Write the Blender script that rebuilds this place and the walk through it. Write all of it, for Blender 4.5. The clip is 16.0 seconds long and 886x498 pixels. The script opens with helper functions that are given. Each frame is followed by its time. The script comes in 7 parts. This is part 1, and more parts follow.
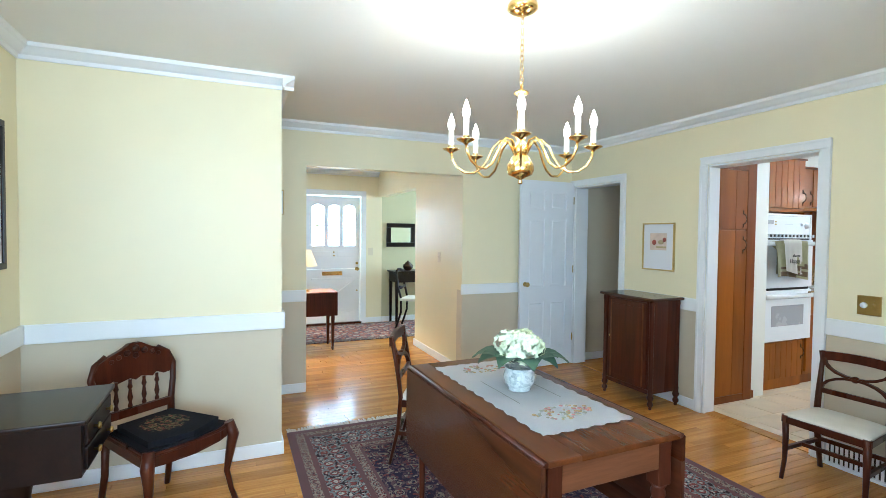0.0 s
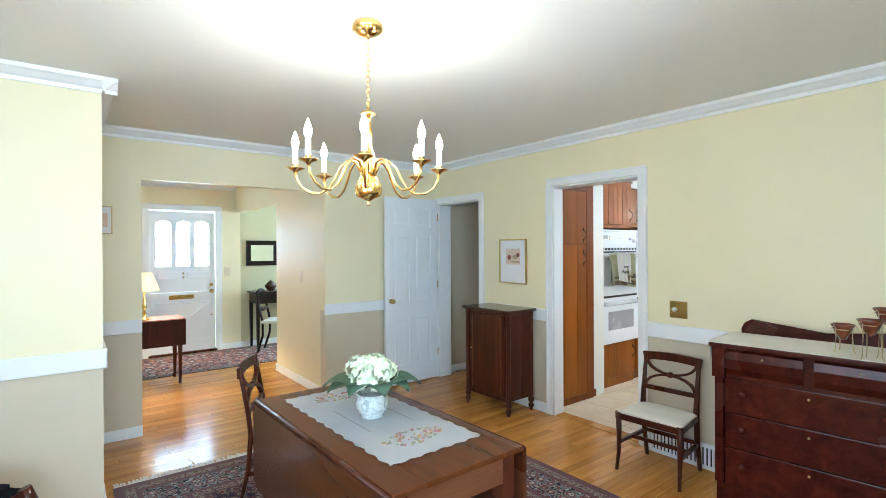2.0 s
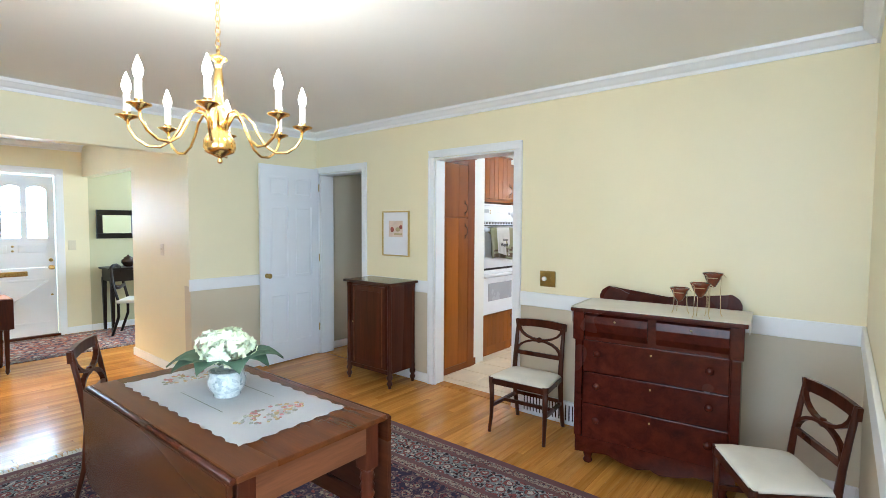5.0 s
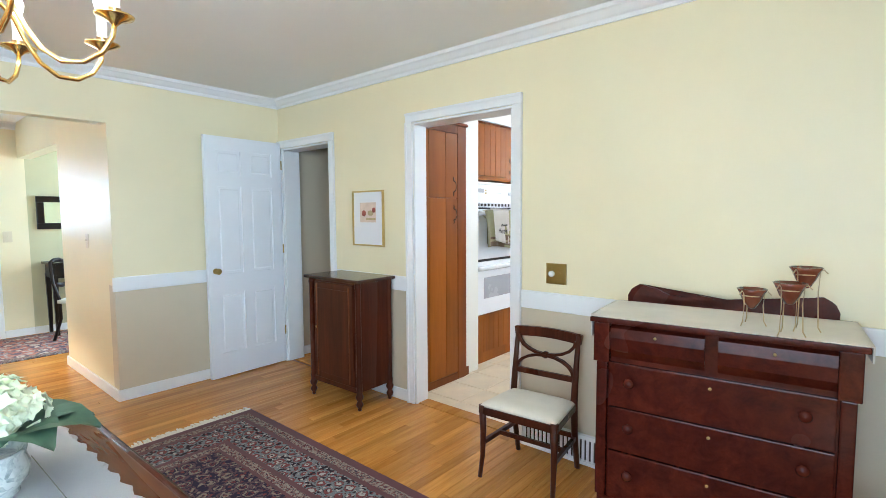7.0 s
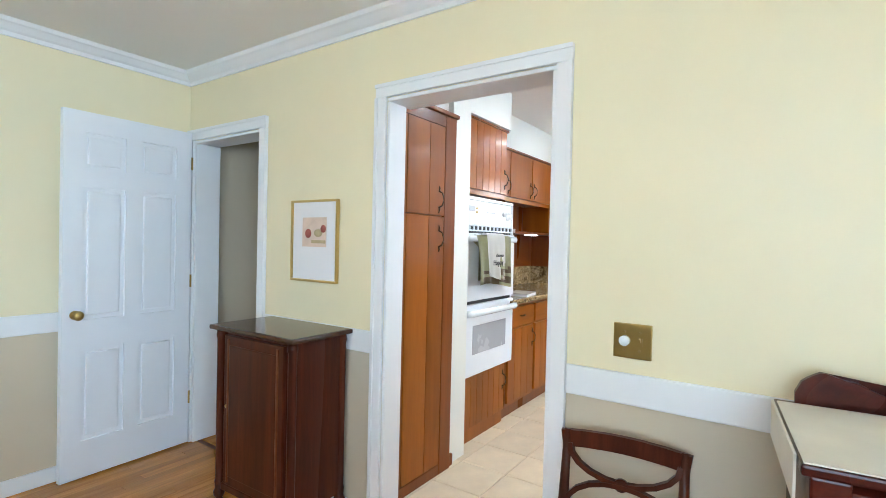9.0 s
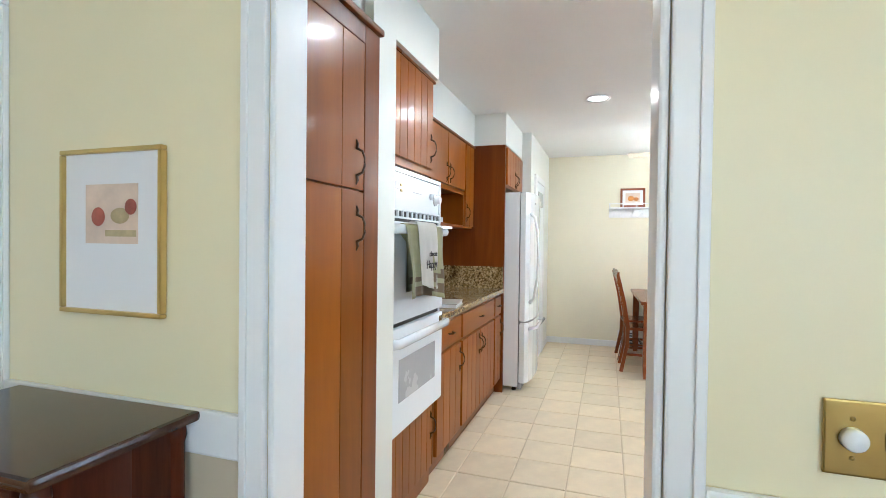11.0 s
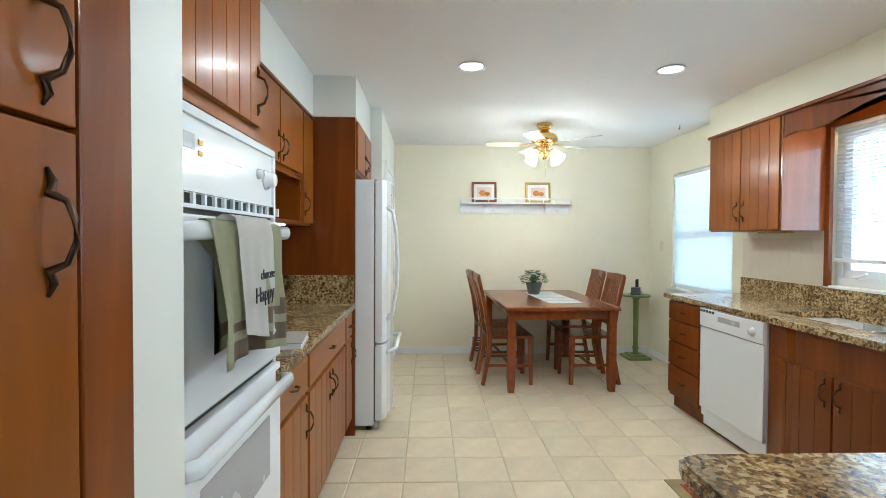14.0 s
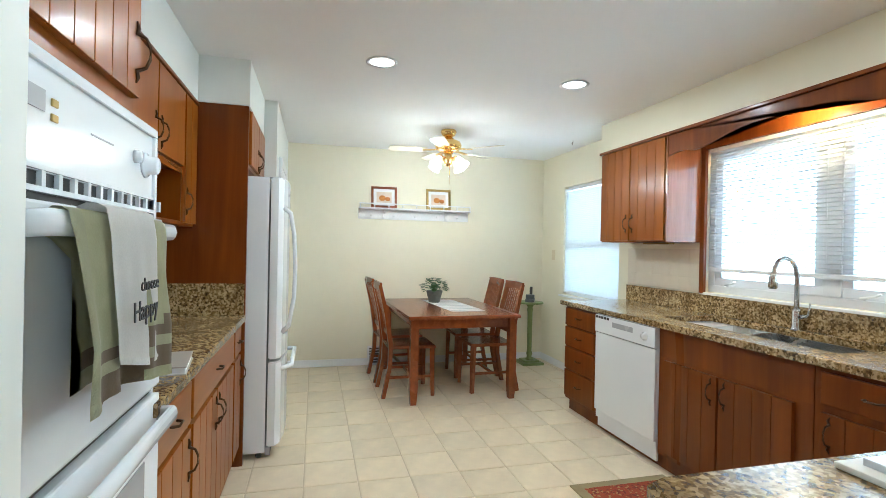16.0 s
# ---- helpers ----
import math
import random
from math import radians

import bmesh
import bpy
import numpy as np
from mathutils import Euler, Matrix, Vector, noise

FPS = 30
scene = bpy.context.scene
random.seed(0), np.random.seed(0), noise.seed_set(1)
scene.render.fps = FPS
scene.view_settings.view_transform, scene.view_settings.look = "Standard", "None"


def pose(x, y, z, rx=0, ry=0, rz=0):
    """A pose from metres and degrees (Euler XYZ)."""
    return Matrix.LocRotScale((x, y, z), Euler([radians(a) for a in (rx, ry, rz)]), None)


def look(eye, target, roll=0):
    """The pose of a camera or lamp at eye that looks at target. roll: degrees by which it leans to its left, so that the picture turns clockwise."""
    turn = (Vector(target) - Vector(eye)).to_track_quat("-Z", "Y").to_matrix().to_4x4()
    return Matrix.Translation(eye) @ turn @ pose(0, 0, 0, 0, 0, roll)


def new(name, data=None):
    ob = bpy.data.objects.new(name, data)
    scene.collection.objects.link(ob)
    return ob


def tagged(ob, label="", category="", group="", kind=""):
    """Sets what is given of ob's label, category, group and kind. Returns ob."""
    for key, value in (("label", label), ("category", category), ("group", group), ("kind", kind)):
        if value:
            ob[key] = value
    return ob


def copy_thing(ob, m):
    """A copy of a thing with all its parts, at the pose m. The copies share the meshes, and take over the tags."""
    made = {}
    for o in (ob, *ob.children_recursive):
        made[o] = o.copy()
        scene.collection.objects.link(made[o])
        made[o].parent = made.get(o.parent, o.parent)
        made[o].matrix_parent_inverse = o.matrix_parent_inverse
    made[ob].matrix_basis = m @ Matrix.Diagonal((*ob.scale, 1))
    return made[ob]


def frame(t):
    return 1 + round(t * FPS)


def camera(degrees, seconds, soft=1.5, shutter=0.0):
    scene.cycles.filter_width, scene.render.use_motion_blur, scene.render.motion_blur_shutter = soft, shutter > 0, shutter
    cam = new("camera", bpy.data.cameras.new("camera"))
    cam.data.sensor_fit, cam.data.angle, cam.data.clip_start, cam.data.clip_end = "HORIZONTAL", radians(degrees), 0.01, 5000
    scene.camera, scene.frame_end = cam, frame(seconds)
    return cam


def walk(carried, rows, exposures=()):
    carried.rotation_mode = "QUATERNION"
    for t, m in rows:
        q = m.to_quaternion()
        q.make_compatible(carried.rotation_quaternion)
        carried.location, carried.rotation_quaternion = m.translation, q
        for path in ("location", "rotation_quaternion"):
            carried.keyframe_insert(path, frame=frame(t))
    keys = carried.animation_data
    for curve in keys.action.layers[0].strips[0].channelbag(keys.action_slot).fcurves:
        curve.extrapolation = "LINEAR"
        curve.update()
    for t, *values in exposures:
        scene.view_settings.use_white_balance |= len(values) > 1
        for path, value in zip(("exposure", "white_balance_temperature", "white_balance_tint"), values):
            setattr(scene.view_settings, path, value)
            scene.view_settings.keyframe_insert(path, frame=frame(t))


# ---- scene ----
cam = camera(84.7, 16.0, soft=0.5)
PATH = [
    (0, (1.483, 1.049, 1.419), (2.273, 2.886, 1.358), 0.6),
    (0.5, (1.516, 1.045, 1.441), (2.397, 2.84, 1.395), 0.4),
    (1, (1.548, 1.057, 1.455), (2.56, 2.783, 1.422), 0.3),
    (1.5, (1.578, 1.052, 1.458), (2.703, 2.706, 1.444), -0.1),
    (2, (1.598, 1.033, 1.455), (2.826, 2.612, 1.452), -0.3),
    (2.5, (1.615, 1.021, 1.459), (2.934, 2.524, 1.451), -0.1),
    (3, (1.634, 1.012, 1.454), (3.038, 2.437, 1.435), -0.0),
    (3.5, (1.649, 1.007, 1.448), (3.118, 2.363, 1.408), 0.1),
    (4, (1.654, 1.0, 1.445), (3.158, 2.317, 1.375), 0.2),
    (4.5, (1.667, 0.996, 1.443), (3.192, 2.286, 1.347), 0.2),
    (4.7, (1.684, 0.999, 1.431), (3.219, 2.277, 1.339), 0.4),
    (6.8, (2.362, 1.382, 1.361), (3.908, 2.642, 1.21), -0.2),
    (7, (2.474, 1.429, 1.359), (3.998, 2.716, 1.215), -0.3),
    (7.5, (2.666, 1.577, 1.345), (4.177, 2.883, 1.234), -0.1),
    (8, (2.884, 1.779, 1.344), (4.418, 3.06, 1.253), 0.4),
    (8.2, (2.966, 1.863, 1.334), (4.512, 3.129, 1.261), 0.6),
    (10.3, (3.725, 2.868, 1.338), (5.550, 3.687, 1.312), 1.6),
    (10.5, (3.812, 2.893, 1.333), (5.652, 3.676, 1.302), 1.5),
    (11, (4.042, 3.065, 1.313), (5.936, 3.707, 1.283), 0.7),
    (11.5, (4.211, 3.143, 1.329), (6.14, 3.668, 1.28), 0.6),
    (12, (4.378, 3.261, 1.329), (6.34, 3.645, 1.276), 0.1),
    (12.5, (4.516, 3.335, 1.32), (6.5, 3.583, 1.272), -0.1),
    (13, (4.663, 3.379, 1.328), (6.657, 3.527, 1.274), 0.0),
    (13.5, (4.825, 3.422, 1.342), (6.823, 3.466, 1.286), 0.1),
    (14, (4.915, 3.423, 1.35), (6.914, 3.363, 1.307), 0.3),
    (14.5, (4.999, 3.451, 1.351), (6.991, 3.276, 1.317), 0.6),
    (15, (5.061, 3.471, 1.35), (7.038, 3.166, 1.33), 1.0),
    (15.5, (5.084, 3.505, 1.341), (7.038, 3.08, 1.335), 1.1),
    (16, (5.099, 3.522, 1.34), (7.033, 3.012, 1.334), 1.2),
]
walk(cam, [(t, look(eye, target, roll)) for t, eye, target, roll in PATH], [(0, 0.53, 5200, 3), (3, 0.60, 5400, 5), (5, 0.66, 5450, 8), (8, 0.84, 5300, 7), (10.5, 0.70, 5350, 6), (13, 0.24, 5350, 2), (16, 0.31, 5300, 0)])
# ---- world and light ----
world = bpy.data.worlds.new("world")
scene.world = world
world.use_nodes = True
_bg = world.node_tree.nodes["Background"]
_sky = world.node_tree.nodes.new("ShaderNodeTexSky")
_sky.sky_type, _sky.sun_disc, _sky.sun_elevation, _sky.sun_rotation = "NISHITA", False, radians(48), radians(200)
world.node_tree.links.new(_sky.outputs[0], _bg.inputs[0])
_bg.inputs[1].default_value = 0.12
_sun = new("sun", bpy.data.lights.new("sun", "SUN"))
_sun.data.energy, _sun.data.angle, _sun.data.color = 2.5, radians(0.6), (1.0, 0.95, 0.88)
_sun.matrix_world = look((0, 0, 0), (-0.2, -0.7, -0.85))


def window_light(name, x, y, z, rx, rz, w, h, watts, color=(0.72, 0.88, 1.0)):
    """Daylight coming in through a window's opening."""
    ob = new(name, bpy.data.lights.new(name, "AREA"))
    ob.data.shape, ob.data.size, ob.data.size_y, ob.data.energy, ob.data.color = "RECTANGLE", w, h, watts, color
    ob.matrix_world = pose(x, y, z, rx, 0, rz)
    return ob


def bulb_light(name, x, y, z, watts, color=(1.0, 0.86, 0.66), size=0.02):
    ob = new(name, bpy.data.lights.new(name, "POINT"))
    ob.data.energy, ob.data.color, ob.data.shadow_soft_size = watts, color, size
    ob.location = (x, y, z)
    return ob


DINING_WIN, WEST_FILL, SINK_WIN, NOOK_WIN, LIVING_WIN = 74, 27, 28, 40, 60
window_light("daylight_dining", 1.35, -1.44, 1.45, 90, 0, 1.5, 1.5, DINING_WIN)
# added fill from the unseen west side, to brighten the east wall
window_light("daylight_west", 0.47, 1.30, 1.45, 90, -90, 1.6, 1.4, WEST_FILL, (0.88, 0.94, 1.0))
window_light("daylight_sink", 7.15, 0.62, 1.58, 90, 0, 1.8, 1.15, SINK_WIN)
window_light("daylight_nook", 9.50, 0.62, 1.45, 90, 0, 1.15, 1.25, NOOK_WIN)
window_light("daylight_living", 6.35, 7.6, 1.45, 90, 90, 1.4, 1.3, LIVING_WIN)
window_light("daylight_door", 2.90, 8.85, 1.56, 90, 180, 0.8, 0.7, 16)
# ---- materials ----
def _nodes(name):
    m = bpy.data.materials.new(name)
    m.use_nodes = True
    t = m.node_tree
    return m, t, t.nodes["Principled BSDF"]


def _n(t, kind, **kw):
    n = t.nodes.new(kind)
    for k, v in kw.items():
        n.inputs[k.replace("_", " ")].default_value = v
    return n


def _coords(t, scale=(1, 1, 1), rot=(0, 0, 0)):
    c = t.nodes.new("ShaderNodeTexCoord")
    p = t.nodes.new("ShaderNodeMapping")
    p.inputs["Scale"].default_value = scale
    p.inputs["Rotation"].default_value = rot
    t.links.new(c.outputs["Object"], p.inputs["Vector"])
    return p.outputs[0]


def _ramp(t, fac, stops):
    r = t.nodes.new("ShaderNodeValToRGB")
    e = r.color_ramp.elements
    while len(e) < len(stops):
        e.new(0.5)
    for i, (p, c) in enumerate(stops):
        e[i].position, e[i].color = p, (*c, 1)
    t.links.new(fac, r.inputs[0])
    return r.outputs[0]


def _mix(t, kind, fac, a, b):
    n = t.nodes.new("ShaderNodeMix")
    n.data_type, n.blend_type = "RGBA", kind
    for sock, v in ((n.inputs["Factor"], fac), (n.inputs["A"], a), (n.inputs["B"], b)):
        if hasattr(v, "is_linked"):
            t.links.new(v, sock)
        elif isinstance(v, tuple):
            sock.default_value = (*v, 1)
        else:
            sock.default_value = v
    return n.outputs["Result"]


def _bump(t, bsdf, height, strength, dist=0.002):
    b = _n(t, "ShaderNodeBump", Strength=strength, Distance=dist)
    t.links.new(height, b.inputs["Height"])
    t.links.new(b.outputs[0], bsdf.inputs["Normal"])


def dim(c, k):
    return tuple(max(0, min(1, v * k)) for v in c)


def paint(name, color, rough=0.55, var=0.05, scale=1.3, grain=220, bump=0.12, metal=0.0, coat=0.0):
    m, t, b = _nodes(name)
    v = _coords(t)
    big = _n(t, "ShaderNodeTexNoise", Scale=scale, Detail=4.0, Roughness=0.6)
    fine = _n(t, "ShaderNodeTexNoise", Scale=float(grain), Detail=3.0)
    for n in (big, fine):
        t.links.new(v, n.inputs["Vector"])
    col = _ramp(t, big.outputs[0], [(0.3, dim(color, 1 - var)), (0.7, dim(color, 1 + var))])
    t.links.new(col, b.inputs["Base Color"])
    r = t.nodes.new("ShaderNodeMapRange")
    r.inputs["To Min"].default_value, r.inputs["To Max"].default_value = max(0.02, rough - 0.06), min(1, rough + 0.08)
    t.links.new(big.outputs[0], r.inputs["Value"])
    t.links.new(r.outputs[0], b.inputs["Roughness"])
    b.inputs["Metallic"].default_value = metal
    b.inputs["Coat Weight"].default_value = coat
    _bump(t, b, fine.outputs[0], bump, 0.001)
    return m


def wood(name, dark, light, axis=2, rough=0.3, coat=0.25, stretch=0.06, scale=18.0, rand=0.12, bump=0.1, grain=0.35):
    """Wood with its grain along one axis; pieces vary in tone."""
    m, t, b = _nodes(name)
    s = [1.0, 1.0, 1.0]
    s[axis] = stretch
    v = _coords(t, tuple(s))
    g = _n(t, "ShaderNodeTexNoise", Scale=scale, Detail=6.0, Roughness=0.62, Distortion=0.6)
    fine = _n(t, "ShaderNodeTexNoise", Scale=scale * 9, Detail=3.0, Roughness=0.7)
    big = _n(t, "ShaderNodeTexNoise", Scale=2.2, Detail=2.0)
    oi = t.nodes.new("ShaderNodeObjectInfo")
    add = t.nodes.new("ShaderNodeVectorMath")
    add.operation = "ADD"
    comb = t.nodes.new("ShaderNodeVectorMath")
    comb.operation = "SCALE"
    comb.inputs[0].default_value = (13.0, 7.0, 29.0)
    t.links.new(oi.outputs["Random"], comb.inputs["Scale"])
    t.links.new(v, add.inputs[0])
    t.links.new(comb.outputs[0], add.inputs[1])
    for n in (g, fine):
        t.links.new(add.outputs[0], n.inputs["Vector"])
    t.links.new(v, big.inputs["Vector"])
    col = _ramp(t, g.outputs[0], [(0.28, dark), (0.5, tuple((a + c) / 2 for a, c in zip(dark, light))), (0.72, light)])
    col = _mix(t, "MULTIPLY", grain, col, _ramp(t, fine.outputs[0], [(0.35, (0.55, 0.5, 0.45)), (0.6, (1, 1, 1))]))
    tone = t.nodes.new("ShaderNodeMapRange")
    tone.inputs["To Min"].default_value, tone.inputs["To Max"].default_value = 1 - rand, 1 + rand
    t.links.new(oi.outputs["Random"], tone.inputs["Value"])
    hsv = t.nodes.new("ShaderNodeHueSaturation")
    t.links.new(tone.outputs[0], hsv.inputs["Value"])
    t.links.new(col, hsv.inputs["Color"])
    t.links.new(hsv.outputs[0], b.inputs["Base Color"])
    r = t.nodes.new("ShaderNodeMapRange")
    r.inputs["To Min"].default_value, r.inputs["To Max"].default_value = rough - 0.07, rough + 0.1
    t.links.new(big.outputs[0], r.inputs["Value"])
    t.links.new(r.outputs[0], b.inputs["Roughness"])
    b.inputs["Coat Weight"].default_value = coat
    b.inputs["Coat Roughness"].default_value = 0.12
    b.inputs["Specular IOR Level"].default_value = 0.2
    _bump(t, b, fine.outputs[0], bump, 0.0008)
    return m


def island_wood(src, name):
    """The same wood, its tone varied board by board within one mesh."""
    m = src.copy()
    m.name = name
    t = m.node_tree
    geo = t.nodes.new("ShaderNodeNewGeometry")
    for n in [n for n in t.nodes if n.bl_idname == "ShaderNodeObjectInfo"]:
        for l in list(n.outputs["Random"].links):
            t.links.new(geo.outputs["Random Per Island"], l.to_socket)
    return m


def tile_glaze(name, color):
    """Worn glazed tile: clouded, with small chips, each tile a little different."""
    m = paint(name, color, 0.3, 0.10, 5.0, 90, 0.12)
    t = m.node_tree
    b = t.nodes["Principled BSDF"]
    old = b.inputs["Base Color"].links[0].from_socket
    oi = t.nodes.new("ShaderNodeObjectInfo")
    mr = t.nodes.new("ShaderNodeMapRange")
    mr.inputs["To Min"].default_value, mr.inputs["To Max"].default_value = 0.93, 1.06
    t.links.new(oi.outputs["Random"], mr.inputs["Value"])
    hsv = t.nodes.new("ShaderNodeHueSaturation")
    t.links.new(mr.outputs[0], hsv.inputs["Value"])
    t.links.new(old, hsv.inputs["Color"])
    geo = t.nodes.new("ShaderNodeNewGeometry")
    chip = _n(t, "ShaderNodeTexNoise", Scale=26.0, Detail=6.0, Roughness=0.8)
    t.links.new(geo.outputs["Position"], chip.inputs["Vector"])
    col = _mix(t, "MULTIPLY", _ramp(t, chip.outputs[0], [(0.66, (0, 0, 0)), (0.72, (0.6, 0.6, 0.6))]), hsv.outputs[0], (0.55, 0.45, 0.33))
    t.links.new(col, b.inputs["Base Color"])
    return m


def metal(name, color, rough=0.25, var=0.08):
    return paint(name, color, rough, var, 9.0, 300, 0.05, 1.0)


def glow(name, color, strength):
    m, t, b = _nodes(name)
    b.inputs["Base Color"].default_value = (*color, 1)
    b.inputs["Emission Color"].default_value = (*color, 1)
    b.inputs["Emission Strength"].default_value = strength
    return m


def glass(name, color=(1, 1, 1), rough=0.0):
    m, t, b = _nodes(name)
    b.inputs["Base Color"].default_value = (*color, 1)
    b.inputs["Roughness"].default_value = rough
    b.inputs["Transmission Weight"].default_value = 1.0
    b.inputs["IOR"].default_value = 1.45
    return m


def speckle(name, stops, scale, rough=0.15, coat=0.5, big=3.0, mixdark=(0.25, 0.2, 0.14)):
    """Polished granite: crystals of several tones, with cloudy veins."""
    m, t, b = _nodes(name)
    v = _coords(t)
    vo = _n(t, "ShaderNodeTexVoronoi", Scale=scale)
    n = _n(t, "ShaderNodeTexNoise", Scale=scale * 0.5, Detail=5.0, Roughness=0.75)
    bg = _n(t, "ShaderNodeTexNoise", Scale=big * 3, Detail=4.0, Distortion=1.2)
    for k in (vo, n, bg):
        t.links.new(v, k.inputs["Vector"])
    sep = t.nodes.new("ShaderNodeSeparateColor")
    t.links.new(vo.outputs["Color"], sep.inputs[0])
    ad = t.nodes.new("ShaderNodeMath")
    ad.operation = "MULTIPLY_ADD"
    ad.inputs[1].default_value = 0.45
    t.links.new(sep.outputs[0], ad.inputs[0])
    t.links.new(n.outputs[0], ad.inputs[2])
    col = _ramp(t, ad.outputs[0], stops)
    col = _mix(t, "MULTIPLY", _ramp(t, bg.outputs[0], [(0.42, (0, 0, 0)), (0.66, (0.7, 0.7, 0.7))]), col, mixdark)
    t.links.new(col, b.inputs["Base Color"])
    b.inputs["Roughness"].default_value = rough
    b.inputs["Coat Weight"].default_value = coat
    b.inputs["Coat Roughness"].default_value = 0.05
    return m


def cloth(name, color, second=None, scale=420.0, rough=0.9, var=0.06, blotch=5.0):
    m, t, b = _nodes(name)
    v = _coords(t)
    w = _n(t, "ShaderNodeTexWave", Scale=scale / 6, Distortion=1.0)
    n = _n(t, "ShaderNodeTexNoise", Scale=blotch, Detail=5.0)
    f = _n(t, "ShaderNodeTexNoise", Scale=scale, Detail=2.0)
    for k in (w, n, f):
        t.links.new(v, k.inputs["Vector"])
    second = second or dim(color, 1 - 2 * var)
    col = _ramp(t, n.outputs[0], [(0.35, second), (0.65, color)])
    col = _mix(t, "MULTIPLY", 0.3, col, _ramp(t, f.outputs[0], [(0.3, (0.75, 0.75, 0.75)), (0.7, (1, 1, 1))]))
    t.links.new(col, b.inputs["Base Color"])
    b.inputs["Roughness"].default_value = rough
    b.inputs["Sheen Weight"].default_value = 0.2
    _bump(t, b, f.outputs[0], 0.25, 0.001)
    return m


def motif(name, ground, inks, scale=14.0, rough=0.95, cover=0.09, centre=0.0):
    """Knotted pile: a mosaic of small stitches in the inks, with rings of larger flowers."""
    m, t, b = _nodes(name)
    v = _coords(t, (1, 1, 0))
    cell = _n(t, "ShaderNodeTexVoronoi", Scale=scale * 5.0, Randomness=0.75)
    patch = _n(t, "ShaderNodeTexVoronoi", Scale=scale * 0.9, Randomness=0.35)
    wob = _n(t, "ShaderNodeTexNoise", Scale=scale * 3.0, Detail=3.0)
    f = _n(t, "ShaderNodeTexNoise", Scale=300.0, Detail=2.0)
    for k in (cell, patch, wob, f):
        t.links.new(v, k.inputs["Vector"])
    sep = t.nodes.new("ShaderNodeSeparateColor")
    t.links.new(cell.outputs["Color"], sep.inputs[0])
    stops = [(0.0, ground)]
    p = 1.0 - cover * 2.4
    for i, ink in enumerate(inks):
        stops.append((p + (1 - p) * i / len(inks), ink))
    col = _ramp(t, sep.outputs[0], stops)
    col.node.color_ramp.interpolation = "CONSTANT"
    ma = t.nodes.new("ShaderNodeMath")
    ma.operation = "MULTIPLY_ADD"
    ma.inputs[1].default_value = 0.5
    t.links.new(wob.outputs[0], ma.inputs[0])
    t.links.new(patch.outputs["Distance"], ma.inputs[2])
    for i, ink in enumerate(inks):
        lo = 0.36 + 0.15 * i
        mask = _ramp(t, ma.outputs[0], [(0.0, (0, 0, 0)), (lo, (0, 0, 0)), (lo + 0.012, (1, 1, 1)), (lo + cover * 0.6, (1, 1, 1)), (lo + cover * 0.6 + 0.015, (0, 0, 0))])
        col = _mix(t, "MIX", mask, col, ink)
    if centre:
        ln = t.nodes.new("ShaderNodeVectorMath")
        ln.operation = "LENGTH"
        t.links.new(v, ln.inputs[0])
        wv = t.nodes.new("ShaderNodeMath")
        wv.operation = "MULTIPLY_ADD"
        wv.inputs[1].default_value = 0.12
        t.links.new(wob.outputs[0], wv.inputs[0])
        t.links.new(ln.outputs["Value"], wv.inputs[2])
        col = _mix(t, "MIX", _ramp(t, wv.outputs[0], [(centre + 0.055, (0, 0, 0)), (centre + 0.07, (1, 1, 1))]), col, ground)
    col = _mix(t, "MULTIPLY", 0.5, col, _ramp(t, f.outputs[0], [(0.3, (0.5, 0.5, 0.5)), (0.7, (1, 1, 1))]))
    t.links.new(col, b.inputs["Base Color"])
    b.inputs["Roughness"].default_value = rough
    b.inputs["Specular IOR Level"].default_value = 0.15
    _bump(t, b, f.outputs[0], 0.5, 0.002)
    return m


CREAM = paint("cream_wall_paint", (0.82, 0.745, 0.51), 0.42, 0.03)
TAN = paint("tan_wall_paint", (0.60, 0.525, 0.39), 0.45, 0.03)
KWALL = paint("pale_kitchen_paint", (0.82, 0.78, 0.62), 0.45, 0.03)
KSOFF = paint("white_kitchen_paint", (0.80, 0.81, 0.76), 0.42, 0.03)
GREENISH = paint("sage_wall_paint", (0.55, 0.52, 0.32), 0.5, 0.04)
CEIL = paint("ceiling_paint", (0.87, 0.87, 0.85), 0.7, 0.02, 0.8, 140, 0.2)
TRIMW = paint("white_trim_paint", (0.83, 0.84, 0.85), 0.3, 0.02, 3.0, 160, 0.06)
DOORW = paint("white_door_paint", (0.82, 0.84, 0.88), 0.3, 0.02, 3.0, 160, 0.08)
OAK = wood("honey_oak_floor", (0.43, 0.17, 0.028), (0.66, 0.325, 0.07), 0, 0.2, 0.25, 0.05, 14.0, 0.16, 0.06)
OAK2 = island_wood(OAK, "honey_oak_floor_boards")
MAHOG = wood("mahogany", (0.03, 0.0075, 0.0035), (0.09, 0.022, 0.009), 2, 0.27, 0.06, 0.08, 16.0, 0.06)
MAHOGX = wood("mahogany_along_y", (0.075, 0.021, 0.006), (0.125, 0.037, 0.010), 1, 0.26, 0.08, 0.08, 16.0, 0.03)
# the tabletop's wood again, darkened as shade for the hanging leaves
MAHOGY = wood("shaded_mahogany_along_y", (0.03, 0.009, 0.004), (0.085, 0.024, 0.009), 1, 0.25, 0.15, 0.08, 14.0, 0.04)
# lighter tone for end aprons, door beads and the hall tabletop
MAHOGL = wood("lighter_mahogany_along_x", (0.10, 0.034, 0.014), (0.19, 0.07, 0.03), 0, 0.3, 0.1, 0.08, 16.0, 0.03)
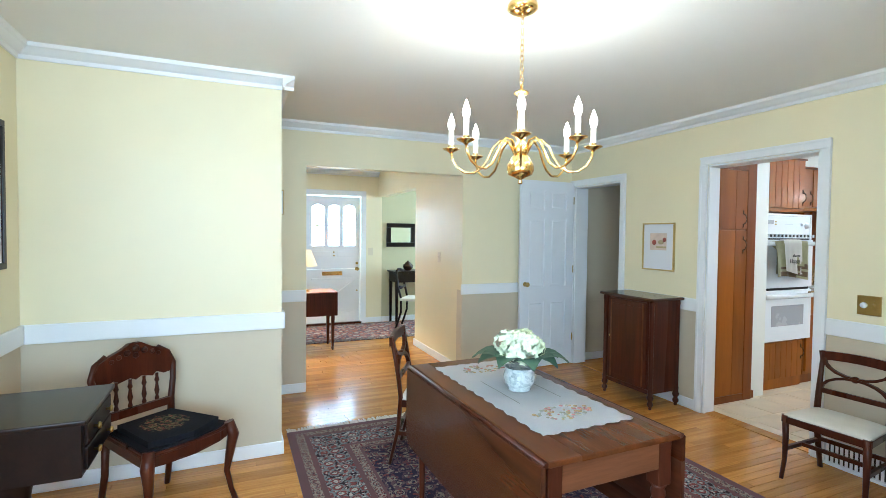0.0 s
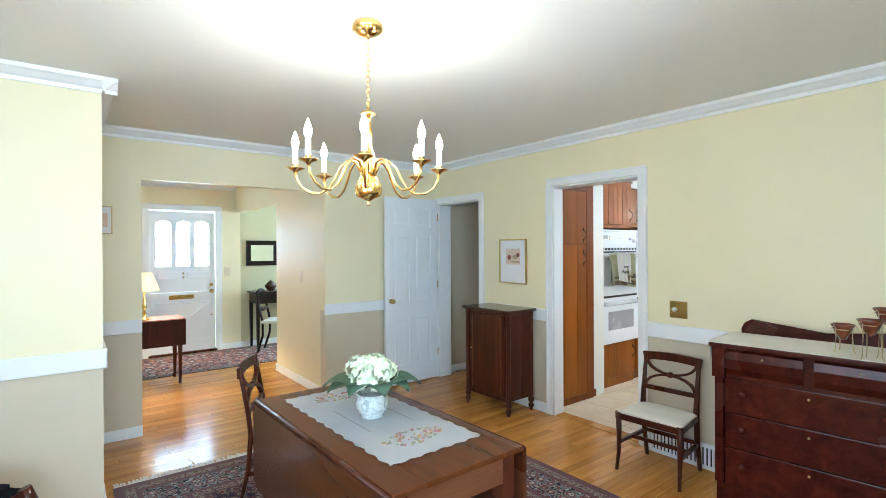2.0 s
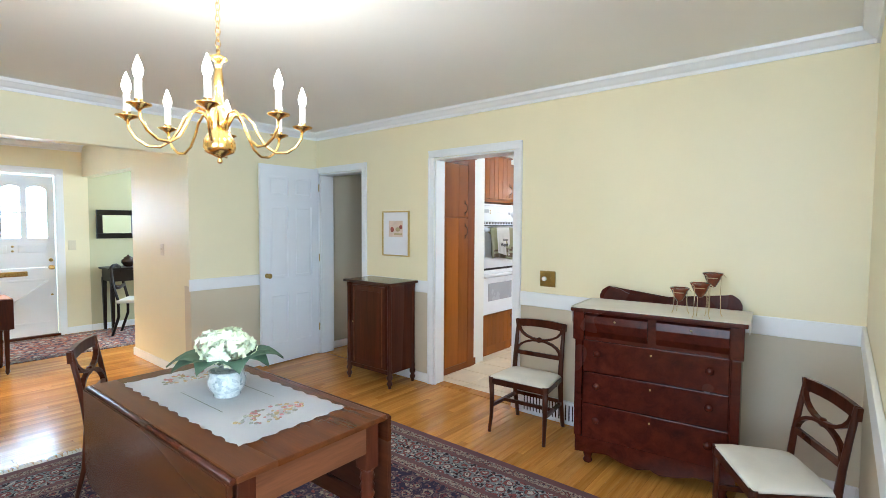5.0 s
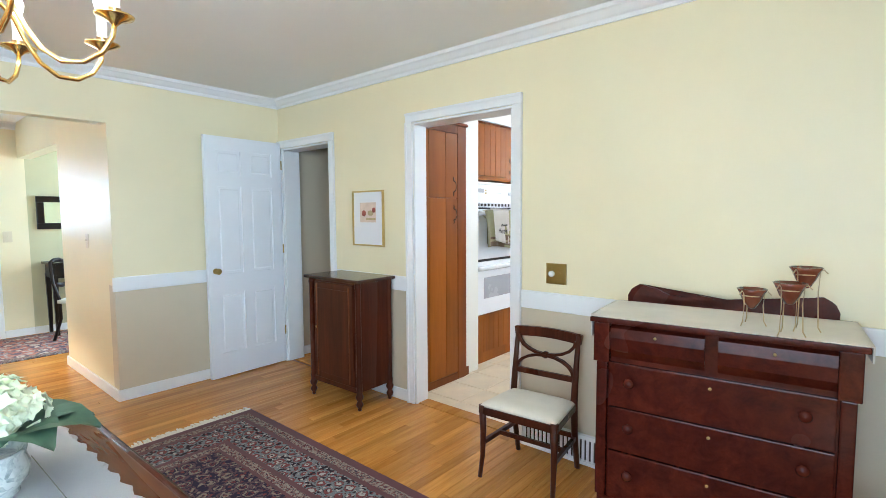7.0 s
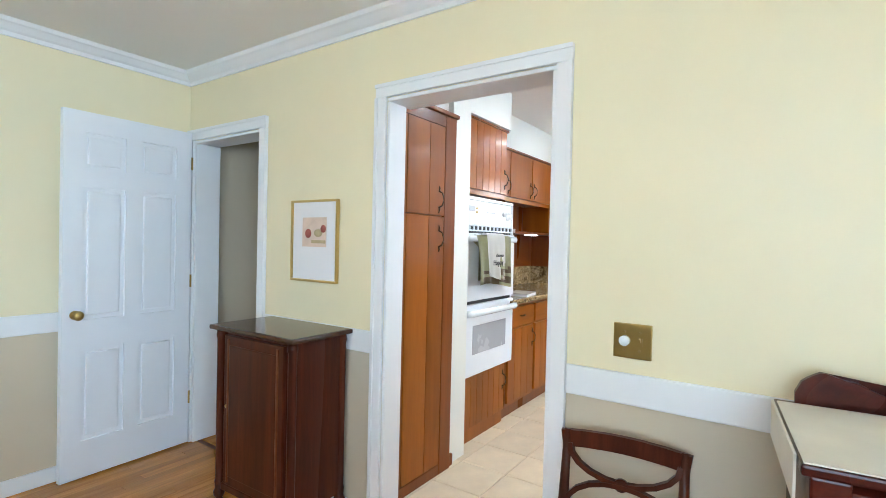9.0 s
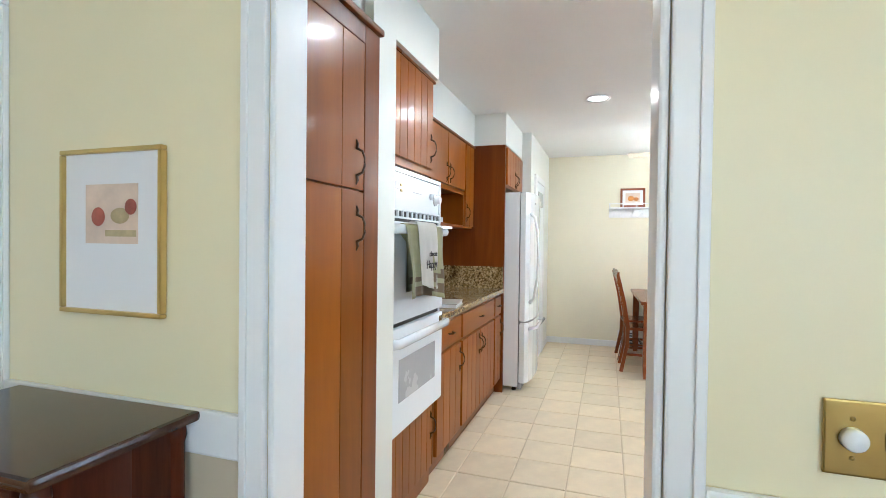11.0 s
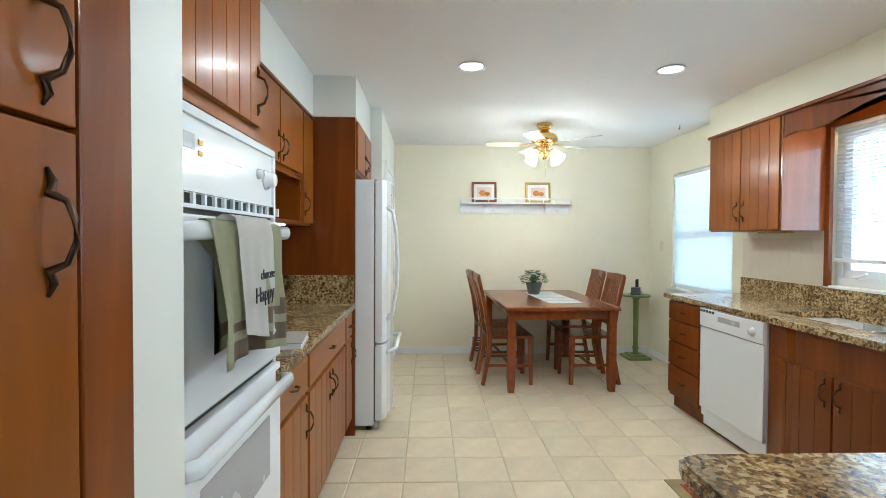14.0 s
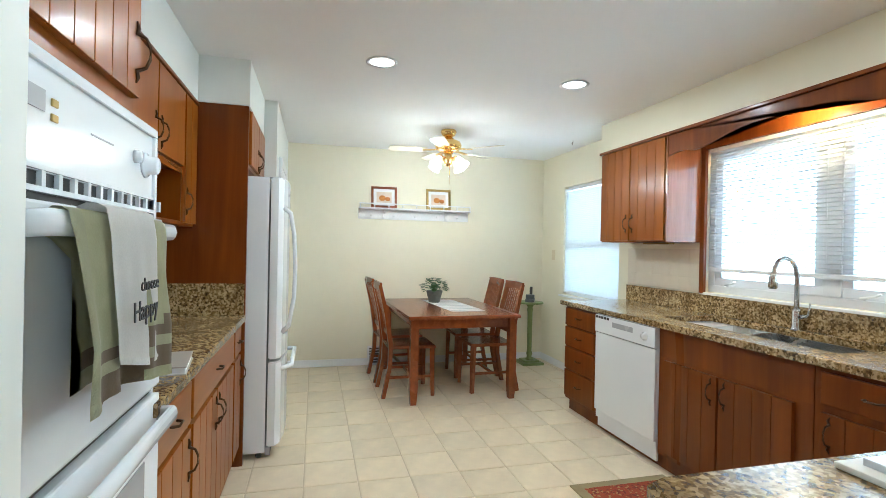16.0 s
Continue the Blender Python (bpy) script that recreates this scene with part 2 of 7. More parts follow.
DRESSW = wood("dark_red_mahogany", (0.03, 0.005, 0.003), (0.095, 0.016, 0.008), 1, 0.24, 0.15, 0.08, 14.0, 0.05)
DARKW = wood("near_black_wood", (0.006, 0.003, 0.003), (0.018, 0.008, 0.006), 1, 0.3, 0.12, 0.08, 16.0, 0.05)
CHERRY = wood("cherry_cabinet", (0.18, 0.046, 0.002), (0.34, 0.10, 0.005), 2, 0.30, 0.12, 0.10, 4.0, 0.09, grain=0.12)
CHERRYX = wood("cherry_cabinet_horizontal", (0.17, 0.046, 0.004), (0.33, 0.105, 0.008), 0, 0.26, 0.25, 0.06, 7.0, 0.05, grain=0.12)
# for trim and panels, and for the shade painted into the sink-side cabinets
CHERRYD = wood("dark_cherry_panel_and_shade", (0.115, 0.026, 0.003), (0.215, 0.055, 0.005), 2, 0.28, 0.15, 0.06, 12.0, 0.04, grain=0.12)
TABLEW = wood("red_brown_table", (0.17, 0.045, 0.014), (0.30, 0.09, 0.03), 0, 0.25, 0.35, 0.06, 14.0, 0.05)
BRASS = metal("polished_brass", (0.86, 0.60, 0.22), 0.16)
OLDBRASS = metal("antique_brass", (0.42, 0.30, 0.10), 0.32)
IRON = metal("bronze_iron", (0.09, 0.055, 0.035), 0.42)
STEEL = metal("brushed_steel", (0.62, 0.62, 0.61), 0.25)
BLACK = paint("black_recess", (0.012, 0.011, 0.01), 0.5)
ENAMEL = paint("white_enamel", (0.80, 0.83, 0.86), 0.14, 0.01, 3.0, 200, 0.01, 0.0, 0.4)
ENAMELS = paint("satin_white_enamel", (0.80, 0.83, 0.86), 0.42, 0.02, 3.0, 200, 0.03)
ENAMELD = paint("grey_oven_glass", (0.40, 0.41, 0.44), 0.25, 0.03, 3.0, 200, 0.01, 0.0, 0.1)
GRANITE = speckle("granite", [(0.36, (0.018, 0.012, 0.008)), (0.52, (0.11, 0.07, 0.028)), (0.70, (0.28, 0.185, 0.07)), (0.92, (0.54, 0.41, 0.22))], 95.0, 0.2, 0.2, 1.5)
TILE = tile_glaze("cream_floor_tile", (0.72, 0.62, 0.45))
GROUT = paint("tile_grout", (0.60, 0.51, 0.37), 0.9, 0.1, 10.0, 200, 0.3)
GAP = paint("dark_floor_joint", (0.22, 0.095, 0.03), 0.7)
BTILE = paint("cream_backsplash_tile", (0.80, 0.74, 0.62), 0.2, 0.02)
SEATC = cloth("ivory_seat_cloth", (0.80, 0.76, 0.66))
LINEN = cloth("white_linen", (0.80, 0.80, 0.80), (0.74, 0.74, 0.76))
FRINGE = cloth("ivory_fringe", (0.78, 0.71, 0.57))
OUTSIDE = glow("overcast_brightness", (0.80, 0.93, 1.0), 1.5)
BULB = glow("lit_bulb", (1.0, 0.93, 0.80), 14.0)
LAMPGL = glow("lit_diffuser", (1.0, 0.94, 0.84), 5.0)
PANE = glass("window_glass")


def slat_material():
    """Thin white slats that let some daylight through."""
    m, t, b = _nodes("white_blind_slat")
    b.inputs["Base Color"].default_value = (0.85, 0.87, 0.88, 1)
    b.inputs["Roughness"].default_value = 0.5
    tr = t.nodes.new("ShaderNodeBsdfTranslucent")
    tr.inputs["Color"].default_value = (0.85, 0.88, 0.9, 1)
    mx = t.nodes.new("ShaderNodeMixShader")
    mx.inputs[0].default_value = 0.25
    t.links.new(b.outputs[0], mx.inputs[1])
    t.links.new(tr.outputs[0], mx.inputs[2])
    t.links.new(mx.outputs[0], t.nodes["Material Output"].inputs["Surface"])
    return m


SLATM = slat_material()
# ---- mesh helpers ----
def box(bm, x0, x1, y0, y1, z0, z1, bevel=0.0, mi=0):
    x0, x1, y0, y1, z0, z1 = min(x0, x1), max(x0, x1), min(y0, y1), max(y0, y1), min(z0, z1), max(z0, z1)
    vs = [bm.verts.new((x, y, z)) for x in (x0, x1) for y in (y0, y1) for z in (z0, z1)]
    fs = [bm.faces.new([vs[i] for i in q]) for q in ((0, 1, 3, 2), (4, 6, 7, 5), (0, 4, 5, 1), (2, 3, 7, 6), (0, 2, 6, 4), (1, 5, 7, 3))]
    for f in fs:
        f.material_index = mi
    if bevel > 0:
        es = list({e for f in fs for e in f.edges})
        bmesh.ops.bevel(bm, geom=es, offset=min(bevel, 0.45 * min(x1 - x0, y1 - y0, z1 - z0)), segments=2, affect="EDGES", profile=0.6)
    return bm


def lathe(bm, profile, cx=0.0, cy=0.0, cz=0.0, seg=16, axis="z", caps=True):
    """Turned shape: profile of (radius, height)."""
    rings = []
    for r, h in profile:
        ring = []
        for i in range(seg):
            a = 2 * math.pi * i / seg
            u, w = r * math.cos(a), r * math.sin(a)
            p = {"z": (cx + u, cy + w, cz + h), "x": (cx + h, cy + u, cz + w), "y": (cx + w, cy + h, cz + u)}[axis]
            ring.append(bm.verts.new(p))
        rings.append(ring)
    for a, c in zip(rings, rings[1:]):
        for i in range(seg):
            j = (i + 1) % seg
            f = bm.faces.new((a[i], a[j], c[j], c[i]))
            f.smooth = True
    if caps:
        if profile[0][0] > 1e-4:
            bm.faces.new(rings[0][::-1])
        if profile[-1][0] > 1e-4:
            bm.faces.new(rings[-1])
    return bm


def sweep(bm, pts, w, h=None, seg=8, up=(0, 0, 1), square=False, closed=False):
    """A bar or tube along points; w and h may be one size or a size a point."""
    n = len(pts)
    pts = [Vector(p) for p in pts]
    ws = w if isinstance(w, (list, tuple)) else [w] * n
    hs = (h if isinstance(h, (list, tuple)) else [h] * n) if h is not None else ws
    up = Vector(up)
    rings = []
    for i, p in enumerate(pts):
        a = pts[(i - 1) % n] if closed else pts[max(i - 1, 0)]
        c = pts[(i + 1) % n] if closed else pts[min(i + 1, n - 1)]
        d = (c - a).normalized()
        s = d.cross(up)
        s = s.normalized() if s.length > 1e-4 else Vector((1, 0, 0))
        u = s.cross(d).normalized()
        if square:
            offs = [(-0.5, -0.5), (0.5, -0.5), (0.5, 0.5), (-0.5, 0.5)]
        else:
            offs = [(0.5 * math.cos(2 * math.pi * k / seg), 0.5 * math.sin(2 * math.pi * k / seg)) for k in range(seg)]
        rings.append([bm.verts.new(p + s * (ws[i] * ox) + u * (hs[i] * oy)) for ox, oy in offs])
    m = len(rings[0])
    pairs = list(zip(rings, rings[1:])) + ([(rings[-1], rings[0])] if closed else [])
    for a, c in pairs:
        for i in range(m):
            j = (i + 1) % m
            f = bm.faces.new((a[i], a[j], c[j], c[i]))
            f.smooth = not square
    if not closed:
        bm.faces.new(rings[0][::-1])
        bm.faces.new(rings[-1])
    return bm


def prism(bm, outline, axis, lo, hi):
    """Extrudes a 2D outline: axis 'x' takes (y, z), 'y' takes (x, z), 'z' takes (x, y)."""
    def at(p, d):
        return {"x": (d, p[0], p[1]), "y": (p[0], d, p[1]), "z": (p[0], p[1], d)}[axis]
    a = [bm.verts.new(at(p, lo)) for p in outline]
    c = [bm.verts.new(at(p, hi)) for p in outline]
    bm.faces.new(a)
    bm.faces.new(c[::-1])
    for i in range(len(a)):
        j = (i + 1) % len(a)
        bm.faces.new((a[i], c[i], c[j], a[j]))
    return bm


def arc(cx, cz, r, a0, a1, n=9, rz=None):
    return [(cx + r * math.cos(radians(a0 + (a1 - a0) * i / (n - 1))), cz + (rz or r) * math.sin(radians(a0 + (a1 - a0) * i / (n - 1)))) for i in range(n)]


def bez(p0, p1, p2, p3, n=10):
    p0, p1, p2, p3 = Vector(p0), Vector(p1), Vector(p2), Vector(p3)
    return [tuple(p0 * (1 - t) ** 3 + p1 * 3 * t * (1 - t) ** 2 + p2 * 3 * t * t * (1 - t) + p3 * t ** 3) for t in (i / (n - 1) for i in range(n))]


def mesh_of(name, bm, mats):
    bmesh.ops.recalc_face_normals(bm, faces=bm.faces[:])
    me = bpy.data.meshes.new(name)
    bm.to_mesh(me)
    bm.free()
    for m in (mats if isinstance(mats, (list, tuple)) else [mats]):
        me.materials.append(m)
    return me


def part(name, bm, mats, parent, label=""):
    ob = new(name, mesh_of(name, bm, mats))
    ob.parent = parent
    return tagged(ob, label)


def solid(name, bm, mats, label, category, kind="", group=""):
    return tagged(new(name, mesh_of(name, bm, mats)), label, category, group, kind)


def thing(name, label, category, x=0.0, y=0.0, z=0.0, rz=0.0, group=""):
    e = new(name)
    e.empty_display_size = 0.1
    e.matrix_world = pose(x, y, z, 0, 0, rz)
    return tagged(e, label, category, group)


def nb():
    return bmesh.new()


def b1(*a, **k):
    return box(bmesh.new(), *a, **k)
# ---- structure: dining room, hall, living room ----
CZ = 2.388
RAIL0, RAIL1 = 0.810, 0.914


def wall(name, boxes, mats, label, split=None):
    """A wall of several blocks; split: the height at which the paint changes from the second to the first of mats."""
    bm = nb()
    for x0, x1, y0, y1, z0, z1 in boxes:
        if split and z0 < split < z1:
            box(bm, x0, x1, y0, y1, z0, split, mi=1)
            box(bm, x0, x1, y0, y1, split, z1, mi=0)
        else:
            box(bm, x0, x1, y0, y1, z0, z1, mi=1 if split and z1 <= split else 0)
    return solid(name, bm, mats, label, "wall", "structure")


TWO = [CREAM, TAN]
LBL = "cream painted wall above a tan lower part"
# east wall of the dining room, with the closet's and the kitchen's doorways
wall("wall_east", [(4.945, 5.02, -1.5, 2.97, 0, CZ), (4.945, 5.02, 3.78, 4.72, 0, CZ), (4.945, 5.02, 5.41, 5.48, 0, CZ),
                   (4.945, 5.02, 2.97, 3.78, 1.99, CZ), (4.945, 5.02, 4.72, 5.41, 1.955, CZ)], TWO, LBL, 0.85)
wall("wall_kitchen_west", [(5.02, 5.10, 0.72, 2.97, 0, 2.44), (5.02, 5.055, 3.78, 4.72, 0, 2.44), (5.02, 5.10, 2.97, 3.78, 1.99, 2.44),
                           (5.02, 5.10, 4.72, 5.41, 1.955, 2.44), (5.02, 5.10, 5.41, 5.48, 0, 2.44)], [KSOFF], "white painted wall round the doorway")
wall("wall_north", [(3.60, 4.945, 5.48, 5.60, 0, CZ), (1.77, 2.07, 5.48, 5.60, 0, CZ), (2.07, 3.60, 5.48, 5.60, 2.012, CZ)], TWO, LBL, 0.85)
wall("wall_bump", [(0.30, 1.76, 4.285, 4.40, 0, CZ), (1.66, 1.76, 4.40, 5.48, 0, CZ)], TWO, LBL, 0.85)
wall("wall_west", [(0.30, 0.44, -1.5, 0.40, 0, CZ), (0.30, 0.44, 2.20, 4.285, 0, CZ), (0.30, 0.44, 0.40, 2.20, 0, 0.7), (0.30, 0.44, 0.40, 2.20, 2.2, CZ)], TWO, LBL, 0.85)
wall("wall_south_pier", [(2.9, 4.945, 0.80, 0.92, 0, CZ)], TWO, LBL, 0.85)
wall("wall_south", [(0.30, 0.55, -1.62, -1.50, 0, CZ), (2.15, 5.02, -1.62, -1.50, 0, CZ), (0.55, 2.15, -1.62, -1.50, 0, 0.70), (0.55, 2.15, -1.62, -1.50, 2.2, CZ)], TWO, LBL, 0.85)
# hall and living room
wall("wall_hall_east", [(3.60, 3.72, 5.60, 6.86, 0, CZ), (3.60, 3.72, 6.86, 8.60, 2.0, CZ)], [CREAM], "cream painted hall wall with a wide opening")
wall("wall_hall_north", [(1.0, 2.47, 8.60, 8.75, 0, CZ), (3.33, 3.66, 8.60, 8.75, 0, CZ), (2.47, 3.33, 8.60, 8.75, 2.0, CZ)], [CREAM], "cream painted wall round the front door")
wall("wall_hall_west", [(0.95, 1.05, 5.48, 8.75, 0, CZ), (1.05, 1.77, 5.48, 5.60, 0, CZ)], [CREAM], "cream painted wall")
wall("wall_living_north", [(3.66, 6.6, 8.60, 8.75, 0, CZ)], [GREENISH], "sage painted wall of the next room")
wall("wall_living_east", [(6.4, 6.5, 5.6, 6.8, 0, CZ), (6.4, 6.5, 8.4, 8.6, 0, CZ), (6.4, 6.5, 6.8, 8.4, 0, 0.7), (6.4, 6.5, 6.8, 8.4, 2.15, CZ)], [GREENISH], "sage painted wall with a window")
wall("wall_living_south", [(3.72, 6.5, 5.60, 5.66, 0, CZ)], [GREENISH], "sage painted wall")
# closet
wall("wall_closet", [(5.10, 6.1, 5.48, 5.60, 0, 2.44), (6.0, 6.1, 4.63, 5.48, 0, 2.44)], [TAN], "tan painted closet wall")
solid("ceiling", b1(0.3, 5.02, -1.62, 5.6, CZ, CZ + 0.1), CEIL, "white painted ceiling", "ceiling", "structure")
solid("ceiling_hall", b1(0.95, 6.5, 5.6, 8.75, CZ, CZ + 0.1), CEIL, "white painted hall ceiling", "ceiling", "structure")
solid("ceiling_closet", b1(5.02, 6.1, 4.63, 5.6, 2.44, 2.5), CEIL, "white painted ceiling", "ceiling", "structure")


def crown(name, pts_a, pts_b, inward):
    """Crown moulding on a straight wall; inward is the wall's direction into the room."""
    prof = [(0.0, 0.0), (0.012, 0.0), (0.016, 0.02), (0.03, 0.028), (0.055, 0.05), (0.066, 0.056), (0.072, 0.076), (0.0, 0.076)]
    (x0, y0), (x1, y1) = pts_a, pts_b
    bm = nb()
    ra, rb = [], []
    for d, h in prof:
        ra.append(bm.verts.new((x0 + inward[0] * d, y0 + inward[1] * d, CZ - 0.076 + h)))
        rb.append(bm.verts.new((x1 + inward[0] * d, y1 + inward[1] * d, CZ - 0.076 + h)))
    bm.faces.new(ra)
    bm.faces.new(rb[::-1])
    for i in range(len(prof)):
        j = (i + 1) % len(prof)
        bm.faces.new((ra[i], ra[j], rb[j], rb[i]))
    return solid(name, bm, TRIMW, "white crown moulding", "moulding", "structure")


crown("trim_crown_south_pier", (2.9, 0.921), (4.945, 0.921), (0, 1))
crown("trim_crown_east", (4.944, 0.92), (4.944, 5.48), (-1, 0))
crown("trim_crown_north", (1.76, 5.479), (4.945, 5.479), (0, -1))
crown("trim_crown_bump", (0.44, 4.284), (1.832, 4.284), (0, -1))
crown("trim_crown_bump_side", (1.761, 4.213), (1.761, 5.48), (1, 0))
crown("trim_crown_west", (0.441, -1.5), (0.441, 4.285), (1, 0))
crown("trim_crown_south", (0.44, -1.499), (4.945, -1.499), (0, 1))
crown("trim_crown_hall", (1.05, 8.599), (3.6, 8.599), (0, -1))
crown("trim_crown_hall_west", (1.051, 5.6), (1.051, 8.6), (1, 0))


def strip(name, x0, x1, y0, y1, z0, z1, label, mat=None, bevel=0.006):
    return solid(name, b1(x0, x1, y0, y1, z0, z1, bevel), mat or TRIMW, label, "moulding", "structure")


for nm, z0, z1, dp, lb in (("trim_rail", RAIL0, RAIL1, 0.02, "white painted chair rail"), ("baseboard", 0.0, 0.085, 0.014, "white painted baseboard")):
    strip(nm, 4.945 - dp, 4.944, 0.92, 2.907, z0, z1, lb)
    strip(nm, 2.9, 4.945 - dp, 0.921, 0.92 + dp, z0, z1, lb)
    strip(nm, 4.945 - dp, 4.944, 3.843, 4.652, z0, z1, lb)
    strip(nm, 3.585, 4.945 - dp, 5.48 - dp, 5.479, z0, z1, lb)
    strip(nm, 1.761 + dp, 2.07, 5.48 - dp, 5.479, z0, z1, lb)
    strip(nm, 0.441 + dp, 1.76 + dp, 4.285 - dp, 4.284, z0, z1, lb)
    strip(nm, 1.761, 1.76 + dp, 4.285, 5.479, z0, z1, lb)
    strip(nm, 0.441, 0.44 + dp, 2.20, 4.284, z0, z1, lb)
for a in ((3.585, 3.599, 5.481, 6.86), (3.585, 3.735, 6.86, 6.874), (3.40, 3.66, 8.586, 8.599), (1.06, 2.40, 8.586, 8.599), (3.66, 6.4, 8.586, 8.599), (5.101, 6.0, 5.466, 5.479)):
    strip("baseboard", *a, 0, 0.085, "white painted baseboard")


def casing(name, x, y0, y1, top, side, w=0.065, t=0.018, label="white painted door casing"):
    """Casing round an opening in a wall of constant x; side: the way the casing stands proud."""
    c = tagged(new(name), label, "door frame", kind="structure")
    for nm, (a, b2, z0, z1) in (("jamb_side", (y0 - w, y0, 0, top)), ("jamb_side", (y1, y1 + w, 0, top)), ("head", (y0 - w, y1 + w, top, top + w))):
        bm = nb()
        box(bm, x, x + side * t, a, b2, z0, z1, 0.005)
        if nm == "head":
            box(bm, x + side * t, x + side * (t + 0.007), a, b2, z1 - 0.018, z1, 0.003)
        else:
            out = a if a < (y0 + y1) / 2 - 0.2 else b2 - 0.018
            box(bm, x + side * t, x + side * (t + 0.007), out, out + 0.018, z0, z1, 0.003)
        part(nm, bm, TRIMW, c)
    return c


casing("door_frame_1", 4.9445, 2.97, 3.78, 1.99, -1, w=0.062)
casing("door_frame_2", 4.9445, 4.72, 5.41, 1.955, -1)
# jamb linings
strip("trim_jamb", 4.94, 5.06, 3.763, 3.779, 0, 1.972, "white painted door jamb")
strip("trim_jamb", 4.94, 5.105, 2.971, 2.988, 0, 1.972, "white painted door jamb")
strip("trim_jamb", 4.94, 5.105, 2.971, 3.779, 1.972, 1.989, "white painted door jamb")
strip("trim_jamb", 4.94, 5.105, 4.721, 4.738, 0, 1.937, "white painted door jamb")
strip("trim_jamb", 4.94, 5.105, 5.392, 5.409, 0, 1.937, "white painted door jamb")
strip("trim_jamb", 4.94, 5.105, 4.721, 5.409, 1.937, 1.954, "white painted door jamb")
# windows that light the dining room and the living room
def plain_window(name, x0, x1, y0, y1, z0, z1, label):
    w = tagged(new(name), label, "window", kind="structure")
    alongx = (x1 - x0) > (y1 - y0)
    bm = nb()
    f = 0.05
    if alongx:
        box(bm, x0, x1, y0, y1, z0, z0 + f); box(bm, x0, x1, y0, y1, z1 - f, z1)
        for k in range(4):
            c = x0 + (x1 - x0 - f) * k / 3
            box(bm, c, c + f, y0, y1, z0 + f, z1 - f)
    else:
        box(bm, x0, x1, y0, y1, z0, z0 + f); box(bm, x0, x1, y0, y1, z1 - f, z1)
        for k in range(3):
            c = y0 + (y1 - y0 - f) * k / 2
            box(bm, x0, x1, c, c + f, z0 + f, z1 - f)
    part("window_frame", bm, TRIMW, w)
    return w


plain_window("window_1", 0.55, 2.15, -1.59, -1.53, 0.70, 2.20, "white framed window letting in daylight")
# the west one is made up, an opening for the added fill lamp
plain_window("window_5", 0.34, 0.40, 0.40, 2.20, 0.70, 2.2, "unseen white framed west window added to light the east wall")
plain_window("window_2", 6.42, 6.48, 6.8, 8.4, 0.70, 2.15, "white framed living room window")
solid("backdrop_south", b1(-3, 14, -3.1, -3.0, -1, 5), OUTSIDE, "bright overcast distance outside", "backdrop", "structure")
solid("backdrop_west", b1(-3.1, -3.0, -3, 8, -1, 5), OUTSIDE, "bright overcast distance outside", "backdrop", "structure")
solid("backdrop_east", b1(9.0, 9.1, 5.7, 10, -1, 5), OUTSIDE, "bright overcast distance outside", "backdrop", "structure")
solid("backdrop_north", b1(-1, 8, 10.4, 10.5, -1, 5), OUTSIDE, "bright overcast distance outside", "backdrop", "structure")

# ---- structure: kitchen ----
KC = 2.44
RWY = 0.80
solid("ceiling_kitchen", b1(5.0, 10.75, 0.6, 4.7, KC, KC + 0.1), CEIL, "white painted kitchen ceiling", "ceiling", "structure")
wall("wall_kitchen_east", [(10.6, 10.72, 0.68, 4.63, 0, KC)], [KWALL], "pale cream kitchen wall")
wall("wall_kitchen_north", [(5.10, 9.05, 4.53, 4.63, 0, KC), (9.05, 10.6, 3.82, 4.63, 0, KC)], [KSOFF], "white painted kitchen wall")
wall("wall_kitchen_stub", [(5.056, 5.66, 3.93, 4.53, 2.082, KC), (5.66, 5.86, 3.892, 4.53, 0, KC)], [KSOFF], "white painted wall beside the oven")
WX0, WX1, WZ0, WZ1 = 6.30, 8.02, 1.06, 2.10
NX0, NX1, NZ0, NZ1 = 9.03, 10.07, 0.84, 2.05
wall("wall_kitchen_south", [(5.10, WX0, 0.68, RWY, 0, KC), (WX0, WX1, 0.68, RWY, 0, WZ0), (WX0, WX1, 0.68, RWY, WZ1, KC), (WX1, NX0, 0.68, RWY, 0, KC),
                            (NX0, NX1, 0.68, RWY, 0, NZ0), (NX0, NX1, 0.68, RWY, NZ1, KC), (NX1, 10.6, 0.68, RWY, 0, KC)], [KWALL], "pale cream kitchen wall with two windows")
solid("trim_soffit_north", box(box(b1(5.86, 6.49, 3.93, 4.53, 2.17, KC), 6.49, 8.22, 4.2, 4.53, 2.155, KC), 8.22, 9.05, 3.915, 4.53, 2.165, KC), KSOFF, "white painted soffit above the wall cabinets", "soffit", "structure")
solid("trim_soffit_south", b1(5.10, 8.89, RWY, 1.10, 2.19, KC), KWALL, "cream painted soffit above the wall cabinets", "soffit", "structure")
strip("baseboard", 10.586, 10.599, 0.801, 3.82, 0, 0.08, "white painted baseboard")
strip("baseboard", 9.05, 10.586, 3.806, 3.819, 0, 0.08, "white painted baseboard")
strip("baseboard", 8.8, 10.586, 0.801, 0.814, 0, 0.08, "white painted baseboard")
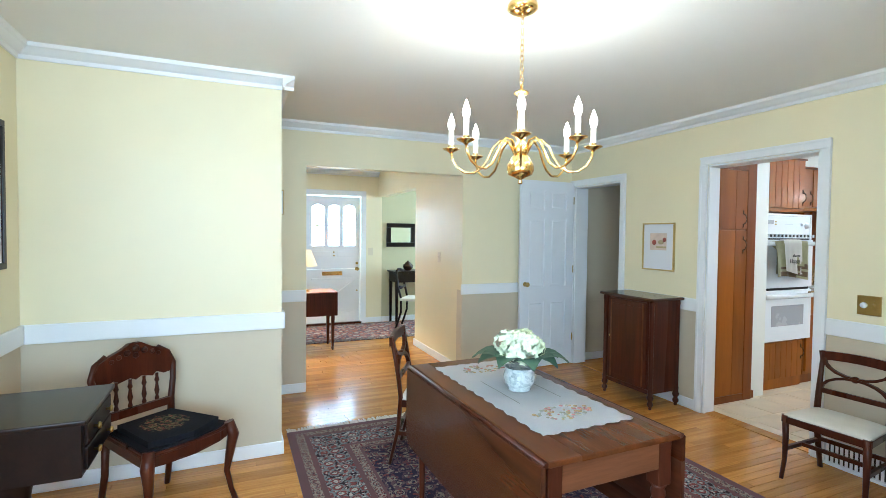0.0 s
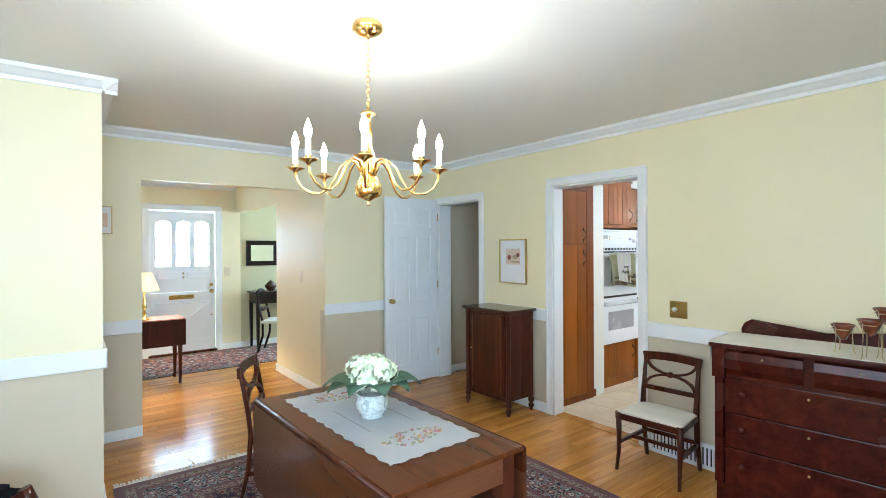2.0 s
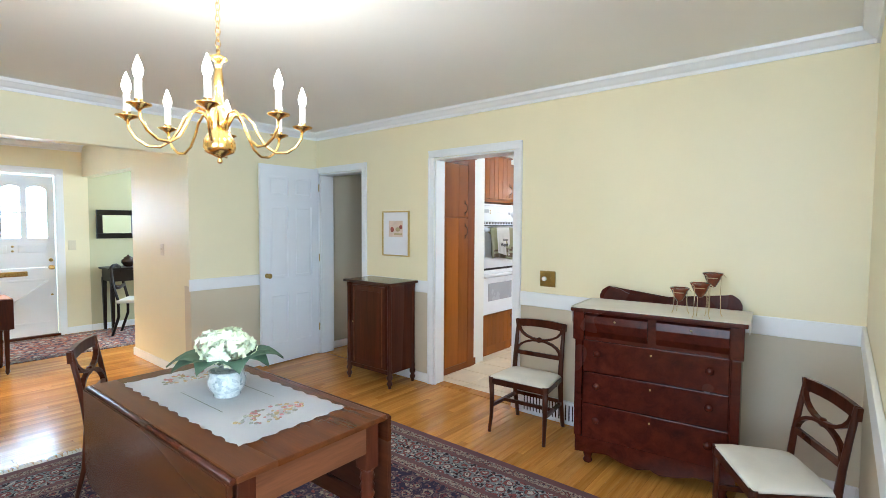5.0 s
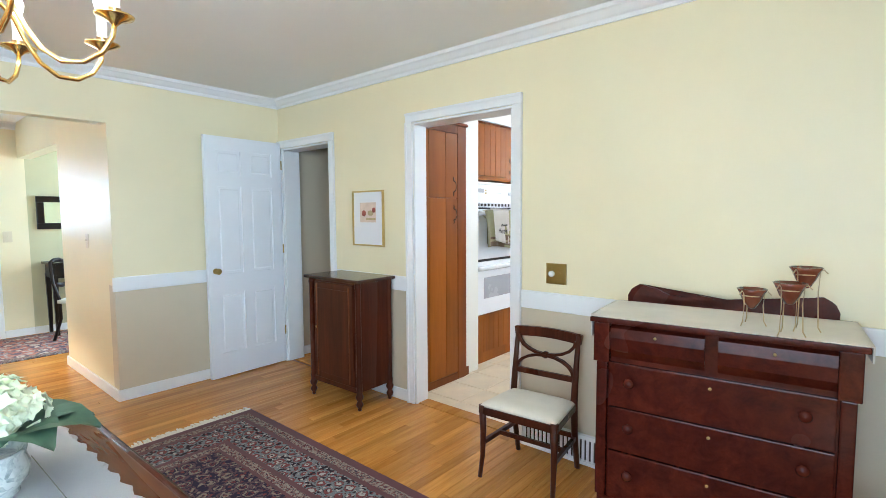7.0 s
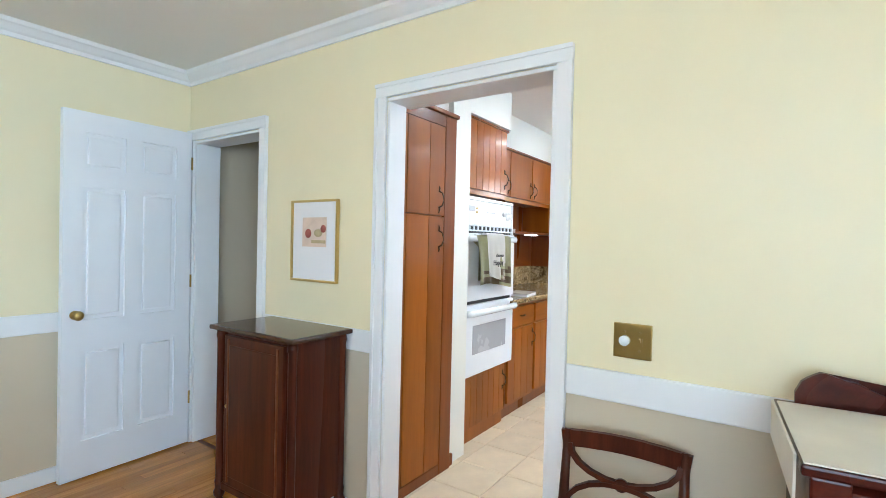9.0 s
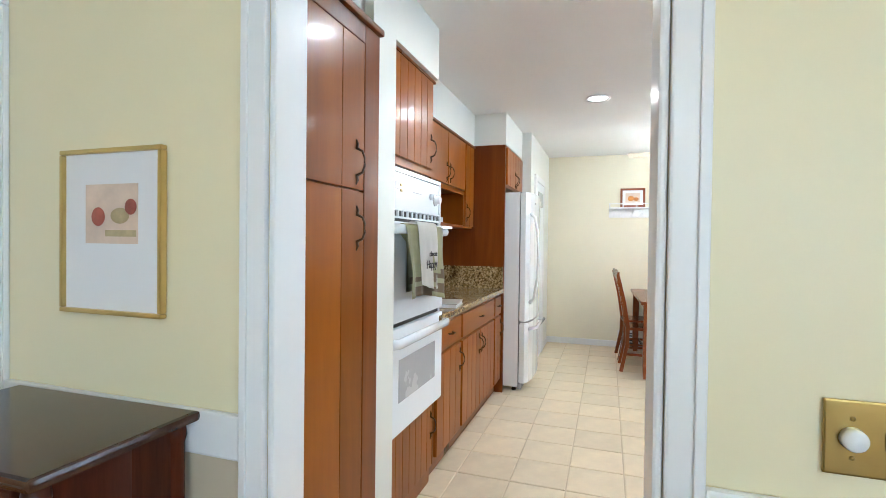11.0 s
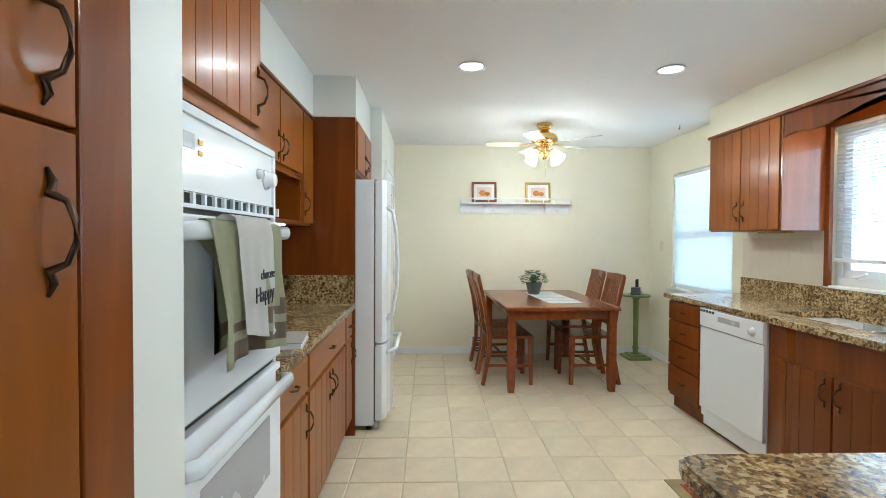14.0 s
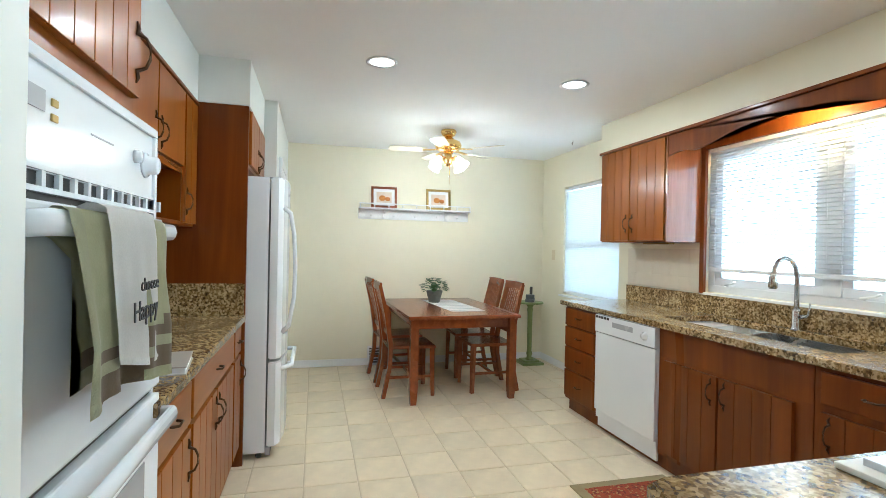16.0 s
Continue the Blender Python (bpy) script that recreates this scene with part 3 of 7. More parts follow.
# ---- dining room: doors ----
def six_panel_door():
    """White six-panel door, hinged at the origin, leaf along -x, folded open against the wall."""
    d = tagged(new("door_1"), "white painted six-panel door standing open", "door", kind="structure")
    W, H, T = 0.69, 1.985, 0.035
    bm = nb()
    rows = [(0.0, 0.20), (0.70, 0.86), (1.58, 1.68), (1.875, H)]
    for z0, z1 in rows:
        box(bm, -W, 0, 0, T, z0, z1)
    for x0, x1 in ((-W, -W + 0.095), (-W / 2 - 0.04, -W / 2 + 0.04), (-0.095, 0)):
        for (a, z0), (z1, c) in zip(rows, rows[1:]):
            box(bm, x0, x1, 0, T, z0, z1)
    part("door_leaf", bm, DOORW, d)
    for z0, z1 in ((0.20, 0.70), (0.86, 1.58), (1.68, 1.875)):
        for x0, x1 in ((-W + 0.095, -W / 2 - 0.04), (-W / 2 + 0.04, -0.095)):
            bm = nb()
            box(bm, x0, x1, 0.012, T - 0.012, z0, z1)
            box(bm, x0 + 0.022, x1 - 0.022, 0.004, T - 0.004, z0 + 0.022, z1 - 0.022, 0.008)
            part("panel", bm, DOORW, d)
    k = part("door_knob", lathe(nb(), [(0.024, 0.0), (0.024, -0.006), (0.009, -0.01), (0.009, -0.03), (0.022, -0.038), (0.026, -0.05), (0.018, -0.062), (0.0, -0.064)], -W + 0.06, 0, 0.89, 16, "y"), OLDBRASS, d, "brass door knob")
    for z in (0.25, 1.0, 1.75):
        part("hinge", lathe(nb(), [(0.006, 0), (0.006, 0.08)], 0.004, 0.0, z, 8), OLDBRASS, d)
    d.matrix_world = pose(4.915, 5.405, 0.012, 0, 0, 2.2)
    return d


six_panel_door()


def front_door():
    d = tagged(new("door_2"), "white front door with three small lights and a crossbuck lower half", "door", kind="structure")
    x0, x1, y = 2.49, 3.31, 8.60
    bm = nb()
    box(bm, x0, x1, y + 0.02, y + 0.065, 0.03, 0.86, 0.002)
    box(bm, x0, x1, y + 0.02, y + 0.065, 0.865, 1.225, 0.002)
    box(bm, x0, x0 + 0.075, y + 0.02, y + 0.065, 1.225, 1.98)
    box(bm, x1 - 0.075, x1, y + 0.02, y + 0.065, 1.225, 1.98)
    box(bm, x0 + 0.075, x1 - 0.075, y + 0.02, y + 0.065, 1.87, 1.98)
    for c in (x0 + 0.265, x0 + 0.495):
        box(bm, c, c + 0.06, y + 0.02, y + 0.065, 1.225, 1.87)
    part("door_leaf", bm, DOORW, d)
    for c in (x0 + 0.075, x0 + 0.325, x0 + 0.555):
        w = 0.19
        top = nb()
        prism(top, [(c, 1.87), (c, 1.81)] + [(c + w * i / 8, 1.815 + 0.042 * math.sin(math.pi * i / 8)) for i in range(1, 8)] + [(c + w, 1.81), (c + w, 1.87)], "y", y + 0.021, y + 0.06)
        part("light_head", top, DOORW, d)
        part("pane", b1(c, c + w, y + 0.04, y + 0.044, 1.225, 1.86), PANE, d).visible_shadow = False
        part("glazing_bar", b1(c, c + w, y + 0.03, y + 0.05, 1.525, 1.540), OLDBRASS, d)
    for bx in (x0 + 0.09, x0 + 0.46):
        part("panel", b1(bx, bx + 0.27, y + 0.008, y + 0.022, 1.05, 1.14, 0.008), DOORW, d)
    for s in (1, -1):
        a = sweep(nb(), [(2.90 - 0.33, y + 0.012, 0.45 - s * 0.24), (2.90 + 0.33, y + 0.012, 0.45 + s * 0.24)], 0.022, 0.05, square=True, up=(0, 1, 0))
        part("cross_brace", a, DOORW, d)
    for z in (0.17, 0.70):
        part("panel_rail", b1(x0 + 0.07, x1 - 0.07, y + 0.006, y + 0.02, z, z + 0.025, 0.004), DOORW, d)
    part("mail_slot", box(b1(2.72, 3.03, y, y + 0.02, 0.765, 0.825, 0.006), 2.74, 3.01, y - 0.006, y, 0.775, 0.81, 0.003), BRASS, d, "brass mail slot")
    part("door_knob", lathe(nb(), [(0.028, 0.02), (0.026, 0.012), (0.01, 0.008), (0.01, -0.02), (0.027, -0.03), (0.024, -0.055), (0.0, -0.058)], 3.26, y, 0.86, 14, "y"), OLDBRASS, d, "antique brass knob")
    part("deadbolt", lathe(nb(), [(0.022, 0.02), (0.02, 0.0), (0.0, -0.002)], 3.26, y, 0.95, 14, "y"), OLDBRASS, d)
    part("deadbolt", lathe(nb(), [(0.012, 0.02), (0.012, 0.004), (0.0, 0.0)], 3.26, y, 0.52, 12, "y"), OLDBRASS, d)
    for z in (1.07, 1.125):
        part("bolt", lathe(nb(), [(0.012, 0.02), (0.012, 0.004), (0.0, 0.0)], 2.90, y, z, 10, "y"), OLDBRASS, d)
    part("threshold", b1(x0 - 0.02, x1 + 0.02, y - 0.03, y + 0.12, 0.0, 0.03, 0.004), MAHOG, d, "red brown wooden threshold")
    c = tagged(new("door_frame_3"), "white painted front door casing", "door frame", kind="structure")
    for nm, q in (("jamb_side", (x0 - 0.09, x0, 0, 2.0)), ("jamb_side", (x1, x1 + 0.09, 0, 2.0)), ("head", (x0 - 0.09, x1 + 0.09, 2.0, 2.08))):
        part(nm, b1(q[0], q[1], y - 0.018, y - 0.0005, q[2], q[3], 0.005), TRIMW, c)


front_door()


# ---- dining room: furniture ----
def back_leg(bm, x, lean=0.07, h=0.85, y=0.19):
    sweep(bm, [(x, y + 0.075, 0.0), (x, y + 0.02, 0.22), (x, y, 0.44), (x, y + 0.015, 0.56), (x, y + 0.04, 0.70), (x, y + lean, h)], [0.026, 0.03, 0.034, 0.032, 0.03, 0.03], [0.03, 0.036, 0.04, 0.036, 0.03, 0.026], 8, (1, 0, 0))


SHORT = Matrix.Diagonal((1.0, 0.88, 0.925, 1.0))


def arc_back_chair(m):
    """Dining chair with two opposed curved splats; it faces -y, origin on the floor below the seat's middle."""
    c = thing("dining_chair", "dark mahogany dining chair with curved splats and ivory seat", "chair", group="chairs of the dining room")
    W = 0.19
    for s in (-1, 1):
        bm = nb()
        sweep(bm, [(s * 0.20, -0.225, 0.0), (s * 0.195, -0.20, 0.13), (s * 0.195, -0.192, 0.28), (s * 0.197, -0.20, 0.44)], [0.024, 0.028, 0.036, 0.042], None, 8, (1, 0, 0))
        part("leg", bm, MAHOG, c)
        bm = nb()
        back_leg(bm, s * 0.175)
        part("leg", bm, MAHOG, c)
        part("stretcher", sweep(nb(), [(s * 0.193, -0.19, 0.21), (s * 0.175, 0.21, 0.21)], 0.018, 0.026, square=True), MAHOG, c)
    part("stretcher", sweep(nb(), [(-0.184, 0.0, 0.21), (0.184, 0.0, 0.21)], 0.018, 0.026, square=True), MAHOG, c)
    part("stretcher", sweep(nb(), [(-0.175, 0.215, 0.22), (0.175, 0.215, 0.22)], 0.018, 0.026, square=True), MAHOG, c)
    bm = nb()
    prism(bm, [(-0.215, -0.215), (0.215, -0.215), (0.185, 0.20), (-0.185, 0.20)], "z", 0.385, 0.437)
    bmesh.ops.bevel(bm, geom=bm.edges[:], offset=0.006, segments=2, affect="EDGES")
    part("seat_frame", bm, MAHOG, c)
    bm = nb()
    n = 14
    top = [[None] * (n + 1) for _ in range(n + 1)]
    for a in range(n + 1):
        for b in range(n + 1):
            u, v = math.sin(math.pi / 2 * (a / n * 2 - 1)), math.sin(math.pi / 2 * (b / n * 2 - 1))
            hw = 0.213 - 0.029 * (v + 1) / 2
            lift = (max(0.0, 1 - abs(u) ** 5) * max(0.0, 1 - abs(v) ** 5)) ** 0.5
            top[a][b] = bm.verts.new((u * hw, -0.008 + v * 0.203, 0.434 + 0.036 * lift))
    for a in range(n):
        for b in range(n):
            bm.faces.new((top[a][b], top[a + 1][b], top[a + 1][b + 1], top[a][b + 1])).smooth = True
    rim = [top[a][0] for a in range(n)] + [top[n][b] for b in range(n)] + [top[a][n] for a in range(n, 0, -1)] + [top[0][b] for b in range(n, 0, -1)]
    bm.faces.new(rim[::-1])
    part("seat", bm, SEATC, c, "ivory cloth slip seat")
    # back: top rail, lower rail and the two arcs that meet in the middle
    def yb(z):
        return 0.19 + 0.015 + (z - 0.56) * 0.19
    part("top_rail", sweep(nb(), [(x, yb(0.82) + 0.012 - 0.25 * x * x, 0.815 + 0.014 * (1 - (x / 0.19) ** 2)) for x in (-0.192, -0.12, -0.05, 0, 0.05, 0.12, 0.192)], 0.024, 0.062, square=True), MAHOG, c)
    part("lower_rail", sweep(nb(), [(x, yb(0.575), 0.575) for x in (-0.175, 0, 0.175)], 0.02, 0.034, square=True), MAHOG, c)
    up = [(0.165 * math.cos(radians(a)), 0.80 + 0.105 * math.sin(radians(a))) for a in range(180, 361, 18)]
    dn = [(0.165 * math.cos(radians(a)), 0.585 + 0.105 * math.sin(radians(a))) for a in range(180, -1, -18)]
    for pts in (up, dn):
        part("splat", sweep(nb(), [(x, yb(z), z) for x, z in pts], 0.017, 0.027, square=True, up=(0, 1, 0)), MAHOG, c)
    part("splat_boss", lathe(nb(), [(0.0, -0.013), (0.022, -0.011), (0.022, 0.011), (0.0, 0.013)], 0, yb(0.69), 0.693, 14, "y"), MAHOG, c)
    c.matrix_world = m @ SHORT
    return c


_chair = arc_back_chair(pose(2.645, 3.905, 0.011, 0, 0, 60))
tagged(_chair, "dark mahogany dining chair at the end of the table")
_c = copy_thing(_chair, pose(4.635, 2.666, 0, 0, 0, -86) @ SHORT)
tagged(_c, "dark mahogany dining chair with ivory seat beside the dresser")
_c = copy_thing(_chair, pose(4.165, 1.22, 0.011, 0, 0, 209) @ SHORT)
tagged(_c, "dark mahogany dining chair with ivory seat in the corner")


def needlepoint_chair(m):
    c = thing("carved_chair", "carved mahogany side chair with spindles and black needlepoint seat", "chair")
    for s in (-1, 1):
        bm = nb()
        sweep(bm, [(s * 0.235, -0.235, 0.0), (s * 0.22, -0.215, 0.07), (s * 0.205, -0.20, 0.17), (s * 0.215, -0.215, 0.28), (s * 0.225, -0.225, 0.36), (s * 0.21, -0.21, 0.43)], [0.03, 0.026, 0.032, 0.046, 0.06, 0.05], None, 8, (1, 0, 0))
        part("leg", bm, MAHOG, c)
        bm = nb()
        sweep(bm, [(s * 0.175, 0.26, 0.0), (s * 0.17, 0.22, 0.2), (s * 0.17, 0.205, 0.42)], [0.03, 0.034, 0.04], None, 8, (1, 0, 0))
        part("leg", bm, MAHOG, c)
        bm = nb()
        sweep(bm, [(s * 0.165, 0.205, 0.40), (s * 0.172, 0.215, 0.50), (s * 0.20, 0.24, 0.60), (s * 0.21, 0.255, 0.68), (s * 0.185, 0.268, 0.74), (s * 0.13, 0.275, 0.775)], [0.044, 0.036, 0.034, 0.036, 0.04, 0.04], [0.034, 0.03, 0.028, 0.028, 0.028, 0.026], 10, (0, 1, 0))
        part("back_post", bm, MAHOG, c)
    bm = nb()
    prism(bm, [(-0.235, -0.20), (-0.15, -0.235), (0.0, -0.245), (0.15, -0.235), (0.235, -0.20), (0.18, 0.225), (-0.18, 0.225)], "z", 0.35, 0.415)
    bmesh.ops.bevel(bm, geom=bm.edges[:], offset=0.012, segments=3, affect="EDGES")
    part("seat_frame", bm, MAHOG, c)
    bm = nb()
    prism(bm, [(-0.215, -0.185), (-0.14, -0.215), (0.0, -0.225), (0.14, -0.215), (0.215, -0.185), (0.165, 0.195), (-0.165, 0.195)], "z", 0.41, 0.455)
    bmesh.ops.bevel(bm, geom=[e for e in bm.edges if min(v.co.z for v in e.verts) > 0.44], offset=0.03, segments=4, affect="EDGES")
    part("seat", bm, NEEDLE, c, "black needlepoint seat with a flower bouquet")
    top = [(-0.195, 0.64), (-0.15, 0.635), (-0.11, 0.655), (-0.09, 0.635), (-0.03, 0.65), (0.0, 0.635), (0.03, 0.65), (0.09, 0.635), (0.11, 0.655), (0.15, 0.635), (0.195, 0.64),
           (0.205, 0.70), (0.175, 0.755), (0.12, 0.785), (0.07, 0.805), (0.03, 0.83), (0.0, 0.822), (-0.03, 0.83), (-0.07, 0.805), (-0.12, 0.785), (-0.175, 0.755), (-0.205, 0.70)]
    bm = nb()
    prism(bm, top, "y", 0.245, 0.272)
    bmesh.ops.triangulate(bm, faces=[f for f in bm.faces if len(f.verts) > 4])
    part("crest_rail", bm, MAHOG, c)
    for x, z, r in ((0, 0.80, 0.022), (-0.045, 0.785, 0.018), (0.045, 0.785, 0.018), (-0.085, 0.77, 0.014), (0.085, 0.77, 0.014), (0.0, 0.765, 0.016), (-0.12, 0.755, 0.012), (0.12, 0.755, 0.012)):
        part("carved_leaf", lathe(nb(), [(r, 0.246), (r * 0.85, 0.238), (r * 0.45, 0.233), (0, 0.235)], x, 0, z, 8, "y"), MAHOG, c)
    part("lower_rail", sweep(nb(), [(-0.17, 0.215, 0.485), (0.17, 0.215, 0.485)], 0.024, 0.04, square=True), MAHOG, c)
    prof = [(0.008, 0.0), (0.012, 0.012), (0.007, 0.03), (0.013, 0.055), (0.008, 0.085), (0.007, 0.1), (0.013, 0.112), (0.008, 0.13), (0.008, 0.15)]
    for x in (-0.105, -0.036, 0.036, 0.105):
        part("spindle", lathe(nb(), prof, x, 0.235, 0.498, 10), MAHOG, c)
    c.matrix_world = m
    return c


NEEDLE = motif("needlepoint", (0.012, 0.012, 0.016), [(0.30, 0.22, 0.10), (0.32, 0.10, 0.06), (0.16, 0.15, 0.07)], 20.0, centre=0.10)
needlepoint_chair(pose(1.16, 3.83, 0, 0, 0, 39))


def drop_leaf_table(m):
    t = thing("dining_table", "mahogany drop-leaf dining table with both leaves hanging, on the rug", "table")
    x0, x1, y0, y1, Z = -0.275, 0.275, -0.58, 0.58, 0.737
    bm = b1(x0, x1, y0, y1, Z - 0.02, Z, 0.005)
    part("tabletop", bm, MAHOGX, t, "polished mahogany top")
    for s in (-1, 1):
        bm = nb()
        o = s * 0.292
        r = 0.07
        out = [(y0 + 0.003, Z - 0.012), (y0 + 0.003, Z - 0.40 + r)] + [(y0 + r - r * math.cos(radians(a)), Z - 0.40 + r - r * math.sin(radians(a))) for a in (30, 60, 90)]
        out += [(y1 - r + r * math.sin(radians(a)), Z - 0.40 + r - r * math.cos(radians(a))) for a in (0, 30, 60, 90)] + [(y1 - 0.003, Z - 0.012)]
        prism(bm, out, "x", o - 0.009, o + 0.009)
        bmesh.ops.bevel(bm, geom=bm.edges[:], offset=0.003, segments=2, affect="EDGES")
        # upright faces take the darker copy, shade put into the colour
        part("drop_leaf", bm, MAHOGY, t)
        part("leaf_joint", sweep(nb(), [(s * 0.282, y0 + 0.004, Z - 0.01), (s * 0.282, y1 - 0.004, Z - 0.01)], 0.02, 0.018, 8), MAHOG, t)
    for y in (y0 + 0.03, y1 - 0.05):
        part("apron", b1(-0.235, 0.235, y, y + 0.02, Z - 0.125, Z - 0.02, 0.003), MAHOGL, t)
    for s in (-1, 1):
        part("apron", b1(s * 0.225 - 0.01, s * 0.225 + 0.01, y0 + 0.05, y1 - 0.05, Z - 0.125, Z - 0.02, 0.003), MAHOG, t)
    prof = [(0.018, 0.0), (0.022, 0.02), (0.014, 0.05), (0.018, 0.30), (0.026, 0.42), (0.02, 0.44), (0.027, 0.455), (0.02, 0.47), (0.027, 0.485), (0.02, 0.50), (0.027, 0.515), (0.022, 0.535), (0.029, 0.55)]
    for sx in (-1, 1):
        for sy in (y0 + 0.055, y1 - 0.055):
            bm = lathe(nb(), prof, sx * 0.232, sy, 0.0, 12)
            box(bm, sx * 0.232 - 0.028, sx * 0.232 + 0.028, sy - 0.028, sy + 0.028, 0.55, Z - 0.02, 0.003)
            part("leg", bm, MAHOG, t)
    t.matrix_world = m
    return t


TBX, TBY, TBR = 2.60, 2.805, 1.0
drop_leaf_table(pose(TBX, TBY, 0.011, 0, 0, TBR))


def runner(m):
    t = thing("table_runner", "white embroidered linen runner lying along the dining table", "tablecloth")
    bm = nb()
    nx, ny, w, l = 20, 42, 0.405, 0.90
    grid = []
    for i in range(nx + 1):
        row = []
        for j in range(ny + 1):
            u, v = i / nx - 0.5, j / ny - 0.5
            x, y = u * w, v * l
            if i in (0, nx):
                x += 0.006 * math.sin(j * 1.7)
            if j in (0, ny):
                y += 0.006 * math.sin(i * 1.9)
            row.append(bm.verts.new((x, y, 0.003 + 0.0016 * (noise.noise((x * 9, y * 9, 0.3)) + 1))))
        grid.append(row)
    for i in range(nx):
        for j in range(ny):
            bm.faces.new((grid[i][j], grid[i + 1][j], grid[i + 1][j + 1], grid[i][j + 1])).smooth = True
    bmesh.ops.solidify(bm, geom=bm.faces[:], thickness=0.0015)
    part("cloth", bm, LINEN, t)
    rnd = random.Random(5)
    for yc, n in ((-0.30, 46), (0.33, 40)):
        for k, mat in enumerate((EMB1, EMB2, EMB3)):
            bm = nb()
            for i in range(n // 2):
                a, r = rnd.random() * 6.283, math.sqrt(rnd.random())
                x, y = 0.125 * r * math.cos(a), yc + 0.062 * r * math.sin(a)
                q = 0.005 + 0.006 * rnd.random()
                lathe(bm, [(q, 0.0), (q * 0.7, 0.0022), (0.0, 0.003)], x, y, 0.006, 6)
            tagged(part("embroidery", bm, mat, t, "embroidered flower bouquet"), kind="stuff")
    for dx in (-0.10, 0.10):
        part("drawn_thread", b1(dx - 0.001, dx + 0.001, -0.16, 0.16, 0.0058, 0.0068), EMB3, t)
    t.matrix_world = m
    return t


EMB1 = cloth("rose_thread", (0.42, 0.16, 0.15))
EMB2 = cloth("gold_thread", (0.40, 0.29, 0.12))
EMB3 = cloth("grey_green_thread", (0.30, 0.31, 0.24))
runner(pose(2.613, 2.832, 0.011 + 0.737, 0, 0, 1.5))


def flower_pot(m):
    p = thing("flower_pot", "white hydrangeas in a grey patterned china pot", "potted flowers")
    part("pot", lathe(nb(), [(0.045, 0.0), (0.05, 0.004), (0.047, 0.012), (0.066, 0.035), (0.07, 0.06), (0.062, 0.085), (0.066, 0.098), (0.06, 0.1), (0.05, 0.085)], seg=24), CHINA, p, "grey patterned china pot")
    rnd = random.Random(3)
    heads = []
    for i in range(9):
        a = i * 2.4
        r = 0.012 + 0.062 * math.sqrt(i / 9)
        heads.append((r * math.cos(a), r * math.sin(a), 0.205 - 0.5 * r + 0.025 * rnd.random()))
    for hx, hy, hz in heads:
        bm = nb()
        for k in range(46):
            d = Vector((rnd.gauss(0, 1), rnd.gauss(0, 1), rnd.gauss(0.35, 1))).normalized()
            c = Vector((hx, hy, hz)) + d * (0.043 + 0.008 * rnd.random())
            s = d.cross(Vector((rnd.gauss(0, 1), rnd.gauss(0, 1), rnd.gauss(0, 1)))).normalized()
            u = d.cross(s)
            for q in range(4):
                e1 = (s * math.cos(q * 1.571) + u * math.sin(q * 1.571))
                e2 = (s * math.cos(q * 1.571 + 0.8) + u * math.sin(q * 1.571 + 0.8))
                e3 = (s * math.cos(q * 1.571 - 0.8) + u * math.sin(q * 1.571 - 0.8))
                lift = d * 0.006
                v = [bm.verts.new(c), bm.verts.new(c + e3 * 0.011 + lift * 0.5), bm.verts.new(c + e1 * 0.019 + lift), bm.verts.new(c + e2 * 0.011 + lift * 0.5)]
                bm.faces.new(v)
        part("flower_head", bm, PETAL if rnd.random() < 0.7 else PETALG, p)
    for a, r, sz in ((92, 0.15, 0.105), (-92, 0.15, 0.105), (-65, 0.14, 0.09), (118, 0.14, 0.09), (20, 0.12, 0.08), (180, 0.12, 0.08), (60, 0.13, 0.08), (-30, 0.12, 0.075)):
        bm = nb()
        dx, dy = math.cos(radians(a)), math.sin(radians(a))
        mid = []
        for i in range(7):
            f = i / 6
            w = sz * 0.80 * math.sin(math.pi * min(0.97, max(0.04, f)) ** 0.8)
            b = Vector((dx * (0.045 + f * (r - 0.03) + f * sz * 0.4), dy * (0.045 + f * (r - 0.03) + f * sz * 0.4), 0.125 + 0.05 * math.sin(f * 2.6) - 0.03 * f))
            n = Vector((-dy, dx, 0))
            mid.append((bm.verts.new(b - n * w + Vector((0, 0, 0.008))), bm.verts.new(b), bm.verts.new(b + n * w + Vector((0, 0, 0.008)))))
        for A, B in zip(mid, mid[1:]):
            bm.faces.new((A[0], A[1], B[1], B[0])).smooth = True
            bm.faces.new((A[1], A[2], B[2], B[1])).smooth = True
        part("leaf", bm, LEAF, p)
    p.matrix_world = m
    return p


CHINA = speckle("grey_china", [(0.3, (0.16, 0.19, 0.19)), (0.5, (0.38, 0.42, 0.42)), (0.75, (0.60, 0.62, 0.60))], 70.0, 0.2, 0.4, 10.0, (0.7, 0.75, 0.75))
PETAL = cloth("white_petal", (0.82, 0.86, 0.68), (0.72, 0.80, 0.52), 60, 0.7)
PETALG = cloth("greenish_petal", (0.62, 0.72, 0.42), (0.74, 0.80, 0.62), 60, 0.7)
LEAF = paint("dark_green_leaf", (0.055, 0.11, 0.065), 0.5, 0.25, 30.0, 120, 0.3)
flower_pot(pose(2.613, 2.828, 0.011 + 0.742, 0, 0, 238))


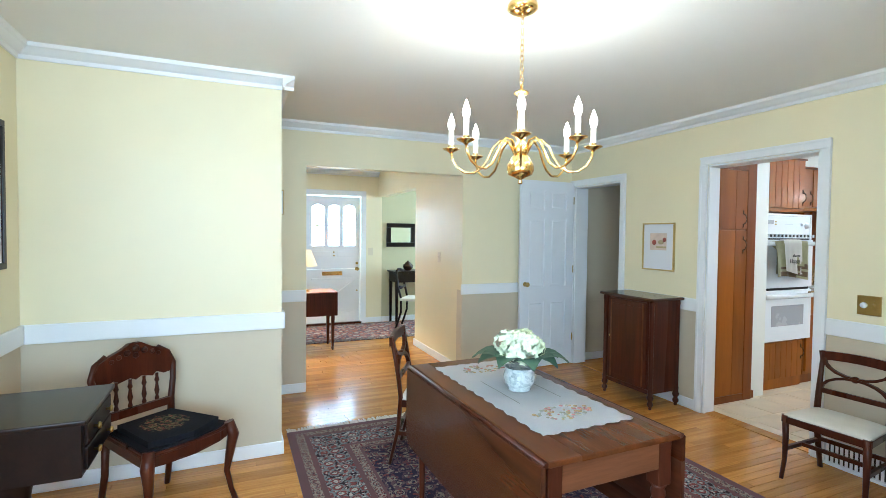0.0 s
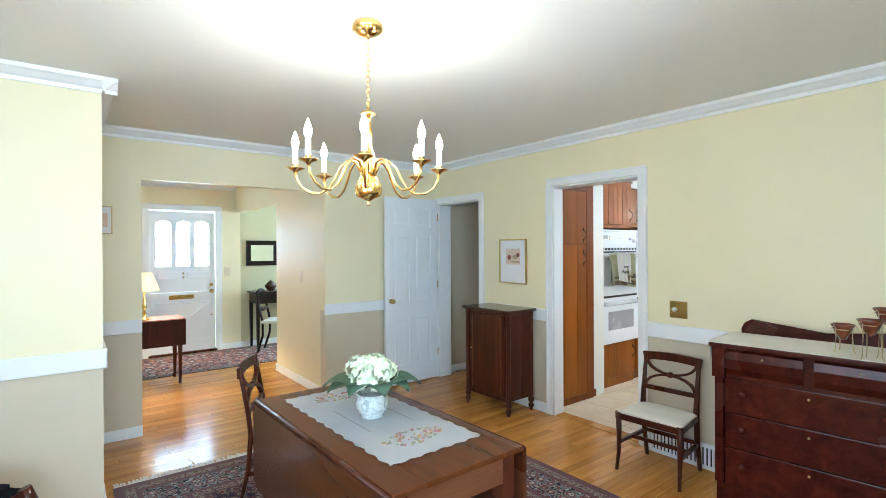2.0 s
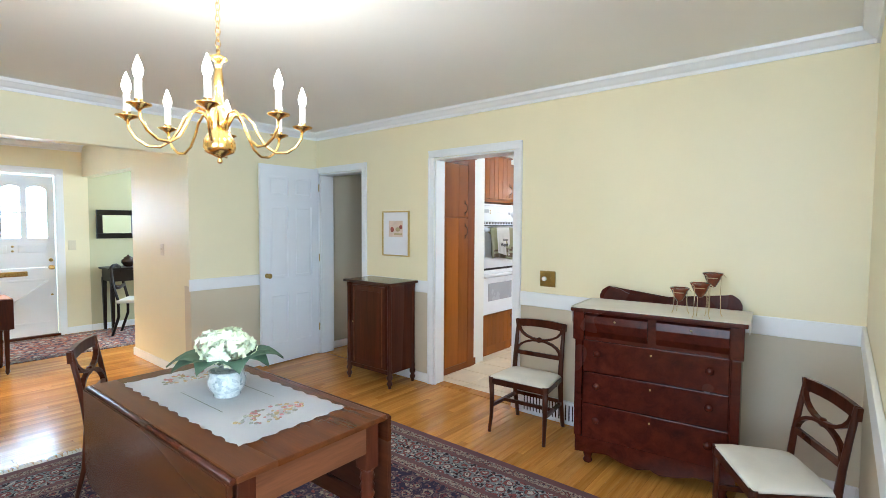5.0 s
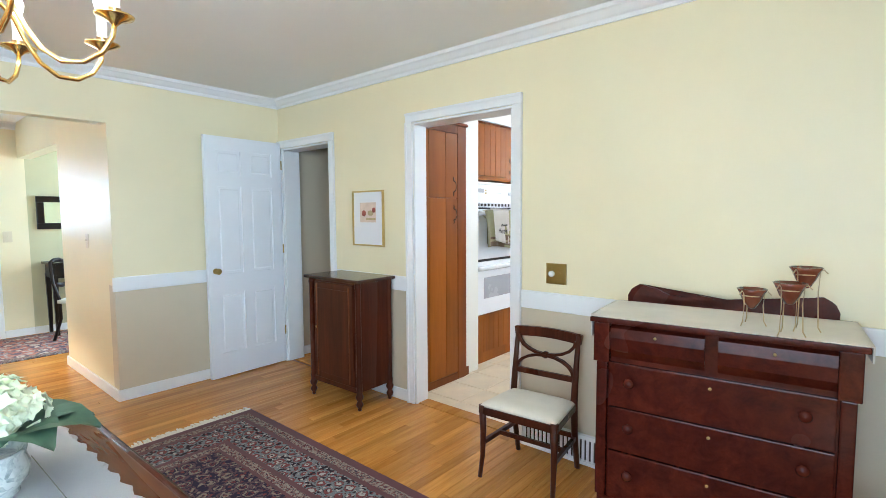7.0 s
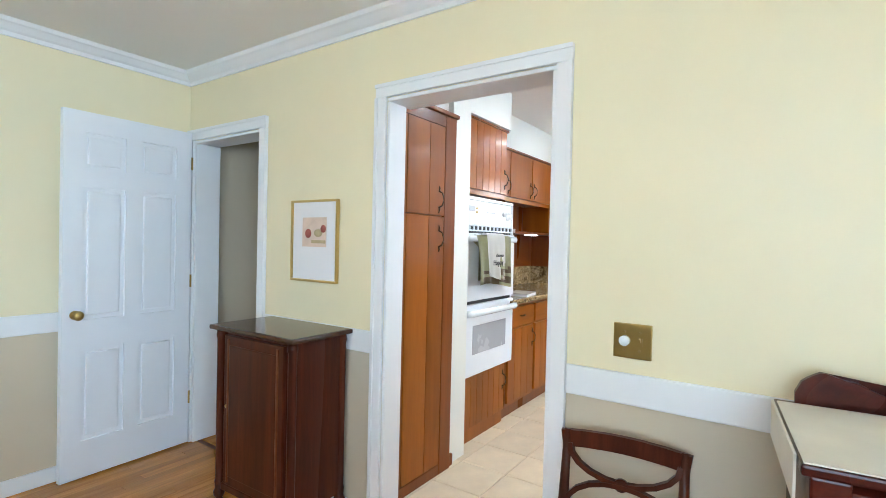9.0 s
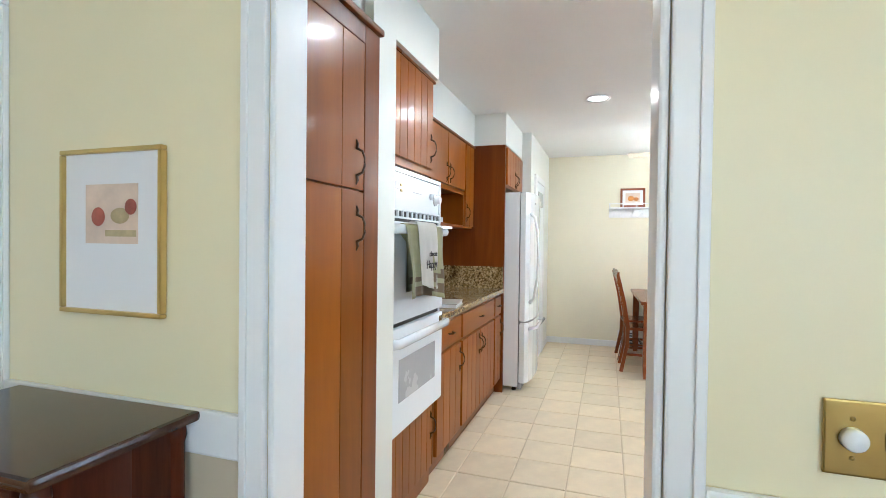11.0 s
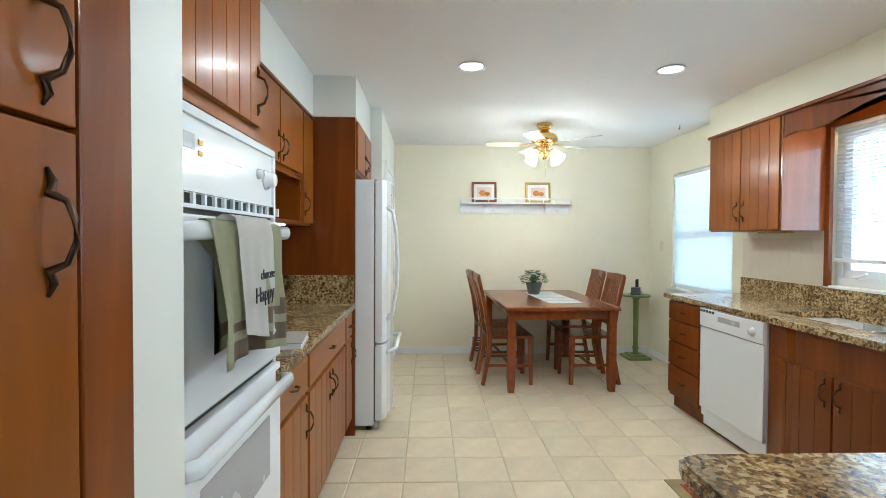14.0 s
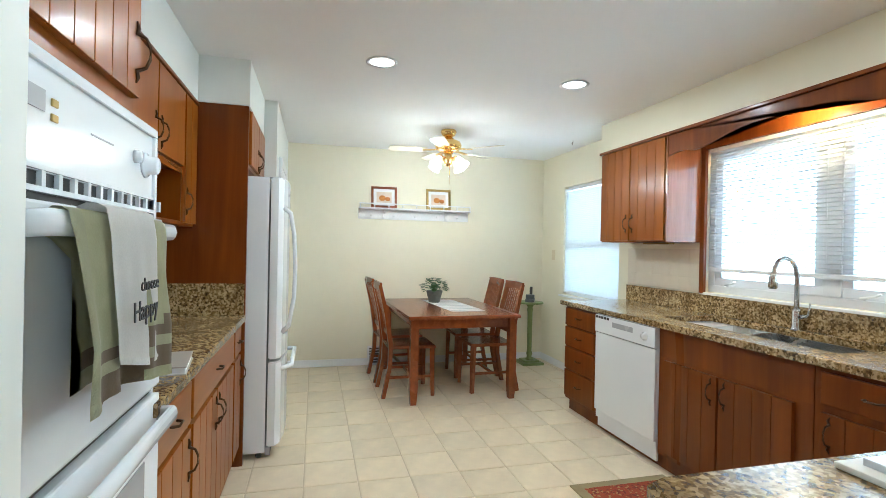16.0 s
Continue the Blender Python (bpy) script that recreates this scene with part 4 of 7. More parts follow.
def chandelier(x, y):
    c = thing("chandelier", "polished brass eight-arm chandelier with lit candle bulbs", "chandelier", x, y, 0)
    part("canopy", lathe(nb(), [(0.0, 2.332), (0.02, 2.334), (0.05, 2.348), (0.066, 2.36), (0.062, 2.38), (0.05, 2.387)], seg=24), BRASS, c)
    n, z0, z1 = 14, 2.035, 2.345
    for i in range(n):
        zc = z0 + (z1 - z0) * (i + 0.5) / n
        h, w = 0.0155, 0.0085
        pts = [(w * math.cos(a), h * math.sin(a)) for a in (k * math.pi / 5 for k in range(10))]
        P = [((u, 0, zc + v) if i % 2 else (0, u, zc + v)) for u, v in pts]
        part("chain_link", sweep(nb(), P, 0.0035, None, 5, (0, 1, 0) if i % 2 else (1, 0, 0), closed=True), BRASS, c)
    part("column", lathe(nb(), [(0.008, 2.045), (0.006, 2.03), (0.03, 2.018), (0.032, 2.01), (0.012, 2.0), (0.013, 1.97), (0.018, 1.93), (0.013, 1.90), (0.017, 1.85), (0.024, 1.83), (0.017, 1.81), (0.03, 1.79), (0.034, 1.76), (0.02, 1.755)][::-1], seg=16), BRASS, c)
    part("ball", lathe(nb(), [(0.0, 1.632), (0.008, 1.634), (0.01, 1.642), (0.006, 1.652), (0.022, 1.66), (0.05, 1.672), (0.057, 1.69), (0.055, 1.715), (0.045, 1.73), (0.04, 1.742), (0.03, 1.755), (0.02, 1.76)], seg=24), BRASS, c)
    for k in range(8):
        a = radians(238 + 45 * k)
        ca, sa = math.cos(a), math.sin(a)
        r2 = [(0.025, 1.76), (0.05, 1.812), (0.085, 1.818), (0.115, 1.79), (0.135, 1.745), (0.16, 1.705), (0.195, 1.682), (0.235, 1.684), (0.27, 1.708), (0.29, 1.742), (0.295, 1.772)]
        arm = part("arm", sweep(nb(), [(r * ca, r * sa, z) for r, z in r2], 0.0105, None, 8, (-sa, ca, 0)), BRASS, c)
        px, py = 0.295 * ca, 0.295 * sa
        part("drip_pan", lathe(nb(), [(0.006, 1.765), (0.012, 1.772), (0.036, 1.782), (0.038, 1.786), (0.014, 1.784), (0.013, 1.80), (0.012, 1.80)], px, py, 0, 16), BRASS, arm)
        part("candle_sleeve", lathe(nb(), [(0.0105, 1.79), (0.0105, 1.86), (0.007, 1.862)], px, py, 0, 12), SLEEVE_GLOW, arm, "white candle sleeve with the bulb's light as own glow")
        part("bulb", lathe(nb(), [(0.007, 1.86), (0.014, 1.878), (0.0155, 1.892), (0.011, 1.91), (0.005, 1.926), (0.001, 1.936), (0.0, 1.937)], px, py, 0, 12), BULB, arm, "lit flame bulb")
        bulb_light("chandelier_bulb", x + px, y + py, 1.95, CHAND_W, size=0.015)
    return c


CHAND_W = 2.1
# sleeves emit a little themselves, in place of light from the bulbs
SLEEVE_GLOW = glow("candle_sleeve", (1.0, 0.97, 0.9), 1.2)
chandelier(2.592, 2.812)


def chest(m):
    c = thing("cabinet", "narrow dark mahogany cabinet with a panel door on turned feet", "cabinet")
    W, D, H = 0.57, 0.34, 0.915
    bm = b1(-W / 2 - 0.02, W / 2 + 0.02, -D / 2 - 0.02, D / 2, H - 0.024, H, 0.01)
    part("top", bm, DARKTOP, c, "polished dark top")
    part("body", b1(-W / 2 + 0.02, W / 2 - 0.02, -D / 2 + 0.025, D / 2 - 0.005, 0.125, H - 0.024, 0.003), MAHOG, c)
    d = part("door", box(b1(-W / 2 + 0.07, W / 2 - 0.07, -D / 2 + 0.008, -D / 2 + 0.026, 0.155, H - 0.045, 0.004), -W / 2 + 0.115, W / 2 - 0.115, -D / 2 + 0.002, -D / 2 + 0.01, 0.20, H - 0.09, 0.005), MAHOG, c)
    for q in ((-W / 2 + 0.10, -W / 2 + 0.112), (W / 2 - 0.112, W / 2 - 0.10)):
        part("door_bead", b1(q[0], q[1], -D / 2 + 0.001, -D / 2 + 0.009, 0.17, H - 0.06, 0.003), MAHOGL, d)
    part("keyhole", lathe(nb(), [(0.009, 0.0), (0.009, -0.003), (0, -0.003)], -W / 2 + 0.09, -D / 2 + 0.008, 0.53, 10, "y"), OLDBRASS, d)
    part("apron", b1(-W / 2 + 0.05, W / 2 - 0.05, -D / 2 + 0.01, -D / 2 + 0.028, 0.118, 0.152, 0.004), MAHOG, c)
    foot = [(0.012, 0.0), (0.014, 0.012), (0.011, 0.018), (0.022, 0.03), (0.026, 0.045), (0.018, 0.062), (0.014, 0.068), (0.026, 0.085), (0.028, 0.1), (0.02, 0.118), (0.021, 0.135)]
    col = [(0.02, 0.135), (0.023, 0.15), (0.019, 0.165), (0.019, H - 0.07), (0.023, H - 0.055), (0.02, H - 0.026)]
    for sx in (-1, 1):
        for sy in (-D / 2 + 0.02, D / 2 - 0.028):
            part("leg", lathe(nb(), foot + col, sx * (W / 2 - 0.025), sy, 0, 14), MAHOG, c)
    c.matrix_world = m
    return c


DARKTOP = wood("dark_polished_top", (0.035, 0.014, 0.009), (0.085, 0.038, 0.02), 0, 0.2, 0.4, 0.1, 12.0, 0.02)
chest(pose(4.752, 4.255, 0, 0, 0, -89))


def dresser(m):
    d = thing("dresser", "dark red mahogany dresser with five drawers and a scalloped base", "dresser")
    W, D, H = 0.82, 0.44, 0.932
    part("body", b1(-W / 2, W / 2, -D / 2 + 0.02, D / 2, 0.13, H - 0.02, 0.004), DRESSW, d)
    part("top", b1(-W / 2 - 0.035, W / 2 + 0.035, -D / 2 - 0.02, D / 2 + 0.004, H - 0.022, H, 0.006), DRESSW, d)
    bm = nb()
    half = [(W / 2, 0.075), (W / 2 - 0.05, 0.08), (W / 2 - 0.075, 0.105), (W / 2 - 0.12, 0.115), (W / 2 - 0.19, 0.095), (W / 2 - 0.26, 0.07), (0.06, 0.055), (0.025, 0.065)]
    out = [(-W / 2, 0.17), (W / 2, 0.17)] + half + [(0.0, 0.085)] + [(-x, z) for x, z in half[::-1]]
    prism(bm, out, "y", -D / 2, -D / 2 + 0.022)
    bmesh.ops.triangulate(bm, faces=[f for f in bm.faces if len(f.verts) > 4])
    part("scalloped_base", bm, DRESSW, d)
    for s in (-1, 1):
        part("side_foot", b1(s * (W / 2 - 0.011) - 0.011, s * (W / 2 - 0.011) + 0.011, -D / 2 + 0.022, D / 2, 0.075, 0.14, 0.003), DRESSW, d)
        for y in (-D / 2 + 0.06, D / 2 - 0.05):
            part("foot", lathe(nb(), [(0.022, 0.0), (0.028, 0.012), (0.02, 0.03), (0.03, 0.06), (0.03, 0.135)], s * (W / 2 - 0.06), y, 0.0, 12), DRESSW, d)
        xo = s * (W / 2 - 0.012)
        part("corner_post", box(b1(xo - 0.022, xo + 0.022, -D / 2 - 0.002, -D / 2 + 0.03, 0.17, 0.745, 0.006), xo - 0.032, xo + 0.032, -D / 2 - 0.014, -D / 2 + 0.03, 0.746, H - 0.022, 0.005), DRESSW, d)
    for x0, x1 in ((-W / 2 + 0.045, -0.022), (0.022, W / 2 - 0.045)):
        bm = nb()
        prism(bm, [(-D / 2 + 0.02, 0.90), (-D / 2 - 0.002, 0.89), (-D / 2 - 0.006, 0.85), (-D / 2 + 0.0, 0.80), (-D / 2 + 0.02, 0.765)], "x", x0, x1)
        dr = part("drawer", bm, DRESSW, d)
        part("keyhole", lathe(nb(), [(0.006, 0.0), (0.006, -0.003), (0, -0.003)], (x0 + x1) / 2, -D / 2 - 0.005, 0.868, 8, "y"), OLDBRASS, dr)
    for z0, z1 in ((0.564, 0.745), (0.377, 0.557), (0.168, 0.37)):
        dr = part("drawer", b1(-W / 2 + 0.04, W / 2 - 0.04, -D / 2 + 0.002, -D / 2 + 0.024, z0, z1, 0.004), DRESSW, d)
        for s in (-1, 1):
            part("knob", lathe(nb(), [(0.01, 0.0), (0.008, -0.012), (0.019, -0.018), (0.021, -0.027), (0.014, -0.035), (0.0, -0.037)], s * 0.285, -D / 2 + 0.003, (z0 + z1) / 2 + 0.02, 14, "y"), DRESSW, dr)
        part("keyhole", lathe(nb(), [(0.006, 0.0), (0.006, -0.003), (0, -0.003)], 0, -D / 2 + 0.003, z1 - 0.04, 8, "y"), OLDBRASS, dr)
    bm = nb()
    ctrl = [(0.0, 0.03), (0.05, 0.07), (0.14, 0.088), (0.28, 0.074), (0.48, 0.046), (0.64, 0.042), (0.78, 0.055), (0.88, 0.05), (1.0, 0.014)]
    rise = lambda u: next(h0 + (h1 - h0) * (0.5 - 0.5 * math.cos(math.pi * (u - u0) / (u1 - u0))) for (u0, h0), (u1, h1) in zip(ctrl, ctrl[1:]) if u <= u1)
    out = [(-0.40, H)] + [(-0.40 + 0.8 * i / 60, H + rise(1 - abs(i / 30 - 1))) for i in range(61)] + [(0.40, H)]
    prism(bm, out, "y", D / 2 - 0.022, D / 2 - 0.004)
    bmesh.ops.triangulate(bm, faces=[f for f in bm.faces if len(f.verts) > 4])
    part("scalloped_back", bm, DRESSW, d)
    d.matrix_world = m
    return d


DRM = pose(4.675, 1.832, 0, 0, 0, -84.4)
dresser(DRM)
_rn = solid("dresser_scarf", nb(), SEATC, "ivory cloth runner covering the dresser top", "tablecloth")
bm = b1(-0.44, 0.45, -0.235, 0.19, 0.9325, 0.936, 0.001)
box(bm, 0.447, 0.452, -0.235, 0.19, 0.882, 0.936)
box(bm, -0.452, -0.447, -0.20, 0.19, 0.842, 0.936)
bm.to_mesh(_rn.data)
bm.free()
_rn.matrix_world = DRM


def wire_stand(x, y, h, label):
    s = thing("candle_stand", label, "candle holder", x, y, 0.936, 0, "wire candle stands on the dresser")
    for k in range(3):
        a = 0.5 + k * 2.0944
        ca, sa = math.cos(a), math.sin(a)
        part("leg", sweep(nb(), [(0.05 * ca, 0.05 * sa, 0.003), (0.041 * ca, 0.041 * sa, 0.02), (0.037 * ca, 0.037 * sa, h * 0.7), (0.041 * ca, 0.041 * sa, h + 0.012), (0.05 * ca, 0.05 * sa, h + 0.018), (0.062 * ca, 0.062 * sa, h + 0.005)], 0.0045, None, 6), GILT, s)
    part("ring", sweep(nb(), [(0.039 * math.cos(a), 0.034 * math.sin(a), h) for a in (i * math.pi / 8 for i in range(16))], 0.005, None, 6, closed=True), GILT, s)
    part("bowl", lathe(nb(), [(0.0, h - 0.052), (0.014, h - 0.048), (0.03, h - 0.02), (0.042, h + 0.01), (0.051, h + 0.024), (0.048, h + 0.025), (0.036, h + 0.005), (0.0, h - 0.02)], seg=18), AMBER, s, "dark amber bowl")


GILT = metal("pale_gilt_wire", (0.62, 0.50, 0.30), 0.4)
AMBER = paint("amber_glaze", (0.16, 0.035, 0.014), 0.12, 0.3, 20.0, 90, 0.05, 0.0, 0.6)
wire_stand(4.59, 1.708, 0.115, "gilt wire stand holding a dark amber bowl")
wire_stand(4.485, 1.585, 0.16, "taller gilt wire stand holding a dark amber bowl")
wire_stand(4.60, 1.55, 0.205, "tallest gilt wire stand holding a dark amber bowl")


def side_table(m):
    t = thing("side_table", "near-black pedestal side table with a small drawer", "table")
    part("tabletop", b1(-0.24, 0.29, -0.24, 0.24, 0.70, 0.72, 0.006), DARKW, t)
    part("apron", b1(-0.22, 0.272, -0.225, 0.225, 0.50, 0.70, 0.004), DARKW, t)
    for z0, z1 in ((0.61, 0.69), (0.515, 0.60)):
        dr = part("drawer", b1(0.27, 0.284, -0.19, 0.19, z0, z1, 0.004), DARKW, t)
        for y in (-0.10, 0.10):
            part("knob", lathe(nb(), [(0.006, 0), (0.005, 0.01), (0.014, 0.016), (0.012, 0.024), (0, 0.026)], 0.284, y, (z0 + z1) / 2, 12, "x"), OLDBRASS, dr)
    part("pedestal", lathe(nb(), [(0.05, 0.12), (0.06, 0.16), (0.075, 0.26), (0.05, 0.36), (0.06, 0.42), (0.08, 0.50)], seg=16), DARKW, t)
    for k in range(4):
        a = math.pi / 4 + k * math.pi / 2
        part("foot", sweep(nb(), [(0.04 * math.cos(a), 0.04 * math.sin(a), 0.17), (0.15 * math.cos(a), 0.15 * math.sin(a), 0.12), (0.25 * math.cos(a), 0.25 * math.sin(a), 0.03), (0.29 * math.cos(a), 0.29 * math.sin(a), 0.018)], [0.06, 0.05, 0.04, 0.035], [0.08, 0.06, 0.04, 0.035], 8), DARKW, t)
    t.matrix_world = m


side_table(pose(0.69, 3.43, 0, 0, 0, 0))


# ---- the rug ----
RUGR = (0.10, 0.014, 0.02)
NAVY = (0.03, 0.024, 0.05)
RUG_FIELD = motif("rug_field", NAVY, [(0.17, 0.05, 0.05), (0.26, 0.21, 0.16), (0.12, 0.07, 0.08)], 13.0, cover=0.12)
RUG_BAND = motif("rug_main_border", (0.03, 0.022, 0.03), [(0.46, 0.42, 0.38), (0.20, 0.06, 0.06), (0.20, 0.21, 0.22)], 15.0, cover=0.19)
RUG_GUARD = motif("rug_guard_border", (0.32, 0.27, 0.22), [(0.05, 0.04, 0.06), (0.15, 0.04, 0.04)], 34.0, cover=0.14)
RUG_EDGE = cloth("rug_burgundy_edge", RUGR, dim(RUGR, 0.7), 260, 0.95)


def rug(name, label, x0, x1, y0, y1, bands, field, fringe_y, th=0.009):
    r = thing(name, label, "rug", 0, 0, 0)
    k = 0.0
    for i, (w, mat, nm) in enumerate(bands):
        bm = nb()
        a0, a1, b0, b2 = x0 + k, x1 - k, y0 + k, y1 - k
        h = th + 0.0004 * i
        box(bm, a0, a1, b0, b0 + w, 0.0005, h); box(bm, a0, a1, b2 - w, b2, 0.0005, h)
        box(bm, a0, a0 + w, b0 + w, b2 - w, 0.0005, h); box(bm, a1 - w, a1, b0 + w, b2 - w, 0.0005, h)
        part(nm, bm, mat, r)
        k += w
    part("field", b1(x0 + k, x1 - k, y0 + k, y1 - k, 0.0005, th + 0.002), field, r)
    rnd = random.Random(8)
    for y, s in fringe_y:
        bm = nb()
        n = int((x1 - x0) / 0.012)
        for i in range(n):
            x = x0 + (x1 - x0) * (i + 0.5) / n
            L = 0.05 + 0.03 * rnd.random()
            dx = rnd.uniform(-0.014, 0.014)
            sweep(bm, [(x, y, 0.006), (x + dx * 0.5, y + s * L * 0.5, 0.007 + 0.006 * rnd.random()), (x + dx, y + s * L, 0.003)], [0.012, 0.011, 0.006], 0.006, square=True)
        part("fringe", bm, FRINGE, r, "ivory knotted fringe")
    return r


rug("area_rug", "dark navy and burgundy Persian rug with fringed ends", 1.82, 4.13, 1.25, 4.585,
    [(0.05, RUG_EDGE, "edge_band"), (0.055, RUG_GUARD, "guard_band"), (0.03, RUG_EDGE, "edge_band"), (0.20, RUG_BAND, "main_border"), (0.03, RUG_EDGE, "edge_band"), (0.05, RUG_GUARD, "guard_band"), (0.018, RUG_EDGE, "edge_band")], RUG_FIELD, [(4.585, 1)])
HALLF = motif("hall_rug_field", (0.36, 0.32, 0.32), [(0.55, 0.48, 0.42), (0.10, 0.08, 0.12), (0.36, 0.15, 0.12)], 7.0, cover=0.2)
rug("hall_rug", "faded grey and rose hall rug in front of the front door", 2.17, 4.55, 7.36, 8.52, [(0.06, RUG_BAND, "edge_band"), (0.05, RUG_GUARD, "guard_band")], HALLF, [])


# ---- pictures, switches, vent ----
def framed(name, label, m, w, h, fw, fmat, mat_w, art):
    """A framed picture hung on a wall, facing -y, origin at its middle on the wall."""
    p = thing(name, label, "picture")
    for x0, x1, z0, z1 in ((-w / 2, w / 2, h / 2 - fw, h / 2), (-w / 2, w / 2, -h / 2, -h / 2 + fw), (-w / 2, -w / 2 + fw, -h / 2 + fw, h / 2 - fw), (w / 2 - fw, w / 2, -h / 2 + fw, h / 2 - fw)):
        part("frame_side", b1(x0, x1, -0.02, -0.001, z0, z1, 0.004), fmat, p)
    part("mount", b1(-w / 2 + fw, w / 2 - fw, -0.009, -0.002, -h / 2 + fw, h / 2 - fw), MOUNT, p, "white mount")
    for nm, bm, mt in art:
        part(nm, bm, mt, p)
    p.matrix_world = m
    return p


MOUNT = paint("white_mount_board", (0.80, 0.80, 0.82), 0.7, 0.01)
SKETCH = paint("pale_sketch_paper", (0.70, 0.56, 0.46), 0.8, 0.12, 14.0)
APPLE = paint("red_brown_wash", (0.36, 0.10, 0.07), 0.8, 0.3, 24.0)
APPLEG = paint("olive_wash", (0.45, 0.36, 0.20), 0.8, 0.2, 24.0)
GOLDF = metal("gold_frame", (0.62, 0.46, 0.18), 0.3)


def disc(x, z, r, y, sx=1.0):
    bm = nb()
    lathe(bm, [(r, 0.0), (r * 0.97, -0.0006), (0.0, -0.0008)], x / sx, y, z, 16, "y")
    if sx != 1.0:
        bmesh.ops.scale(bm, vec=(sx, 1, 1), verts=bm.verts[:])
    return bm


framed("fruit_picture", "gold framed fruit sketch with a wide white mount", pose(4.943, 4.25, 1.328, 0, 0, -90), 0.35, 0.42, 0.012, GOLDF, 0.1,
       [("artwork", b1(-0.09, 0.09, -0.0102, -0.009, -0.03, 0.12), SKETCH), ("apple", disc(-0.045, 0.038, 0.024, -0.0104), APPLE), ("plate", disc(0.03, 0.04, 0.02, -0.0104, 1.6), APPLEG),
        ("apple", disc(0.068, 0.062, 0.02, -0.0114), APPLE), ("shade_stroke", b1(-0.02, 0.085, -0.0108, -0.0102, -0.012, 0.004), APPLEG)])
framed("wall_picture", "dark framed picture on the wall beside the desk", pose(0.442, 3.80, 1.587, 0, 0, 90), 0.55, 0.72, 0.03, DARKW, 0.1, [("artwork", b1(-0.18, 0.18, -0.0102, -0.009, -0.25, 0.25), SKETCH)])
framed("wall_picture", "small white picture in a thin gilt frame beside the hall opening", pose(1.823, 5.478, 1.68, 0, 0, 0), 0.118, 0.212, 0.008, GOLDF, 0.1, [("artwork", b1(-0.03, 0.03, -0.0102, -0.009, -0.05, 0.05), SKETCH)])


def switch(name, label, m, w, h, plate, knob=None):
    s = thing(name, label, "light switch")
    part("plate", b1(-w / 2, w / 2, -0.007, 0.0, -h / 2, h / 2, 0.003), plate, s)
    if knob:
        part("dimmer_knob", lathe(nb(), [(0.018, -0.007), (0.017, -0.02), (0.014, -0.024), (0, -0.025)], -0.024, 0, 0.0, 18, "y"), ENAMEL, s, "white round dimmer knob")
        part("toggle", box(b1(0.016, 0.032, -0.0085, -0.007, -0.014, 0.014), 0.02, 0.028, -0.02, -0.008, 0.0, 0.012, 0.002), OLDBRASS, s)
        xs = (-0.024, 0.024)
    else:
        part("toggle", b1(-0.005, 0.005, -0.018, -0.006, 0.0, 0.012, 0.002), plate, s)
        xs = (0.0,)
    for x in xs:
        for z in (-0.03, 0.03):
            part("screw", lathe(nb(), [(0.004, -0.007), (0.003, -0.009), (0, -0.009)], x, 0, z, 8, "y"), plate, s)
    s.matrix_world = m


switch("light_switch", "square brass switch plate with a white dimmer knob", pose(4.943, 2.685, 1.022, 0, 0, -90), 0.122, 0.116, OLDBRASS, True)
IVORY = paint("ivory_plastic", (0.72, 0.64, 0.46), 0.35, 0.03)
switch("light_switch", "ivory switch plate on the hall wall", pose(3.599, 6.07, 1.16, 0, 0, -90), 0.07, 0.115, IVORY)
switch("light_switch", "ivory double switch plate beside the front door", pose(3.475, 8.599, 1.13, 0, 0, 0), 0.08, 0.12, IVORY)


def floor_vent(m):
    v = thing("wall_vent", "white metal heating vent in the baseboard", "vent")
    part("frame", box(box(box(b1(-0.26, 0.26, -0.03, -0.001, 0.0, 0.018), -0.26, 0.26, -0.03, -0.001, 0.14, 0.16), -0.26, -0.235, -0.03, -0.001, 0.018, 0.14), 0.235, 0.26, -0.03, -0.001, 0.018, 0.14), TRIMW, v)
    part("backing", b1(-0.235, 0.235, -0.008, -0.001, 0.018, 0.14), BLACK, v)
    for i in range(18):
        x = -0.22 + 0.44 * i / 17
        part("slat", b1(x - 0.007, x + 0.007, -0.026, -0.02, 0.018, 0.14), TRIMW, v)
    v.matrix_world = m


floor_vent(pose(4.93, 2.64, 0, 0, 0, -90))

# ---- hall and living room ----
def hall_table():
    t = thing("drop_leaf_table", "small mahogany drop-leaf table in the hall", "table", 2.39, 7.13, 0)
    part("tabletop", b1(-0.24, 0.24, -0.20, 0.20, 0.69, 0.71, 0.005), MAHOGL, t)
    for s in (-1, 1):
        part("drop_leaf", b1(-0.24, 0.24, s * 0.215 - 0.008, s * 0.215 + 0.008, 0.425, 0.705, 0.005), MAHOG, t)
    part("apron", b1(-0.21, 0.21, -0.18, 0.18, 0.59, 0.69, 0.003), MAHOG, t)
    for sx in (-1, 1):
        for sy in (-1, 1):
            bm = sweep(nb(), [(sx * 0.19, sy * 0.165, 0.05), (sx * 0.19, sy * 0.165, 0.6)], [0.028, 0.048], None, square=True)
            lathe(bm, [(0.008, 0.0), (0.014, 0.012), (0.018, 0.03), (0.014, 0.05)], sx * 0.19, sy * 0.165, 0, 10)
            part("leg", bm, MAHOG, t)


hall_table()


